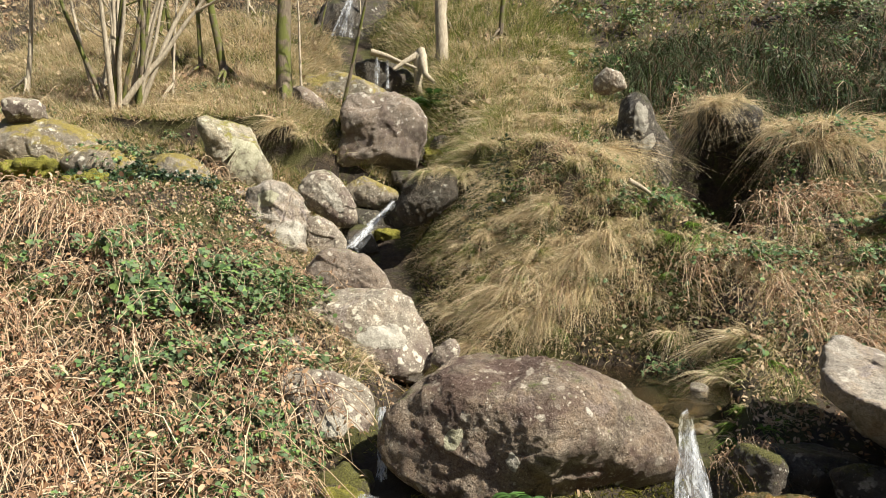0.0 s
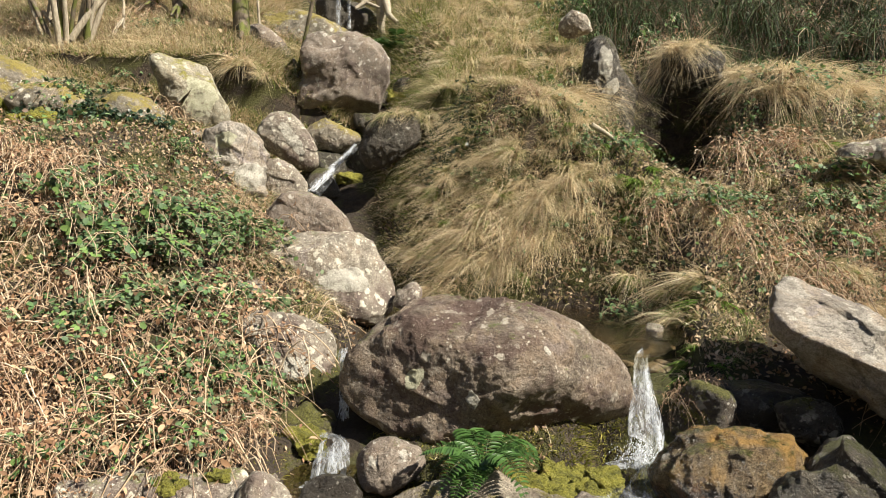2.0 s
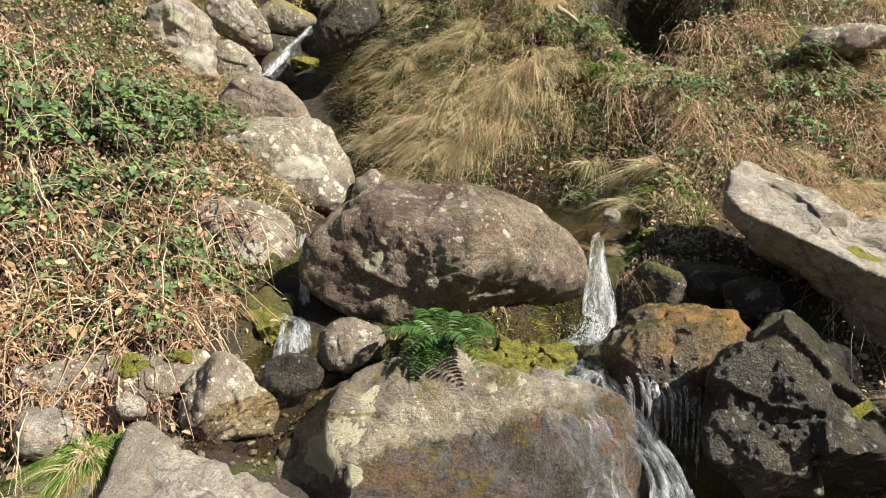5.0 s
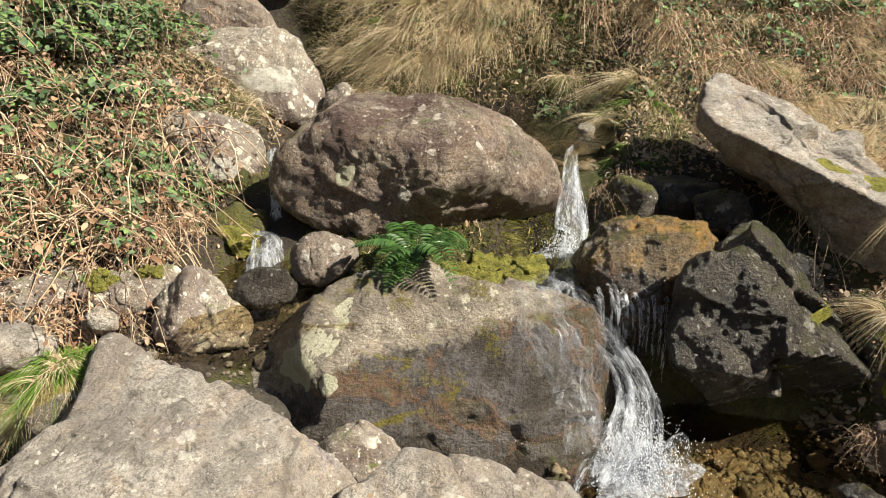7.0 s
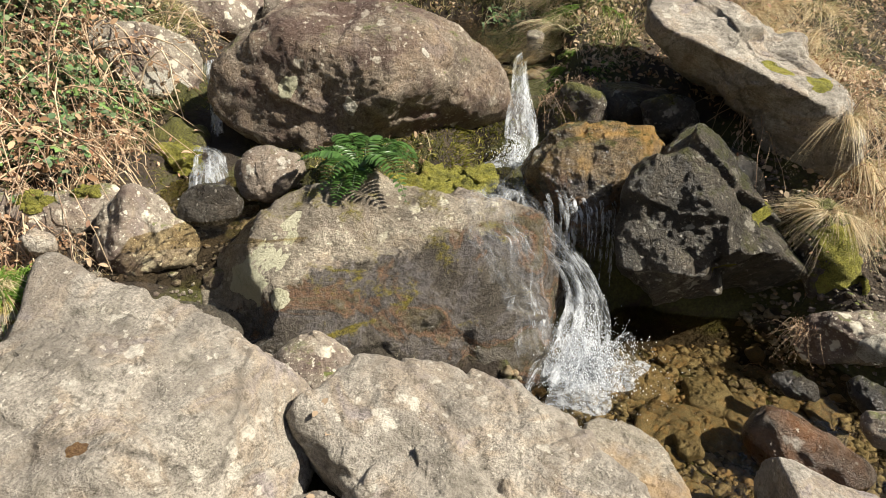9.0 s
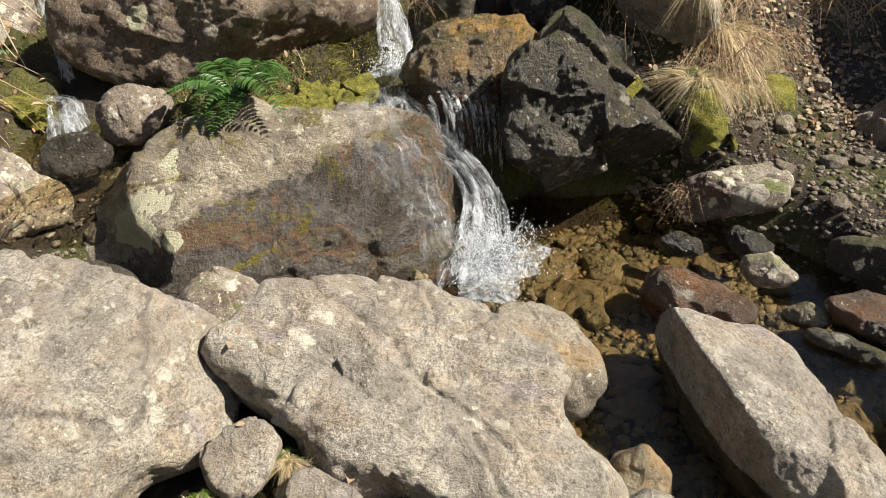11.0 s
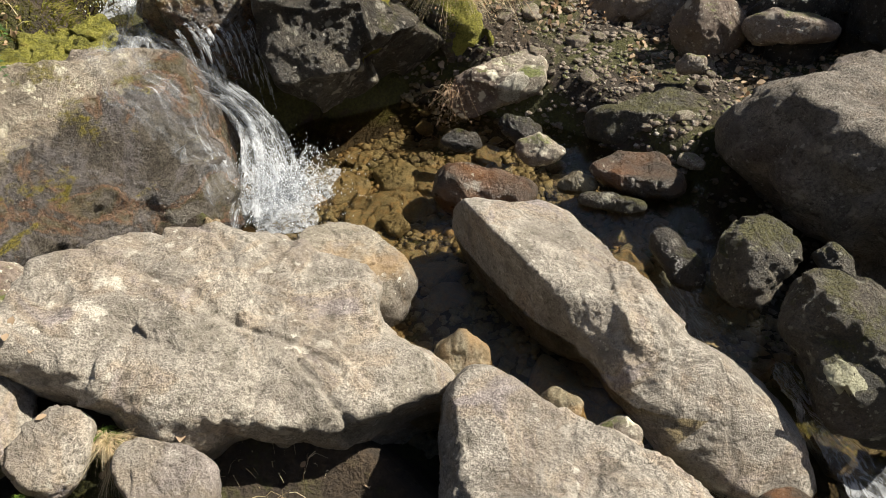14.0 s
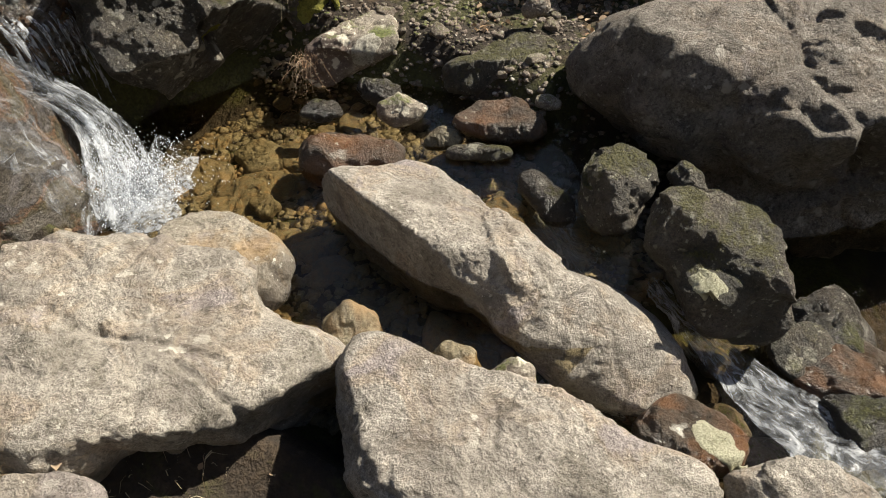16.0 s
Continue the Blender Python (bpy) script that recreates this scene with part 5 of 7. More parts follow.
def part(name, data, parent, label="", kind=""):
    ob = new(name, data)
    ob.parent = parent
    if kind:
        ob["kind"] = kind
    if label:
        ob["label"] = label
    return ob


def arch(r, reach, height, droop, k=9, wobble=0.05):
    """An arching cane from the origin: out along +x, up and over."""
    s = np.linspace(0, 1, k)
    p = np.stack([reach * s, np.zeros(k), height * 4 * s * (1 - s) * 0.9 - droop * s ** 2], 1)
    w = r.normal(size=(k, 3)) * wobble * s[:, None]
    p = p + np.cumsum(w, 0) * 0.5
    a = r.uniform(0, 2 * math.pi)
    rot = np.array([[math.cos(a), -math.sin(a), 0], [math.sin(a), math.cos(a), 0], [0, 0, 1]])
    return p @ rot.T


# ---- plant patterns, each with its parts; copied over the slopes below ----
def make_tussock(seed, label, n_dry, n_green, length, spread_r=0.10, flop=0.75, dry_mat=None, green_mat=None, name="grass_tussock"):
    r = np.random.default_rng(seed)
    ob = empty_thing(name, label, name.replace("_", " "), name.replace("_", " ") + "s on the slopes")
    for name, n, mat, k in (("straw", n_dry, dry_mat or STRAW, 1.0), ("green_grass", n_green, green_mat or GRASS, 0.75)):
        if not n:
            continue
        # blades lie together in locks
        locks = max(8, n // 14)
        own = r.integers(0, locks, n)
        la = r.uniform(0, 2 * math.pi, locks)
        a = la[own] + r.normal(size=n) * 0.16
        rad = (spread_r * np.sqrt(r.uniform(0, 1, locks)))[own] + r.normal(size=n) * 0.012
        root = np.stack([rad * np.cos(a), rad * np.sin(a), np.full(n, -0.04)], 1)
        way = unit(np.stack([np.cos(a) * 0.45, np.sin(a) * 0.40 - 0.35, np.full(n, 0.8)], 1) + (r.normal(size=(locks, 3)) * 0.36)[own] + r.normal(size=(n, 3)) * 0.10)
        L = length * k * r.uniform(0.35, 1.15, locks)[own] * r.uniform(0.55, 1.1, n)
        pull = unit(np.stack([np.cos(a) * 0.22, np.sin(a) * 0.15 - 0.45 * flop, np.full(n, -1.0)], 1) + (r.normal(size=(locks, 3)) * 0.25)[own] + r.normal(size=(n, 3)) * 0.10)
        bend = r.uniform(0.6, 1.55, locks)[own] * r.uniform(0.85, 1.15, n)
        part(name, mesh_from(name, *blades(r, root, way, L, 0.002 + 0.003 * r.uniform(0, 1, n), bend, pull, 6), mat), ob, kind="stuff")
    return ob


def make_bramble(seed, label, canes, reach, leaf, dead=0.1):
    r = np.random.default_rng(seed)
    ob = empty_thing("bramble_bush", label, "bramble", "brambles on the banks")
    lines = [arch(r, reach * r.uniform(0.5, 1.1), 0.28 * r.uniform(0.5, 1.3), 0.25 * r.uniform(0, 1)) for _ in range(canes)]
    part("cane_tangle", mesh_from("cane_tangle", *tubes(lines, r.uniform(0.0025, 0.005, canes)), CANE), ob, kind="stuff")
    P, A, N, Ls = [], [], [], []
    for line in lines:
        for k in r.uniform(0.15, 1.0, 9):
            i = min(int(k * (len(line) - 1)), len(line) - 2)
            c = line[i] + (line[i + 1] - line[i]) * (k * (len(line) - 1) - i) + r.normal(size=3) * 0.03
            out = r.normal(size=3)
            out[2] = abs(out[2]) * 0.3
            out = out / np.linalg.norm(out)
            nrm = np.array([0.25, -0.45, 1.0]) + r.normal(size=3) * 0.45
            L = leaf * r.uniform(0.6, 1.25)
            sidev = np.cross(out, nrm)
            for d in (out, out * 0.35 + sidev * 0.9, out * 0.35 - sidev * 0.9):
                P.append(c + out * 0.02)
                A.append(d)
                N.append(nrm + r.normal(size=3) * 0.2)
                Ls.append(L * (1 if d is out else 0.85))
    Ls = np.array(Ls)
    part("foliage", mesh_from("foliage", *leaves(r, np.array(P), np.array(A), np.array(N), Ls, Ls * 0.72), BRAMBLE), ob, kind="stuff")
    return ob


def make_thicket(seed, name, label, category, canes, reach, height, litter, cane_mat, leaf_mat, leaf=0.045):
    r = np.random.default_rng(seed)
    ob = empty_thing(name, label, category, "dead growth on the banks")
    lines = []
    for _ in range(canes):
        line = arch(r, reach * r.uniform(0.4, 1.2), height * r.uniform(0.4, 1.4), 0.35 * r.uniform(0, 1), 8, 0.06)
        line = line + np.array([r.normal() * 0.16, r.normal() * 0.16, 0])
        line[:, 1] -= 0.30 * np.linspace(0, 1, 8) ** 2
        line[:, 2] -= 0.15 * np.linspace(0, 1, 8) ** 2
        lines.append(line)
    part("cane_tangle", mesh_from("cane_tangle", *tubes(lines, r.uniform(0.003, 0.008, canes)), cane_mat), ob, kind="stuff")
    if litter:
        pick = r.integers(0, canes, litter)
        c = np.array([lines[i][r.integers(2, 8)] for i in pick]) + r.normal(size=(litter, 3)) * 0.06
        L = leaf * r.uniform(0.5, 1.3, litter)
        part("dead_foliage", mesh_from("dead_foliage", *leaves(r, c, r.normal(size=(litter, 3)), r.normal(size=(litter, 3)) + (0.2, -0.4, 0.9), L, L * 0.45), leaf_mat), ob, kind="stuff")
    return ob


PLANTED = []


def plant(pattern, r, spots, size=(0.8, 1.25), lean=0.15, sink=0.02, on_rock=False):
    """Copies of patterns at (x, y) spots, leaning with the slope, downhill to their own -y."""
    for x, y in spots:
        if stream_gap(x, y, (GULLY,)) < 0.15 and not on_rock:
            continue
        nrm = Vector(land_normal(np.array([x]), np.array([y]))[0])
        z = rest(x, y) if on_rock else float(land(np.array([x]), np.array([y]))[0])
        up = Vector((0, 0, 1)).lerp(nrm, lean).normalized()
        down = math.atan2(nrm.x, -nrm.y) + r.normal() * 0.35
        m = Matrix.Translation((x, y, z - sink)) @ up.to_track_quat("Z", "Y").to_matrix().to_4x4()
        heading = m.to_3x3().inverted() @ Vector((math.sin(down), -math.cos(down), 0))
        m = m @ Matrix.Rotation(math.atan2(heading.x, -heading.y), 4, "Z")
        ob = pattern[int(r.integers(len(pattern)))]
        c = ob if ob not in PLANTED else copy_thing(ob, Matrix())
        PLANTED.append(ob)
        k = r.uniform(*size)
        c.matrix_basis = m @ Matrix.Scale(k, 4)


def scatter(r, n, x0, x1, y0, y1, keep=None):
    out = []
    while len(out) < n:
        x, y = r.uniform(x0, x1), r.uniform(y0, y1)
        if keep is None or keep(x, y):
            out.append((x, y))
    return out


def stream_gap(x, y, lines=(STREAM, SIDE_ARM)):
    """How far (x, y) is from the edge of running water, or of the dry gully."""
    best = 1e9
    for line in lines:
        for (ax, ay, az, aw), (bx, by, bz, bw) in zip(line, line[1:]):
            ux, uy = bx - ax, by - ay
            t = np.clip(((x - ax) * ux + (y - ay) * uy) / (ux * ux + uy * uy), 0, 1)
            best = np.minimum(best, np.hypot(x - ax - t * ux, y - ay - t * uy) - (aw + t * (bw - aw)))
    return best


vr = np.random.default_rng(21)
dry = [make_tussock(101 + i, "tussock of long dry straw grass drooping downhill", 620, 60, 0.50 + 0.05 * i, name="straw_tussock") for i in range(3)]
mixed = [make_tussock(111 + i, "tussock of olive green and dry grass", 300, 380, 0.34 + 0.05 * i) for i in range(3)]
green = [make_tussock(121 + i, "tuft of fresh green grass", 50, 260, 0.26, 0.08, 0.5, green_mat=FRESH, name="grass_tuft") for i in range(2)]
bram = [make_bramble(131 + i, "bramble with dark green leaves on arching canes", 14, 0.7, 0.054) for i in range(4)]
thick = [make_thicket(141 + i, "dead_bramble", "tangle of dry pale bramble canes and dead leaves", "dead bramble", 46, 0.75, 0.26, 330, CANE, RUSSET, 0.055) for i in range(3)]
brack = [make_thicket(151 + i, "dead_bracken", "heap of dead russet bracken", "dead bracken", 34, 0.45, 0.25, 220, CANE, RUSSET, 0.04) for i in range(3)]

# The mound behind the pool, with its long straw skirt.
plant(dry, vr, scatter(vr, 22, 0.3, 1.8, 6.75, 7.25), (0.45, 0.9), sink=0.03)
plant(mixed, vr, scatter(vr, 9, 0.4, 2.0, 6.75, 7.2), (0.7, 1.0))
plant(green, vr, scatter(vr, 18, 0.3, 2.3, 6.65, 7.9), (0.7, 1.2))
plant(dry, vr, scatter(vr, 16, 0.1, 2.0, 7.1, 8.0), (0.35, 0.7))
plant(mixed, vr, scatter(vr, 40, 0.0, 2.2, 6.9, 8.6), (0.5, 0.9))
plant(bram, vr, scatter(vr, 15, 0.5, 2.1, 6.7, 7.7), (0.3, 0.5))
plant(brack, vr, scatter(vr, 9, 0.4, 2.2, 6.8, 8.0), (0.4, 0.6))
plant(green, vr, [(2.35, 6.85), (2.5, 7.0), (2.2, 6.95), (2.6, 6.85), (0.55, 7.15), (0.35, 7.6), (0.75, 7.7), (1.75, 7.5)], (0.9, 1.4))
plant(mixed, vr, [(-0.15, 7.75), (-0.05, 7.85), (0.05, 7.75), (0.1, 7.9), (-0.2, 7.95)], (0.5, 0.7), on_rock=True)
# The slope above it.
plant(mixed, vr, scatter(vr, 38, 0.3, 2.9, 8.6, 13.0), (1.0, 1.7))
plant(dry, vr, scatter(vr, 18, 0.3, 2.8, 8.4, 12.0), (0.8, 1.3))
broom = [make_thicket(161 + i, "broom_bush", "dark green broom bush of thin upright stems", "broom", 130, 0.55, 0.42, 260, BROOM, BROOM, 0.035) for i in range(2)]
plant(broom, vr, scatter(vr, 44, 2.9, 8.0, 9.3, 12.5), (0.8, 1.3))
# Overhanging tussocks on the right.
plant(dry, vr, [(3.45, 8.75), (3.6, 8.8), (3.7, 8.9), (3.5, 8.95), (3.62, 8.65), (3.4, 8.6), (3.75, 8.7)], (0.8, 1.0), on_rock=True)
plant(dry, vr, [(2.2, 8.6), (2.32, 8.62), (1.6, 7.9), (1.75, 8.0)], (0.7, 0.9))
plant(dry, vr, scatter(vr, 24, 4.2, 6.2, 7.7, 8.8), (0.9, 1.3))
plant(mixed, vr, scatter(vr, 20, 3.8, 6.5, 6.0, 8.6), (0.7, 1.1))
plant(green, vr, [(3.15, 5.35), (3.3, 5.3), (2.55, 5.1), (2.65, 5.2), (2.5, 5.3)], (0.9, 1.3))
plant(dry, vr, [(3.35, 4.9), (3.5, 4.7), (3.55, 4.5), (3.6, 4.3), (3.6, 4.0), (3.7, 4.6), (3.6, 3.7), (3.5, 3.4)], (0.6, 0.9))
plant(brack, vr, scatter(vr, 22, 2.4, 5.4, 5.2, 7.8), (0.6, 1.1))
plant(mixed, vr, scatter(vr, 22, 2.1, 5.0, 5.4, 7.4), (0.6, 1.0))
plant(green, vr, scatter(vr, 12, 2.0, 4.6, 5.6, 7.4), (0.8, 1.3))
plant(dry, vr, scatter(vr, 18, 2.8, 5.4, 5.4, 7.8), (0.5, 0.9))
plant(bram, vr, scatter(vr, 17, 2.0, 5.4, 5.6, 8.4, lambda x, y: not (2.0 < x < 3.0 and y > 7.2)), (0.6, 1.1))
plant(bram, vr, [(3.2, 7.7), (3.5, 7.7)], (0.6, 0.8))
plant(dry, vr, [(3.75, 4.3), (3.9, 4.6), (4.1, 4.9), (3.85, 5.0), (4.2, 4.5), (4.0, 5.3), (4.4, 5.2), (3.7, 5.2), (4.3, 4.2), (3.95, 4.15)], (0.7, 1.0))
plant(green, vr, [(3.45, 5.0), (3.55, 5.15), (3.4, 5.2)], (0.9, 1.2))
plant(thick, vr, scatter(vr, 4, 2.6, 5.5, 5.6, 8.4), (0.6, 1.0))
plant(bram, vr, scatter(vr, 44, 2.6, 8.5, 9.0, 15.0), (0.9, 1.6))
plant(brack, vr, scatter(vr, 16, 3.4, 7.5, 9.0, 13.0), (0.9, 1.5))
# The bramble bank on the left.
left = lambda x, y: stream_gap(x, y) > 0.55
plant(bram, vr, scatter(vr, 19, -4.8, -1.2, 4.9, 6.5, left), (0.7, 1.2))
plant(thick, vr, scatter(vr, 10, -4.8, -1.2, 5.2, 7.6, left), (0.6, 1.0))
plant(mixed, vr, scatter(vr, 18, -5.5, -1.4, 5.2, 8.2, left), (0.4, 0.7))
plant(thick, vr, scatter(vr, 23, -4.2, -1.05, 3.8, 5.2, left), (0.7, 1.1))
plant(bram, vr, scatter(vr, 8, -3.6, -1.05, 3.6, 4.6, left), (0.5, 0.8))
plant(brack, vr, scatter(vr, 32, -4.4, -1.3, 4.0, 6.4, left), (0.6, 1.0))
plant(bram, vr, scatter(vr, 14, -2.8, -1.2, 4.4, 6.2, left), (0.6, 0.95))
plant(mixed, vr, scatter(vr, 12, 1.9, 3.4, 6.3, 7.5), (0.5, 0.8))
plant(green, vr, scatter(vr, 8, 0.3, 3.0, 6.8, 8.2), (0.8, 1.2))
plant(bram, vr, [(-1.35, 5.35), (-1.5, 5.0), (-1.3, 4.75), (-1.55, 5.7), (-1.35, 6.1), (-1.75, 6.0), (-1.2, 4.45), (-1.9, 6.6), (-2.2, 7.0), (-1.0, 5.45)], (0.5, 0.8))
plant(brack, vr, [(-1.2, 5.15), (-1.25, 4.6), (-1.15, 4.3), (-1.4, 5.6), (-1.1, 4.1), (-0.95, 4.05)], (0.5, 0.7))
plant(mixed, vr, [(-1.2, 5.9), (-1.35, 6.4), (-1.75, 7.0), (-1.1, 5.3), (-1.05, 4.6)], (0.4, 0.6))
# Upper left slope.
plant(mixed, vr, scatter(vr, 20, -8, -1.6, 8.0, 13.5, left), (0.7, 1.3))
plant(dry, vr, scatter(vr, 18, -8, 0.6, 9.5, 15.5, left), (0.7, 1.2))
plant(bram, vr, scatter(vr, 22, -7.5, -2.0, 6.8, 11.0, left), (0.6, 1.0))
plant(bram, vr, scatter(vr, 10, -2.0, -0.9, 3.9, 4.7, left), (0.4, 0.6))
plant(thick, vr, scatter(vr, 12, -2.6, -1.1, 3.3, 4.2), (0.5, 0.8))
plant(brack, vr, scatter(vr, 12, -7, -2, 8.0, 12.0, left), (0.6, 1.0))
plant(mixed, vr, scatter(vr, 18, -7, -1.8, 7.6, 11.5, left), (0.5, 0.9))
# Near tufts on the slab and between the stones.
rock("stone", "earthy mossy stone under the grass beside the slab", (-1.08, 2.64, 0.28), (0.20, 0.22, 0.28), (0, 0, 10), 89, MOSSY, sub=5)
plant(green, vr, [(-1.02, 2.66), (-1.06, 2.60), (-1.0, 2.58), (-1.04, 2.56), (-1.10, 2.64), (-1.02, 2.70), (-1.10, 2.57), (-0.98, 2.63)], (0.75, 1.0), on_rock=True, sink=-0.02)
plant(dry, vr, [(-1.2, 2.5), (-1.24, 2.58)], (0.25, 0.32), on_rock=True)
plant(green, vr, [(2.0, 4.62), (2.12, 4.7), (2.22, 4.6), (2.15, 4.85), (2.05, 4.78), (2.3, 4.75)], (0.7, 1.0))
plant(brack, vr, [(1.74, 4.22), (1.82, 4.32), (1.95, 4.28)], (0.26, 0.36), on_rock=True)
plant(brack, vr, [(2.62, 2.78), (2.7, 2.7)], (0.26, 0.36), on_rock=True)
for pattern, spot, k in [(dry[1], (0.15, 1.60, 0.03), 0.26), (dry[2], (0.16, 1.54, 0.0), 0.24), (green[0], (0.15, 1.64, 0.03), 0.35), (dry[0], (-0.16, 1.52, 0.08), 0.26), (green[1], (-0.13, 1.54, 0.08), 0.35)]:
    copy_thing(pattern, pose(*spot) @ Matrix.Scale(k, 4))
plant(dry, vr, [(3.0, 3.06), (3.15, 3.1), (3.3, 3.15), (3.45, 3.12), (3.6, 3.2), (3.75, 3.25), (3.2, 3.3), (3.5, 3.4)], (0.38, 0.55), on_rock=True)
plant(brack, vr, [(3.1, 3.2), (3.35, 3.25), (3.6, 3.3), (3.85, 3.3), (3.3, 3.45), (3.7, 3.5)], (0.4, 0.6), on_rock=True)
plant(brack, vr, scatter(vr, 12, 3.0, 4.6, 3.3, 4.3), (0.5, 0.8))


# ---- ground cover, beyond counting ----
def cover(name, label, n, box, length, width, mat, keep, bias=1.0, segs=2, sag=(0.3, 1.0)):
    r = np.random.default_rng(len(label) * 7 + n)
    x0, x1, y0, y1 = box
    x, y = r.uniform(x0, x1, n), y0 + (y1 - y0) * r.uniform(0, 1, n) ** bias
    ok = keep(x, y)
    x, y = x[ok], y[ok]
    clump = fbm(np.stack([x * 2.2, y * 2.2, np.full(len(x), 3.3 + n * 1e-4)], 1), 2)
    ok = clump > r.uniform(-0.42, 0.38, len(x))
    x, y = x[ok], y[ok]
    k = len(x)
    nrm = land_normal(x, y)
    root = np.stack([x, y, land(x, y) - 0.01], 1)
    downhill = unit(np.stack([nrm[:, 0], nrm[:, 1], -0.9 * np.ones(k)], 1))
    scale = 1 + 0.05 * np.maximum(0, y - 7)
    L = length * r.uniform(0.5, 1.4, k) * scale
    way = unit(nrm * 0.5 + np.array([0, 0, 0.6]) + r.normal(size=(k, 3)) * 0.4)
    v, f = blades(r, root, way, L, width * r.uniform(0.6, 1.3, k) * scale, r.uniform(*sag, k), downhill, segs)
    return tagged(new(name, mesh_from(name, v, f, mat)), label, "grass", kind="stuff")


def leaf_cover(name, label, n, box, size, mat, keep, lift=0.05, aspect=0.7, bias=1.0, clumped=0.0):
    r = np.random.default_rng(len(label) * 11 + n)
    x0, x1, y0, y1 = box
    x, y = r.uniform(x0, x1, n), y0 + (y1 - y0) * r.uniform(0, 1, n) ** bias
    ok = keep(x, y)
    x, y = x[ok], y[ok]
    clump = fbm(np.stack([x * 1.7, y * 1.7, np.full(len(x), 8.1 + n * 1e-4)], 1), 2)
    ok = clump > r.uniform(-0.4, 0.3, len(x)) + clumped
    x, y = x[ok], y[ok]
    k = len(x)
    nrm = land_normal(x, y)
    c = np.stack([x, y, land(x, y)], 1) + nrm * (lift * r.uniform(0.1, 1.0, k))[:, None]
    L = size * r.uniform(0.5, 1.3, k) * (1 + 0.05 * np.maximum(0, y - 7))
    v, f = leaves(r, c, r.normal(size=(k, 3)) - nrm * 0.2, nrm + r.normal(size=(k, 3)) * 0.45, L, L * aspect)
    return tagged(new(name, mesh_from(name, v, f, mat)), label, "leaves", kind="stuff")


shade_side = lambda x, y: dryland(x, y) & ~((x > 2.5) & (y > 8.2))
dryland = lambda x, y: (stream_gap(x, y) > np.where(y > 8.6, -0.12, 0.22)) & (stream_gap(x, y, (GULLY,)) > 0.12) & ((y > 3.4) | ((x < -0.85) & (y > 2.5))) & ~((x > 1.8) & (y < 4.6) & (x < 3.3))
cover("dry_grass", "dry straw grass over the whole slope", 75000, (-6, 6.5, 2.5, 10), 0.17, 0.0022, STRAW, shade_side)
cover("dry_grass", "dry straw grass on the upper slope", 70000, (-10, 10, 9.5, 19), 0.26, 0.004, STRAW, shade_side)
cover("green_grass", "short green grass among the straw", 70000, (-6, 6.5, 4.2, 11), 0.13, 0.0022, GRASS, dryland)
cover("green_grass", "olive grass on the upper slope", 80000, (-2, 6, 8.5, 15), 0.26, 0.004, GRASS, lambda x, y: dryland(x, y) & ((x < 2.7) | (np.sin(x * 91.7 + y * 53.1) > 0.75)))
cover("dry_grass", "pale dry grass round the upper boulders", 50000, (-7.5, 1.2, 8.2, 13.5), 0.2, 0.003, STRAW, dryland)
cover("green_grass", "mossy green grass round the upper boulders", 40000, (-7.0, 0.6, 7.2, 12.5), 0.12, 0.003, FRESH, dryland)
leaf_cover("fallen_leaves", "fallen russet leaves over the banks", 60000, (-6, 5.5, 2.5, 11), 0.038, LITTER, dryland, 0.05, 0.5)
leaf_cover("fallen_leaves", "fallen leaves on the far slope", 14000, (-10, 8, 10, 18), 0.07, LITTER, dryland, 0.06)
leaf_cover("bramble_leaves", "low green bramble leaves among the litter", 5000, (-5.5, -0.8, 4.6, 7.2), 0.052, BRAMBLE, dryland, 0.22, clumped=0.2)
leaf_cover("bramble_leaves", "low green bramble leaves under the tussocks", 14000, (1.6, 7, 5.2, 11), 0.05, BRAMBLE, dryland, 0.14, clumped=0.18)
leaf_cover("ivy", "dark ivy creeping on the mossy slope", 9000, (-4.2, -2.5, 7.4, 9.0), 0.045, IVY, dryland, 0.10, 0.9)
leaf_cover("ivy", "dark ivy patch on the mound", 900, (0.25, 0.8, 7.6, 8.2), 0.05, IVY, dryland, 0.12, 0.9, clumped=-0.5)
cover("dry_grass", "sparse dry grass on the trodden bank", 26000, (-5, 4.5, -3.0, 2.9), 0.10, 0.002, STRAW, lambda x, y: (stream_gap(x, y) > 0.3) & (x < 1.2 + 0.2 * np.sin(5 * y)))
leaf_cover("fallen_leaves", "scattered dead leaves on the trodden bank", 5000, (-5, 1.5, -3.0, 2.9), 0.045, LITTER, lambda x, y: stream_gap(x, y) > 0.3, 0.02)
leaf_cover("dead_leaves", "dead leaves lying along the gravel bank", 6000, (2.8, 5.2, 1.0, 4.4), 0.04, LITTER, lambda x, y: (y > 2.9) | (x > 3.6 + 0.3 * np.sin(9 * y)), 0.03)


cover("moss_growth", "yellow green moss along the stream's edges", 60000, (-1.6, 3.4, 3.4, 9.0), 0.04, 0.005, MOSS_BLADE, lambda x, y: (stream_gap(x, y) < 0.4) & (stream_gap(x, y) > -0.05) & (land(x, y) > 0.4) & ~((y < 6.6) & (land(x, y) < 1.02) & (y > 4.3) & (x > 0)))
cover("moss_growth", "yellow green moss over the upper slope", 90000, (-8, 0.8, 7.0, 13.5), 0.06, 0.007, MOSS_BLADE, lambda x, y: stream_gap(x, y) > 0.0)
cover("dry_grass", "pale lit grass on the upper left bank", 70000, (-8, -0.4, 8.0, 14.5), 0.22, 0.004, STRAW, dryland)
cover("green_grass", "yellow green grass on the upper left bank", 60000, (-8, 0.2, 7.6, 14.5), 0.16, 0.004, GRASS, dryland)
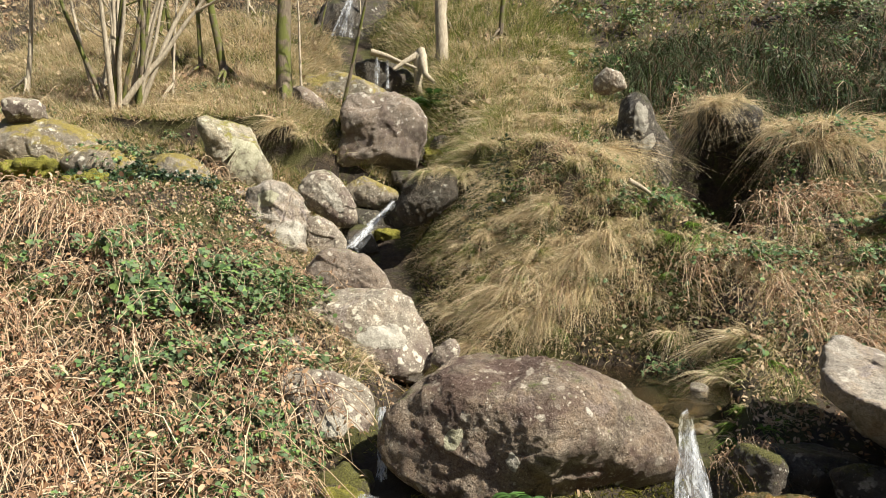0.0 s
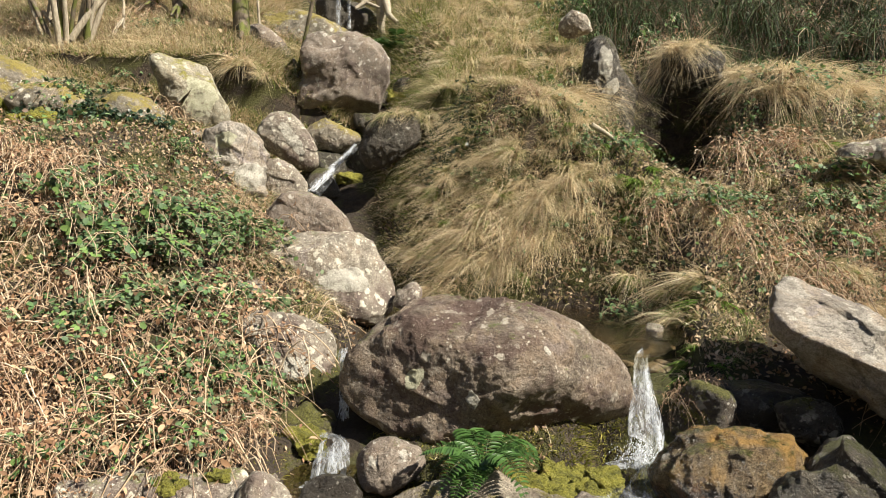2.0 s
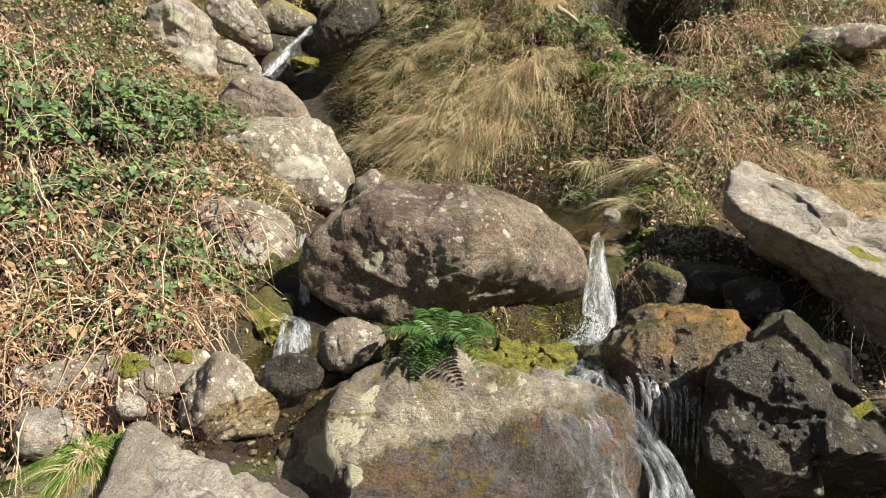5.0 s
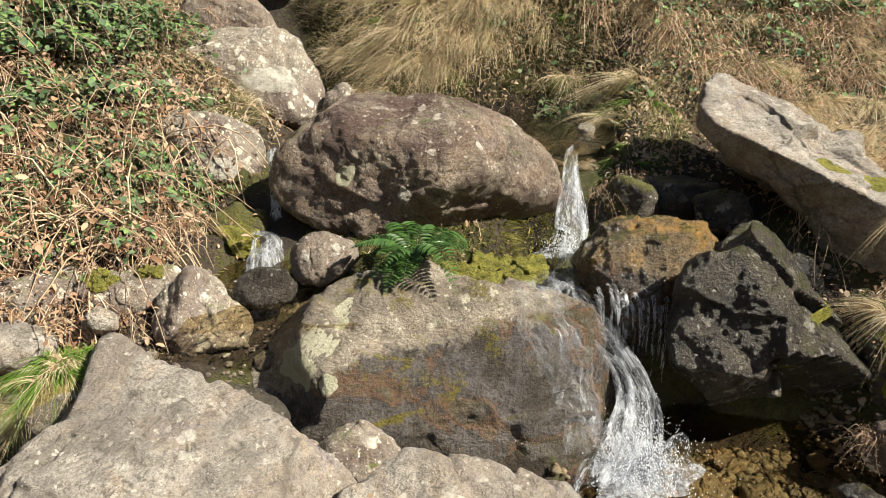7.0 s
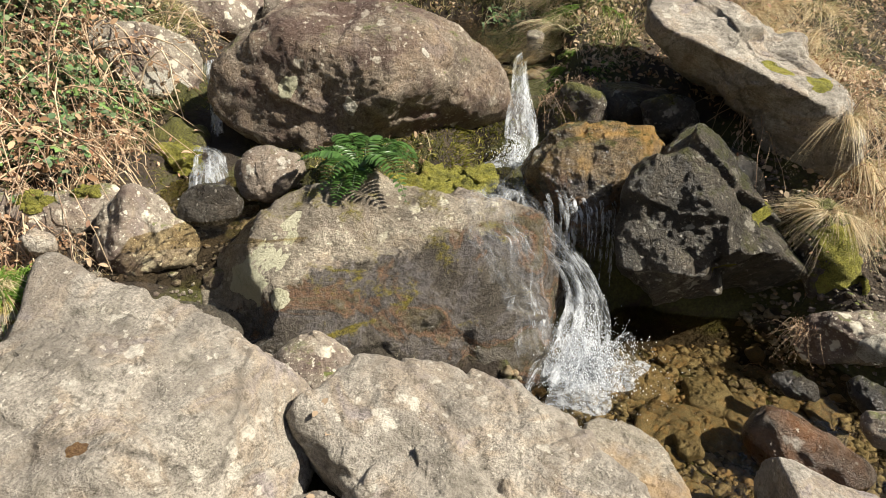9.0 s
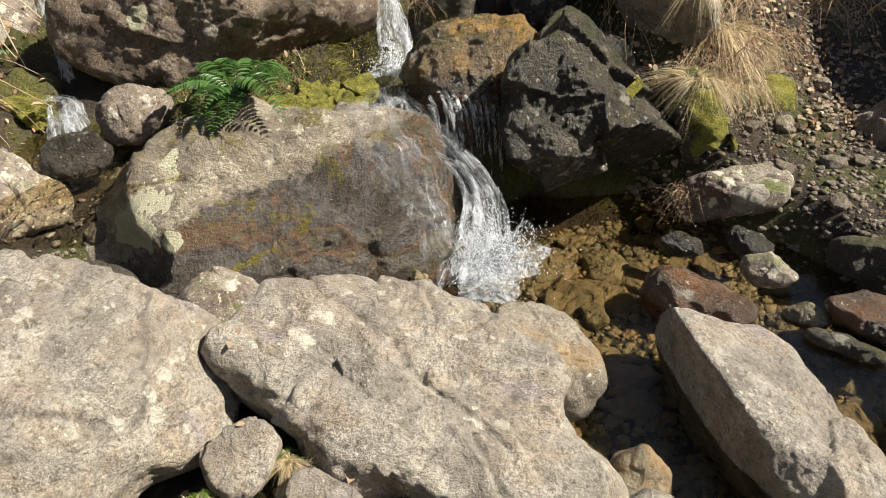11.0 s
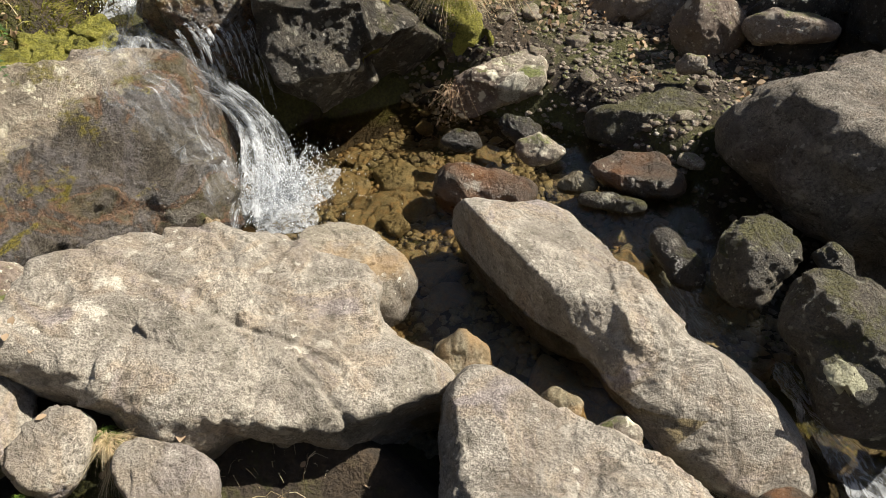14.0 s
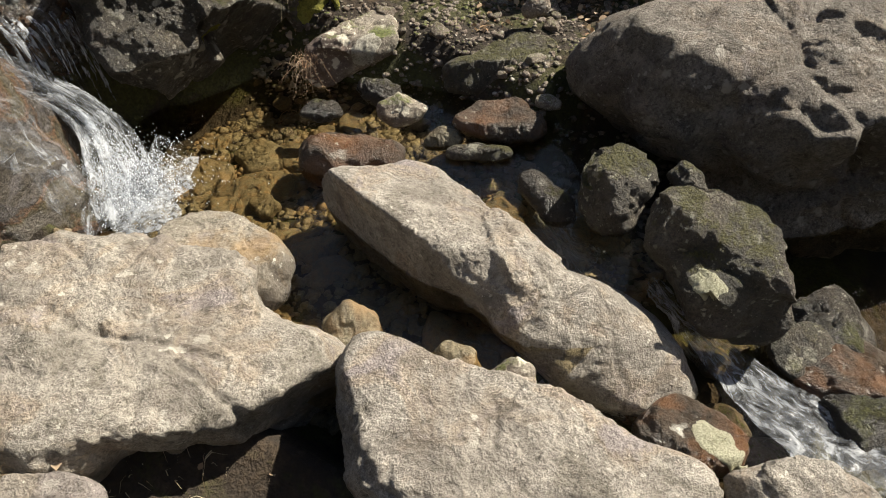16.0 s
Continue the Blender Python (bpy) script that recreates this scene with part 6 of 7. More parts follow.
cover("green_grass", "olive grass draping the mound", 12000, (0.0, 2.4, 6.7, 8.6), 0.2, 0.0026, GRASS, dryland, sag=(0.6, 1.5))


cover("moss_growth", "moss in the hollow under the big boulder", 9000, (-0.2, 1.5, 3.55, 4.3), 0.05, 0.006, MOSS_BLADE, lambda x, y: land(x, y) > 0.35)
bank_edge = lambda x, y: (stream_gap(x, y) > 0.0) & (stream_gap(x, y) < 0.9) & (land(x, y) > 1.04) & (stream_gap(x, y, (GULLY,)) > 0.1)
cover("dry_grass", "dry grass hanging on the stream's banks", 60000, (-3.2, 4.2, 4.3, 9.2), 0.16, 0.003, STRAW, bank_edge, sag=(0.5, 1.4))
cover("green_grass", "green grass hanging on the stream's banks", 36000, (-3.2, 4.2, 4.3, 9.2), 0.13, 0.003, GRASS, bank_edge, sag=(0.4, 1.2))
leaf_cover("fallen_leaves", "russet litter packed along the stream's banks", 22000, (-3.2, 4.2, 3.9, 9.2), 0.045, LITTER, lambda x, y: (stream_gap(x, y) > 0.0) & (land(x, y) > 0.75), 0.03, 0.5, clumped=-0.3)
leaf_cover("fallen_leaves", "russet litter on the mossy upper bank", 12000, (-6.5, -0.5, 7.0, 11.0), 0.05, LITTER, dryland, 0.03, 0.5, clumped=-0.2)


cover("dry_grass", "long pale straw hanging over the mound", 8000, (0.15, 2.0, 6.6, 8.0), 0.26, 0.0034, STRAW, lambda x, y: stream_gap(x, y) > 0.05, sag=(0.8, 1.8), segs=4)


# ---- fern under the big boulder ----
def frond(seed, length):
    r = np.random.default_rng(seed)
    n = 26
    s = np.linspace(0.02, 1, n)
    rise = 0.75 + 0.3 * r.uniform(-1, 1)
    rib = np.stack([length * s, np.zeros(n), length * (rise * 1.9 * s - (rise * 1.9 + 0.05) * s ** 2)], 1)
    P, A, N, L = [], [], [], []
    t = unit(np.gradient(rib, axis=0))
    for i in range(2, n):
        w = length * 0.26 * (math.sin(math.pi * min(1, 0.12 + 0.9 * s[i])) ** 0.8) + 0.006
        for side in (1, -1):
            P.append(rib[i])
            A.append(np.array([0.25, side, -0.12]) + r.normal(size=3) * 0.06)
            N.append(np.array([0, 0, 1.0]) + r.normal(size=3) * 0.15)
            L.append(w)
    L = np.array(L)
    return join([leaves(r, np.array(P), np.array(A), np.array(N), L, np.full(len(L), length * 0.05)), tubes([rib], [0.0025])])


def make_fern(name, label, place, count, length, seed):
    r = np.random.default_rng(seed)
    ob = empty_thing(name, label, "fern")
    ob.matrix_basis = pose(*place)
    for k in range(count):
        fr = part("frond", mesh_from("frond", *frond(seed + k, length * r.uniform(0.7, 1.1)), FERN), ob)
        fr.matrix_basis = pose(0, 0, 0, 0, r.uniform(-26, 6), k * 360 / count + r.uniform(-18, 18))
    return ob


make_fern("fern", "evergreen fern with glossy dark fronds below the boulder", (0.42, 3.47, 0.58), 15, 0.36, 301)
make_fern("fern", "pale green fern by the upper fall", (-0.15, 11.2, 4.3), 11, 0.55, 330)


# ---- moss cushions ----
def moss(label, x, y, half, seed, mat=None):
    z = rest(x, y)
    ob = rock("moss_cushion", label, (x, y, z - half[2] * 0.35), half, (0, 0, seed * 37), seed, mat or MOSS, "moss cushions on the rocks", sub=5, facets=3, hard=3, rough=0.4)
    ob["category"] = "moss"


for i, (x, y, a, b, c) in enumerate([(0.78, 3.52, 0.2, 0.14, 0.1), (0.95, 3.5, 0.16, 0.13, 0.08), (-0.62, 4.25, 0.2, 0.12, 0.1), 
                                      (-1.22, 3.55, 0.11, 0.09, 0.04), (-1.0, 3.62, 0.08, 0.07, 0.04), (-4.6, 8.0, 0.5, 0.35, 0.14),
                                      (-3.9, 7.6, 0.35, 0.25, 0.12), (-0.2, 10.6, 0.4, 0.3, 0.15), (0.15, 9.6, 0.25, 0.2, 0.12), (-0.75, 8.7, 0.2, 0.2, 0.08)]):
    moss("yellow green moss cushion on damp rock", x, y, (a, b, c), 400 + i)


moss("brown dried moss on the pale slab", -0.97, 2.52, (0.08, 0.10, 0.05), 431, BROWN_MOSS)
moss("yellow green moss cushion on damp rock", 0.62, 3.52, (0.12, 0.09, 0.07), 432)
moss("yellow green moss cushion on damp rock", 1.08, 3.6, (0.12, 0.1, 0.07), 433)
for i, (x, y, a) in enumerate([(0.72, 3.72, 0.16), (0.90, 3.78, 0.15), (1.03, 3.84, 0.13), (0.60, 3.64, 0.12), (1.15, 3.80, 0.10)]):
    moss("yellow green moss cushion under the big boulder", x, y, (a, a * 0.8, a * 0.55), 440 + i)


def lichen_patch(boulder, point, across, along, mat, label, seed):
    """A thin crust that follows the nearest face of a boulder."""
    ob = bpy.data.objects[boulder]
    inv = ob.matrix_basis.inverted()
    me = ob.data
    tree = BVHTree.FromPolygons([v.co[:] for v in me.vertices], [tuple(p.vertices) for p in me.polygons])
    at, nrm, _, _ = tree.find_nearest(inv @ Vector(point))
    a = nrm.cross(Vector((0, 0, 1))).normalized()
    b = nrm.cross(a)
    V, n, m = [], 10, 44
    ring = np.arange(m) * 2 * math.pi / m
    wob = 0.55 * fbm(np.stack([np.cos(ring) * 0.9, np.sin(ring) * 0.9, np.full(m, seed * 0.37)], 1), 4, 0.5)
    for i in range(n + 1):
        for j in range(m):
            t = 2 * math.pi * j / m
            k = i / n * (1 + wob[j])
            q = at + a * across * k * math.cos(t) + b * along * k * math.sin(t)
            hit = tree.ray_cast(q + nrm * 0.15, -nrm)[0]
            V.append((hit or q) + nrm * (0.004 if i < n else -0.002))
    quads = [(i * m + j, i * m + (j + 1) % m, (i + 1) * m + (j + 1) % m, (i + 1) * m + j) for i in range(n) for j in range(m)]
    return part("lichen_patch", mesh_from("lichen_patch", np.array(V), quads, mat), ob, label)


for name, point, ac, al, mat, label in [
        ("big_boulder", (0.36, 3.79, 0.88), 0.05, 0.045, PALE_LICHEN, "bright white lichen patch"), ("big_boulder", (0.82, 3.92, 1.12), 0.03, 0.02, PALE_LICHEN, "bright white lichen patch"),
        ("big_boulder", (0.0, 3.95, 0.95), 0.05, 0.07, YELLOW_LICHEN, "yellow green lichen patch"), ("upper_boulder", (-0.36, 5.72, 1.34), 0.10, 0.2, PALE_LICHEN, "large cream lichen patch"),
        ("white_patched_rock", (-0.70, 4.6, 0.80), 0.16, 0.13, PALE_LICHEN, "whitish weathered patch"), ("lichened_boulder", (2.08, 0.18, -0.15), 0.06, 0.05, YELLOW_LICHEN, "pale green lichen patch"),
        ("wet_rock", (1.68, -0.10, -0.36), 0.09, 0.06, YELLOW_LICHEN, "pale yellow lichen patch"), ("wet_rock", (1.62, -0.22, -0.36), 0.04, 0.04, YELLOW_LICHEN, "pale yellow lichen patch"),
        ("washed_boulder", (-0.35, 2.95, 0.2), 0.12, 0.12, YELLOW_LICHEN, "yellow green lichen patch"), ("washed_boulder", (-0.1, 2.85, 0.25), 0.05, 0.05, YELLOW_LICHEN, "yellow green lichen patch"),
        ("washed_boulder", (-0.27, 3.1, 0.22), 0.10, 0.10, YELLOW_LICHEN, "yellow green lichen patch"),
        ("hanging_rock", (2.4, 8.3, 3.7), 0.09, 0.22, PALE_LICHEN, "white lichen streak"), ("hanging_rock", (2.5, 8.3, 3.35), 0.08, 0.15, PALE_LICHEN, "white lichen streak"), ("grey_boulder", (-1.2, 7.95, 2.6), 0.08, 0.1, PALE_LICHEN, "white lichen patch"),
        ("pale_outcrop", (-1.6, 7.2, 2.3), 0.14, 0.2, PALE_LICHEN, "pale lichen crust"), ("pale_outcrop", (-1.9, 7.2, 2.6), 0.1, 0.12, YELLOW_LICHEN, "yellow green lichen patch"), ("mossy_outcrop", (-2.4, 8.5, 3.4), 0.2, 0.16, YELLOW_LICHEN, "yellow green lichen patch"), ("near_slab", (-0.6, 1.7, 0.5), 0.03, 0.025, BROWN_MOSS, "small tuft of brown moss"), ("slanted_slab", (2.9, 3.6, 1.1), 0.09, 0.06, MOSS, "small cushion of yellow moss"), ("slanted_slab", (3.1, 3.5, 0.95), 0.08, 0.08, MOSS, "small cushion of yellow moss"), ("mossy_bank_rock", (3.0, 2.7, 0.3), 0.16, 0.15, MOSS, "yellow green moss"), ("mossy_bank_rock", (2.9, 2.75, 0.05), 0.12, 0.10, MOSS, "yellow green moss"), ("mossy_bank_rock.001", (3.5, 2.75, 0.3), 0.14, 0.14, MOSS, "yellow green moss"), ("dark_boulder", (2.45, 2.75, 0.55), 0.05, 0.04, MOSS, "small cushion of moss"), ("dark_boulder", (2.2, 2.75, 0.2), 0.07, 0.04, MOSS, "small cushion of moss"), ("white_block", (2.85, 2.35, -0.05), 0.1, 0.08, PALE_LICHEN, "white lichen patch")]:
    lichen_patch(name, point, ac, al, mat, label, 3 * len(label) + 10 * point[0])


# ---- fallen leaves that can be told apart ----
lr = np.random.default_rng(88)
for x, y in [(0.08, 1.95), (0.10, 1.88), (0.05, 1.80), (0.72, 1.12), (0.3, 1.44), (0.12, 2.0), (0.33, 1.38), (-0.3, 1.5), (-1.2, 2.3), (0.02, 1.72)]:
    L = np.array([lr.uniform(0.03, 0.05)])
    leaf = new("fallen_leaf", mesh_from("fallen_leaf", *leaves(lr, np.zeros((1, 3)), lr.normal(size=(1, 3)) * (1, 1, 0.2), np.array([[0.1, -0.2, 1.0]]), L, L * 0.6), LITTER))
    leaf.location = (x, y, rest(x, y) + 0.008)
    tagged(leaf, "curled russet dead leaf on the rocks", "leaf", "dead leaves on the rocks")


# ---- trees and wood ----
def limb(r, start, way, length, k=9, bend=0.12, rise=0.1):
    p, d, out = np.array(start, float), unit(np.array(way, float)), []
    for _ in range(k):
        out.append(p.copy())
        d = unit(d + r.normal(size=3) * bend + np.array([0, 0, rise]))
        p = p + d * length / (k - 1)
    return np.array(out)


def wood(name, lines, radii, mat, parent, sides=7, label=""):
    return part(name, mesh_from(name, *tubes(lines, radii, sides), mat), parent, label)


tr = np.random.default_rng(77)
coppice = empty_thing("coppiced_hazel", "leafless coppiced hazel with many pale stems", "shrub")
cx, cy = -4.72, 10.0
cz = float(land(np.array([cx]), np.array([cy]))[0])
coppice.matrix_basis = pose(cx, cy, cz)
for k in range(17):
    a = tr.uniform(0, 2 * math.pi)
    lean = tr.uniform(0.05, 0.5)
    base = (0.35 * math.cos(a) * tr.uniform(0.3, 1.4), 0.25 * math.sin(a), -0.1)
    main = limb(tr, base, (math.cos(a) * lean, math.sin(a) * lean * 0.5, 1), tr.uniform(2.6, 4.2), 12, 0.05, 0.03)
    twigs = [limb(tr, main[j], (tr.normal(), tr.normal() * 0.4, 0.8), tr.uniform(0.5, 1.1), 6, 0.15) for j in tr.integers(4, 11, 3)]
    wood("stem", [main] + twigs, [tr.uniform(0.024, 0.05)] + [0.012] * 3, PALE_BARK if k % 4 else DARK_BARK, coppice)
low = limb(tr, (0.15, -0.2, 0.0), (0.75, 0, 1.1), 2.2, 14, 0.06, -0.03)
wood("stem", [low, limb(tr, low[10], (1, 0, 0.4), 0.8, 7, 0.08, 0.0)], [0.05, 0.025], PALE_BARK, coppice, label="pale low branch")


def make_tree(name, label, x, y, radius, height, lean, mat, seed, branches=5):
    r = np.random.default_rng(seed)
    ob = empty_thing(name, label, "tree")
    ob.matrix_basis = pose(x, y, float(land(np.array([x]), np.array([y]))[0]))
    main = limb(r, (0, 0, -0.15), (*lean, 1), height, 16, 0.035, 0.02)
    flare = [limb(r, (0, 0, 0.25), (math.cos(a), math.sin(a), -0.9), 0.5, 5, 0.1, -0.05) for a in r.uniform(0, 6.28, 4)]
    wood("trunk", [main] + flare, [radius] + [radius * 0.55] * 4, mat, ob, 10)
    for j in range(branches):
        i = int(r.integers(5, 15))
        b = limb(r, main[i], (r.normal(), r.normal(), 0.6), r.uniform(0.8, 1.8), 9, 0.14, 0.03)
        wood("branch", [b] + [limb(r, b[k], (r.normal(), r.normal(), 0.4), 0.5, 5, 0.15) for k in (3, 5, 7)], [radius * 0.28] + [radius * 0.1] * 3, mat, ob, 5)
    return ob


make_tree("tree", "mossy dark trunk standing above the upper boulders", -2.42, 10.5, 0.13, 5.5, (0.0, 0), DARK_BARK, 501, 6)
make_tree("tree", "thin leaning dark trunk above the brambles", -3.55, 11.2, 0.07, 4.5, (-0.12, 0), DARK_BARK, 502, 4)
make_tree("tree", "thin dark trunk in the straw slope", 1.08, 13.0, 0.055, 4.5, (0.05, 0), DARK_BARK, 503, 2)
make_tree("tree", "pale trunk with hanging dry growth beside the fall", -0.02, 12.3, 0.12, 4.5, (0.02, 0), PALE_BARK, 504, 9)
make_tree("tree", "slender pale sapling on the far slope", -6.4, 10.5, 0.04, 4.0, (0.12, 0), PALE_BARK, 505, 4)
make_tree("tree", "slender pale sapling on the far slope", 2.2, 15.5, 0.06, 4.5, (0.0, 0), DARK_BARK, 506, 3)
for k, (x, y) in enumerate(scatter(tr, 16, -7.5, 0.8, 9.6, 15.5)):
    make_tree("sapling", "bare thin sapling with fine twigs", x, y, 0.022 + 0.012 * (k % 3), 2.6 + 0.3 * (k % 4), (tr.normal() * 0.15, 0), PALE_BARK if k % 2 else DARK_BARK, 520 + k, 7)
stump = empty_thing("tree_root", "pale twisted root and stump beside the fall", "tree root")
stump.matrix_basis = pose(-0.42, 12.0, 4.75)
wood("root", [limb(tr, (0, 0, 0.7), (-0.15, -0.3, -1), 0.9, 7, 0.16, -0.1), limb(tr, (0.02, 0, 0.8), (0.3, -0.2, -1), 0.9, 7, 0.2, -0.1), limb(tr, (0, 0, 0.75), (-0.8, -0.3, -0.6), 0.6, 6, 0.15, -0.1)], [0.11, 0.09, 0.07], PALE_BARK, stump)
log = empty_thing("fallen_log", "fallen brown log lying across the upper fall", "log")
log.matrix_basis = pose(-1.25, 12.0, 5.52)
wood("trunk", [np.array([(0, 0, 0), (0.25, -0.05, -0.08), (0.5, -0.1, -0.2), (0.8, -0.2, -0.34)])], [0.06], PALE_BARK, log, 8)
drift = empty_thing("dead_branch", "grey weathered branch lying in the grass", "branch")
drift.matrix_basis = pose(2.1, 7.2, float(land(np.array([2.1]), np.array([7.2]))[0]) + 0.08)
wood("wood", [np.array([(-0.15, 0, 0.12), (0, 0, 0.04), (0.16, -0.02, -0.08)])], [0.035], PALE_BARK, drift, 6)
rock("bank_slab", "flat grey slab sticking out of the grass slope", (4.75, 6.6, 2.5), (0.5, 0.3, 0.13), (0, -6, 0), 71, LICHEN, sub=5, hard=12)
rock("slope_rock", "grey rock showing under the straw tussocks", (4.9, 8.2, 3.25), (0.5, 0.3, 0.22), (0, 0, 0), 72, DARK, sub=5)
rock("slope_rock", "pale rock lying among brambles", (-3.3, 5.9, 1.72), (0.3, 0.2, 0.16), (0, 0, 0), 73, LICHEN, sub=5)
rock("slope_rock", "pale rock among moss and litter", (-5.1, 8.4, 3.75), (0.22, 0.2, 0.16), (0, 0, 0), 74, LICHEN, sub=5)


# ---- falling water ----
def smooth_path(points, n):
    p = np.array(points, float)
    t = np.linspace(0, len(p) - 1, n)
    out = []
    for v in t:
        i = min(int(v), len(p) - 2)
        f = v - i
        p0, p1, p2, p3 = p[max(i - 1, 0)], p[i], p[i + 1], p[min(i + 2, len(p) - 1)]
        out.append(0.5 * (2 * p1 + (p2 - p0) * f + (2 * p0 - 5 * p1 + 4 * p2 - p3) * f * f + (3 * p1 - p0 - 3 * p2 + p3) * f ** 3))
    return np.array(out)


def flow_uv(w, run, m, seed):
    """Metres across and along the flow."""
    u = np.linspace(-1, 1, m)
    return np.stack([(np.mean(w) * u[None] + 0 * run[:, None]).ravel() + seed, (run[:, None] + 0 * u[None]).ravel()], 1)


def sheet_mesh(name, v, q, uv, mat):
    return mesh_from(name, v, q, mat, uv=uv)


def ribbon(points, widths, seed, n=40, m=13, bulge=0.25, ripple=0.012):
    """A sheet of falling water along a path, bulging to the front and rippled."""
    p = smooth_path(points, n)
    w = np.interp(np.linspace(0, 1, n), np.linspace(0, 1, len(widths)), widths)
    t = unit(np.gradient(p, axis=0))
    side = unit(np.cross(t, np.array([0.05, 1.0, 0.25])))
    front = np.cross(side, t)
    front *= np.sign(-front[:, 1])[:, None] + (front[:, 1:2] == 0)
    u = np.linspace(-1, 1, m)
    v = p[:, None] + side[:, None] * (w[:, None] * u)[..., None] + front[:, None] * (w[:, None] * bulge * (1 - u ** 2))[..., None]
    v = v.reshape(-1, 3)
    v = v + np.repeat(front, m, 0) * (ripple * fbm(v * np.array([60, 60, 12]) + seed, 2))[:, None]
    i = np.arange(n * m).reshape(n, m)
    q = np.stack([i[:-1, :-1].ravel(), i[:-1, 1:].ravel(), i[1:, 1:].ravel(), i[1:, :-1].ravel()], 1)
    run = np.concatenate([[0], np.cumsum(np.linalg.norm(np.diff(p, axis=0), axis=1))])
    return v, q, flow_uv(w, run, m, seed)


def waterfall(label, points, widths, seed, strands=6, mat=None):
    r = np.random.default_rng(seed)
    ob = empty_thing("waterfall", label, "waterfall", "falls of the stream")
    part("sheet", sheet_mesh("sheet", *ribbon(points, widths, seed), mat or WHITE), ob)
    p = np.array(points, float)
    for k in range(strands):
        off = r.uniform(-1, 1)
        q = p + np.stack([off * np.interp(np.linspace(0, 1, len(p)), np.linspace(0, 1, len(widths)), widths) * 1.15, -0.02 + r.normal(size=len(p)) * 0.015, r.normal(size=len(p)) * 0.012], 1)
        part("strand", sheet_mesh("strand", *ribbon(q, [0.008, 0.02 * r.uniform(0.5, 1.4), 0.012], seed + k, 30, 5), WHITE), ob)
    return ob


waterfall("white waterfall spilling from the pool beside the boulder", [(1.60, 4.50, 0.985), (1.565, 4.42, 0.95), (1.528, 4.28, 0.79), (1.495, 4.15, 0.64), (1.464, 4.02, 0.51), (1.36, 3.86, 0.475), (1.28, 3.72, 0.46)], [0.05, 0.045, 0.06, 0.095, 0.11, 0.12, 0.13], 601, 5)
waterfall("white cascade between mossy boulders", [(-0.60, 8.35, 2.64), (-0.68, 8.2, 2.52), (-0.80, 7.98, 2.36), (-0.92, 7.8, 2.2), (-1.02, 7.66, 2.08)], [0.04, 0.05, 0.06, 0.08, 0.09], 602, 7, STREAKS)
waterfall("double thread of water over the mossy ledge", [(-1.16, 12.2, 5.5), (-1.15, 12.0, 5.4), (-1.14, 11.9, 5.1), (-1.14, 11.85, 4.85)], [0.03, 0.035, 0.04, 0.05], 603, 3, SHEET)
waterfall("double thread of water over the mossy ledge", [(-0.98, 12.2, 5.45), (-0.97, 12.0, 5.35), (-0.96, 11.9, 5.05), (-0.96, 11.85, 4.85)], [0.015, 0.02, 0.02, 0.03], 604, 2)
waterfall("highest fall spreading down a mossy face", [(-1.98, 15.1, 7.6), (-2.02, 14.9, 7.4), (-2.08, 14.75, 7.05), (-2.16, 14.6, 6.6)], [0.06, 0.1, 0.16, 0.24], 605, 8, SHEET)
waterfall("thin fall slipping down beside the big boulder", [(-0.42, 4.70, 0.98), (-0.42, 4.6, 0.92), (-0.40, 4.5, 0.75), (-0.40, 4.42, 0.58)], [0.03, 0.03, 0.03, 0.04], 606, 3)
waterfall("low spill into the side pool", [(-0.42, 4.12, 0.56), (-0.42, 4.0, 0.54), (-0.42, 3.9, 0.48), (-0.42, 3.84, 0.42)], [0.09, 0.10, 0.11, 0.12], 607, 4)
waterfall("small chute past the long boulder", [(2.40, 1.04, -0.42), (2.34, 0.93, -0.46), (2.30, 0.82, -0.50), (2.28, 0.68, -0.53)], [0.05, 0.07, 0.09, 0.1], 608, 4)
waterfall("small chute past the lichened boulder", [(2.26, 0.42, -0.46), (2.20, 0.32, -0.50), (2.15, 0.22, -0.55), (2.10, 0.08, -0.59)], [0.06, 0.08, 0.1, 0.1], 609, 4)


drip = empty_thing("waterfall", "thin threads of water dripping off the wet boulder", "waterfall", "falls of the stream")
dr = np.random.default_rng(611)
for k in range(22):
    x = 1.36 + 0.020 * k + dr.normal() * 0.01
    y = 3.16 - 0.05 * math.sin(k * 0.2) + dr.normal() * 0.015
    z = 0.44 + dr.normal() * 0.03
    fall = dr.uniform(0.2, 0.55)
    part("strand", sheet_mesh("strand", *ribbon([(x, y + 0.08, z + 0.05), (x, y, z), (x + 0.005, y - 0.025, z - fall * 0.5), (x + 0.008, y - 0.03, z - fall)], [0.012, 0.010, 0.006, 0.004], 620 + k, 24, 5), WHITE), drip)


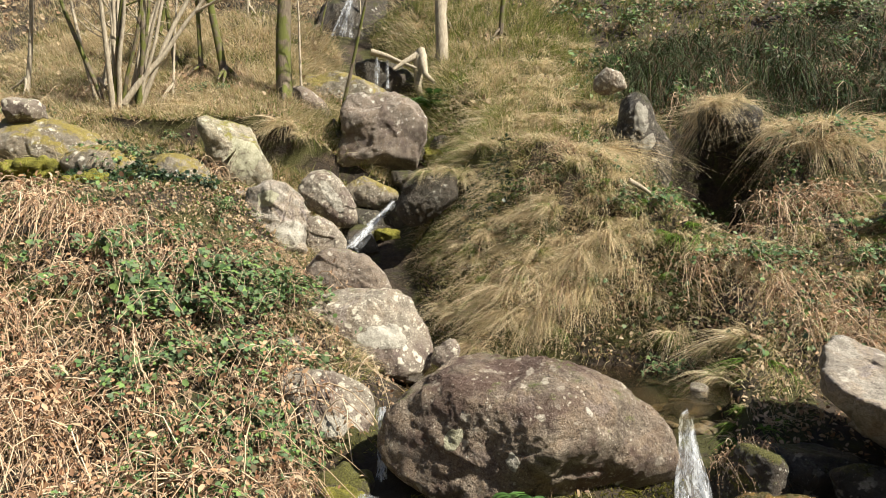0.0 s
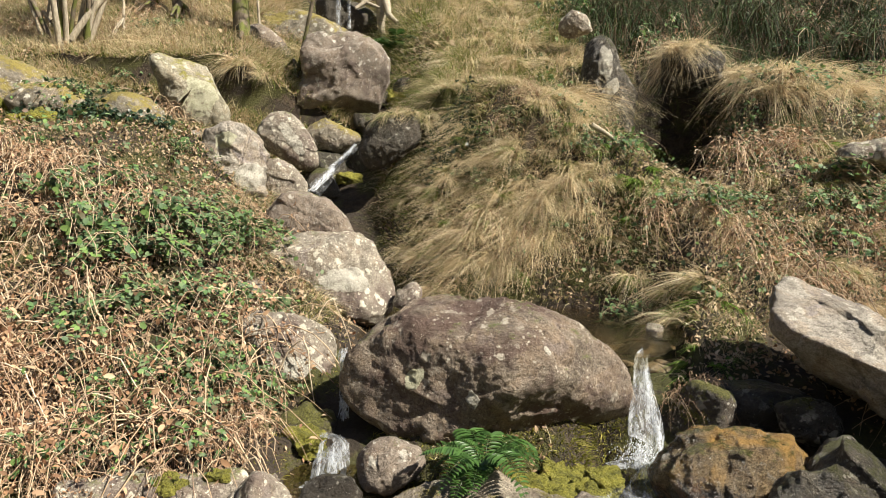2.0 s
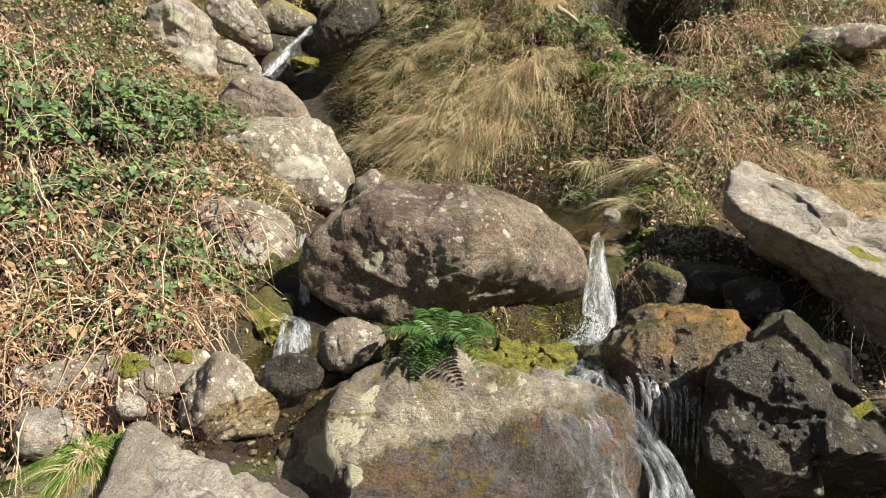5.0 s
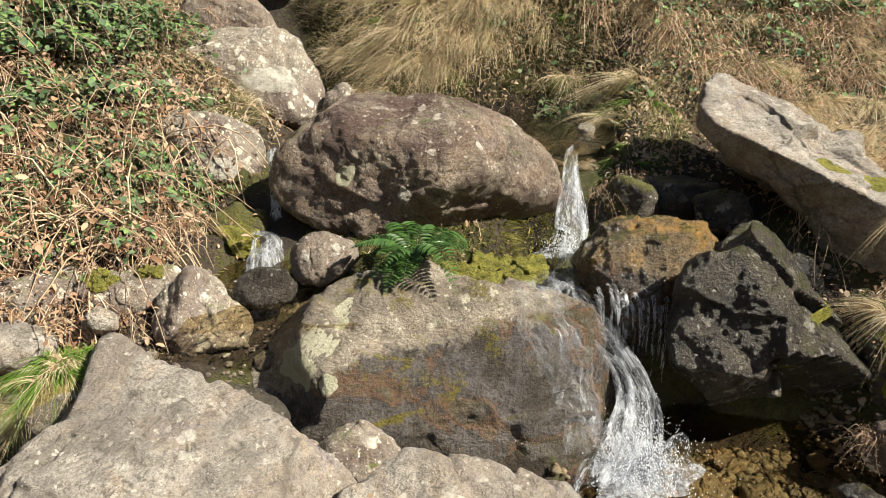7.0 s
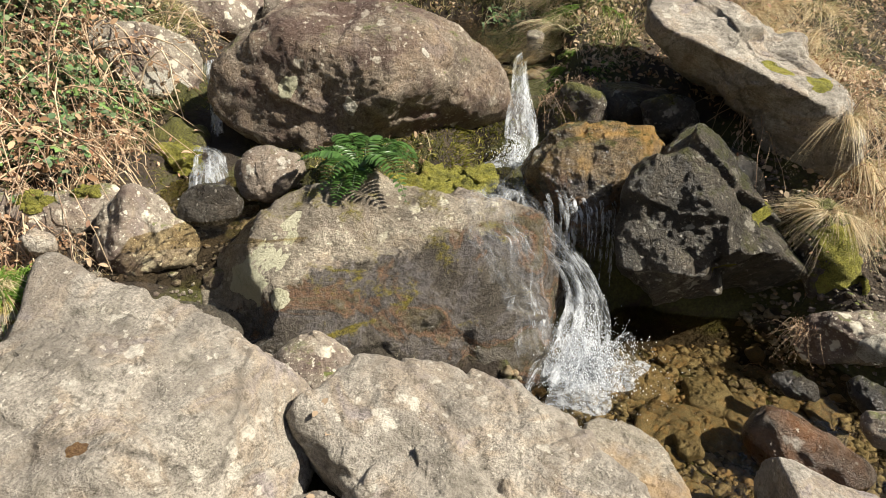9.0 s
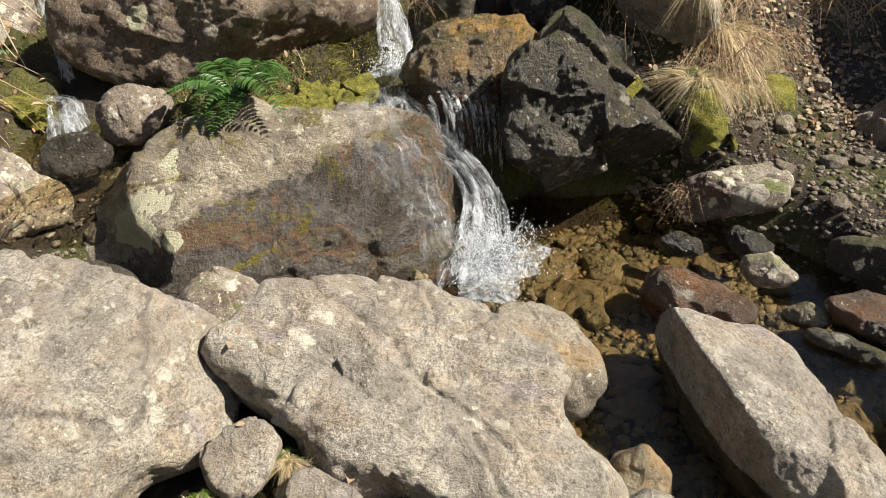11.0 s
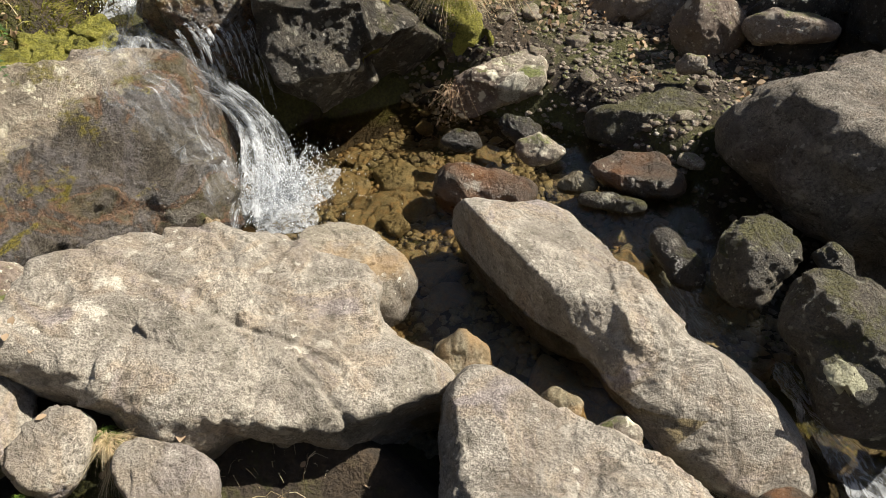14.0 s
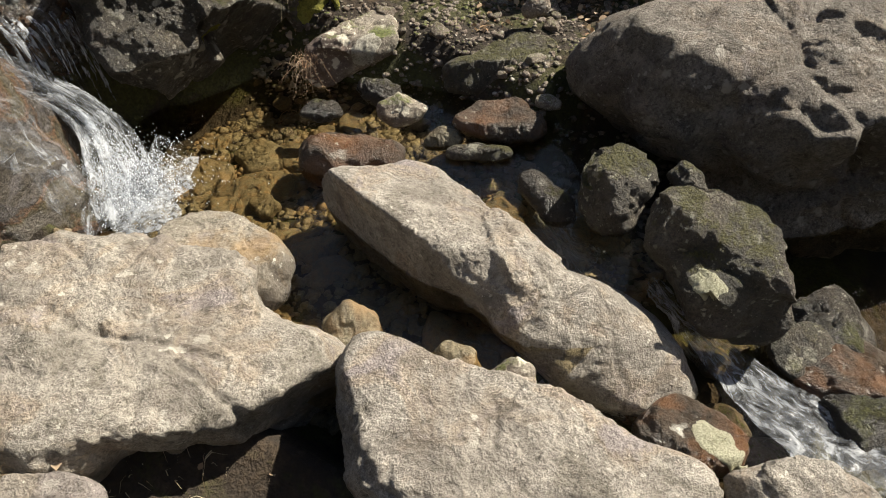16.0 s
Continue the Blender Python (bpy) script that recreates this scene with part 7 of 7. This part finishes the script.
def draped_sheet(name, label, path, widths, mat, tree, lift=0.012, seed=1.0, n=80, m=22):
    """Water clinging to one rock: a ribbon along a path, drawn onto the nearest face."""
    p = smooth_path(path, n)
    w = np.interp(np.linspace(0, 1, n), np.linspace(0, 1, len(widths)), widths)
    t = unit(np.gradient(p, axis=0))
    V = []
    for i in range(n):
        at, nrm = TREES[tree].find_nearest(Vector(p[i]))[:2]
        side = np.cross(t[i], np.array(nrm))
        side /= max(1e-6, np.linalg.norm(side))
        for u in np.linspace(-1, 1, m):
            wob = 0.12 * math.sin(0.19 * i + seed) + 0.08 * math.sin(0.45 * i + 2 * seed)
            at, nrm = TREES[tree].find_nearest(Vector(p[i] + side * w[i] * (u + wob)))[:2]
            V.append(np.array(at + nrm * (lift + 0.012 * (1 - u * u))))
    V = np.array(V)
    V += 0.006 * fbm(V * 22 + seed, 2)[:, None]
    i = np.arange(n * m).reshape(n, m)
    q = np.stack([i[:-1, :-1].ravel(), i[:-1, 1:].ravel(), i[1:, 1:].ravel(), i[1:, :-1].ravel()], 1)
    run = np.concatenate([[0], np.cumsum(np.linalg.norm(np.diff(p, axis=0), axis=1))])
    return tagged(new(name, mesh_from(name, V, q, mat, uv=flow_uv(w, run, m, seed))), label, "water", kind="structure")


waterfall("broken white water sliding over the shelf of the washed boulder", [(1.30, 3.78, 0.47), (1.20, 3.55, 0.46), (1.17, 3.36, 0.47), (1.22, 3.18, 0.42), (1.345, 3.05, 0.30), (1.44, 2.97, 0.19)], [0.15, 0.16, 0.15, 0.12, 0.09, 0.07], 612, 4, STREAKS)
draped_sheet("running_water", "thin streaks of water over the washed boulder", [(1.10, 3.42, 0.50), (1.03, 3.16, 0.48), (1.05, 2.97, 0.35), (1.17, 2.87, 0.14), (1.20, 2.75, -0.15)], [0.10, 0.13, 0.15, 0.14, 0.14], SHEET, WASHED, 0.006, 3.0)


def spray(name, label, centre, reach, up, n, seed, size=0.006):
    r = np.random.default_rng(seed)
    d, f = ball(1)
    a, k = r.uniform(0, 2 * math.pi, n), np.abs(r.normal(size=n)) * 0.5
    c = np.stack([np.cos(a) * k * reach, np.sin(a) * k * reach, up * np.abs(r.normal(size=n)) * np.exp(-k)], 1)
    rad = size * r.uniform(0.3, 1.2, n)
    V = c[:, None] + d[None] * rad[:, None, None] * np.array([1, 1, 1.8])
    F = (np.arange(n) * len(d))[:, None, None] + f
    ob = tagged(new(name, mesh_from(name, V.reshape(-1, 3), F.reshape(-1, 3), DROPS)), label, "water", kind="stuff")
    ob.location = centre
    return ob


def flat_flow(name, label, path, widths, mat, seed):
    """Fast broken water over a level bed."""
    p = smooth_path(path, 60)
    w = np.interp(np.linspace(0, 1, 60), np.linspace(0, 1, len(widths)), widths)
    d = unit(np.gradient(p, axis=0))
    u = np.linspace(-1, 1, 22)
    s = np.stack([-d[:, 1], d[:, 0], 0 * d[:, 0]], 1)
    v = (p[:, None] + s[:, None] * (w[:, None] * u)[..., None]).reshape(-1, 3)
    v[:, 2] += 0.035 * np.abs(fbm(v * np.array([9, 9, 1]) + seed, 3))
    i = np.arange(60 * 22).reshape(60, 22)
    q = np.stack([i[:-1, :-1].ravel(), i[:-1, 1:].ravel(), i[1:, 1:].ravel(), i[1:, :-1].ravel()], 1)
    run = np.concatenate([[0], np.cumsum(np.linalg.norm(np.diff(p, axis=0), axis=1))])
    return tagged(new(name, mesh_from(name, v, q, mat, uv=flow_uv(w, run, 22, seed))), label, "water", kind="structure")


flat_flow("rapid", "white streaked fast water below the boulders", [(2.20, 0.17, -0.585), (2.10, -0.02, -0.60), (2.01, -0.21, -0.605), (1.96, -0.38, -0.61), (1.91, -0.54, -0.61), (1.80, -0.80, -0.61)], [0.06, 0.10, 0.13, 0.16, 0.19, 0.24], RAPID, 3)
waterfall("white water tumbling off the washed boulder into the pool", [(1.41, 3.01, 0.23), (1.455, 2.975, 0.17), (1.496, 2.93, 0.07), (1.495, 2.89, -0.04), (1.44, 2.81, -0.16), (1.36, 2.73, -0.25), (1.29, 2.66, -0.33)], [0.07, 0.075, 0.085, 0.12, 0.17, 0.19, 0.17], 610, 8)
splash = empty_thing("splash", "white splash of water at the foot of the fall", "splash")
sp = np.random.default_rng(640)
for k in range(46):
    a, reach, up = sp.uniform(-2.2, 0.7), sp.uniform(0.05, 0.26), sp.uniform(0.04, 0.18)
    o = np.array([1.44 + sp.normal() * 0.08, 2.76 + sp.normal() * 0.06, -0.33])
    arc = [o + np.array([math.cos(a) * reach * v, math.sin(a) * reach * v, up * (4 * v * (1 - v)) + 0.01]) for v in (0, 0.3, 0.6, 0.85, 1.0)]
    part("strand", sheet_mesh("strand", *ribbon(arc, [0.03, 0.035, 0.03, 0.02, 0.012], 650 + k, 14, 5), STREAKS), splash)
spray("spray", "white droplets splashing up from the pool", (1.46, 2.76, -0.30), 0.36, 0.17, 5000, 1, 0.0024)
spray("spray", "white droplets at the foot of the fall", (1.40, 3.92, 0.48), 0.16, 0.08, 700, 2, 0.0028)


def foam(name, label, x, y, z, rx, ry, seed):
    n, m = 14, 40
    V = [(x, y, z + 0.03)]
    for i in range(1, n + 1):
        for j in range(m):
            a = 2 * math.pi * j / m
            k = i / n * (1 + 0.25 * math.sin(3 * a + seed) + 0.15 * math.sin(7 * a))
            V.append((x + rx * k * math.cos(a), y + ry * k * math.sin(a), z + 0.035 * (1 - i / n)))
    V = np.array(V)
    V[:, 2] += 0.02 * np.abs(fbm(V * 16 + seed, 2)) * (1 - np.arange(len(V)) / len(V))
    tri = np.array([[0, 1 + j, 1 + (j + 1) % m] for j in range(m)])
    quads = [(1 + i * m + j, 1 + (i + 1) * m + j, 1 + (i + 1) * m + (j + 1) % m, 1 + i * m + (j + 1) % m) for i in range(n - 1) for j in range(m)]
    q = np.array(quads)
    tris = np.concatenate([tri, q[:, [0, 1, 2]], q[:, [0, 2, 3]]])
    return tagged(new(name, mesh_from(name, V, tris, FOAM)), label, "foam", kind="structure")


foam("foam", "white foam where the fall meets the pool", 1.44, 2.70, -0.322, 0.30, 0.22, 1)
foam("foam.001", "white foam where the fall meets the pool", 1.44, 2.76, -0.30, 0.20, 0.15, 6)
foam("foam.002", "white foam in the side pool", -0.42, 3.78, 0.428, 0.14, 0.08, 3)
foam("foam.003", "white foam at the foot of the fall", 1.34, 3.86, 0.475, 0.13, 0.1, 4)


# ---- stones of the bed and the gravel bank ----
sr = np.random.default_rng(91)
STONES = {}
for i in range(6):
    for key, mat in (("bed", BED), ("pale", LICHEN), ("brown", BROWN)):
        half = (1.0, sr.uniform(0.65, 0.95), sr.uniform(0.3, 0.4) if key == "bed" else sr.uniform(0.45, 0.7))
        STONES[key, i] = rock_mesh("stone", half, 700 + i, mat, sub=4, facets=7 if key == "bed" else 13, hard=10 if key == "bed" else 30, rough=0.08)


def stone(key, x, y, z, size, label, group):
    ob = new("stone", STONES[key, int(sr.integers(6))])
    ob.matrix_basis = pose(x, y, z, sr.uniform(-15, 15), sr.uniform(-15, 15), sr.uniform(0, 360)) @ Matrix.Scale(size, 4)
    return tagged(ob, label, "stone", group)


for x, y in scatter(sr, 120, 1.0, 2.75, 0.75, 3.0):
    z = float(land(np.array([x]), np.array([y]))[0])
    if z < -0.36:
        stone("bed", x, y, z - 0.005, 0.04 + 0.13 * sr.uniform() ** 2, "smooth ochre stone under clear water", "stones of the stream bed")
for x, y in scatter(sr, 24, 0.6, 2.1, 4.8, 6.3):
    z = float(land(np.array([x]), np.array([y]))[0])
    stone("bed", x, y, z + 0.01, sr.uniform(0.06, 0.14), "ochre stone under the still pool", "stones of the stream bed")
for x, y in scatter(sr, 110, 2.3, 4.3, 0.9, 3.0):
    stone("brown" if sr.uniform() < 0.7 else "pale", x, y, float(land(np.array([x]), np.array([y]))[0]) + 0.01, 0.018 + 0.05 * sr.uniform() ** 2.5, "small stone on the gravel bank", "stones on the gravel bank")
for x, y in scatter(sr, 24, -1.7, -0.2, 2.7, 3.9):
    stone("pale" if sr.uniform() < 0.6 else "brown", x, y, float(land(np.array([x]), np.array([y]))[0]) + 0.01, sr.uniform(0.03, 0.09), "small stone beside the side pool", "stones on the near bank")
for x, y in scatter(sr, 26, 1.8, 2.5, -1.2, 0.3):
    stone("brown", x, y, float(land(np.array([x]), np.array([y]))[0]) + 0.03, sr.uniform(0.05, 0.11), "dark stone under fast water", "stones of the stream bed")
for x, y in [(1.95, 5.2), (2.2, 5.6), (1.7, 6.45), (2.3, 5.2)]:
    stone("brown" if y < 5.1 else "pale", x, y, 1.0, sr.uniform(0.07, 0.14), "stone at the pool's edge", "stones round the pool")
for k, (x, y) in enumerate(scatter(sr, 22, -1.6, 0.3, 8.5, 12.0, lambda x, y: stream_gap(x, y) < 0.15)):
    a = sr.uniform(0.12, 0.3)
    rock("stone", "dark mossy stone in the upper stream", (x, y, float(land(np.array([x]), np.array([y]))[0]) + 0.04), (a, a * 0.8, a * 0.7), (0, 10, sr.uniform(0, 360)), 800 + k, BANK if k % 3 else RIVER, sub=5, facets=12, hard=20)
rock("stone", "small pale yellow stone at the washed boulder", (0.55, 2.62, -0.08), (0.055, 0.05, 0.045), (0, 0, 0), 88, GREY, sub=4)
for x, y in [(0.52, 0.80), (0.62, 0.92), (0.44, 0.95), (0.70, 0.78)]:
    stone("pale", x, y, float(land(np.array([x]), np.array([y]))[0]) + 0.02, sr.uniform(0.05, 0.09), "small pale stone in the crevice of the near bank", "stones on the near bank")
# gravel too fine to count
def gravel(name, label, boxes, size, mat):
    d, f = ball(1)
    x = np.concatenate([sr.uniform(b[0], b[1], b[4]) for b in boxes])
    y = np.concatenate([sr.uniform(b[2], b[3], b[4]) for b in boxes])
    n = len(x)
    c = np.stack([x, y, land(x, y)], 1)
    radius = (size[0] + size[1] * sr.uniform(0, 1, n) ** 2.4)[:, None] * np.array([1, 1, 0.6])
    V = c[:, None] + d[None] * radius[:, None, :] * sr.uniform(0.5, 1.4, (n, len(d), 1))
    F = (np.arange(n) * len(d))[:, None, None] + f
    tagged(new(name, mesh_from(name, V.reshape(-1, 3), F.reshape(-1, 3), mat, False)), label, "gravel", kind="stuff")


gravel("gravel", "grey brown gravel of the bank", [(2.6, 4.8, 0.0, 3.6, 9000), (-1.3, 0.1, 2.4, 3.8, 1500)], (0.004, 0.024), BROWN)
gravel("bed_gravel", "amber pebbles of the stream bed", [(1.0, 2.8, 0.4, 3.1, 6000)], (0.01, 0.035), BED)
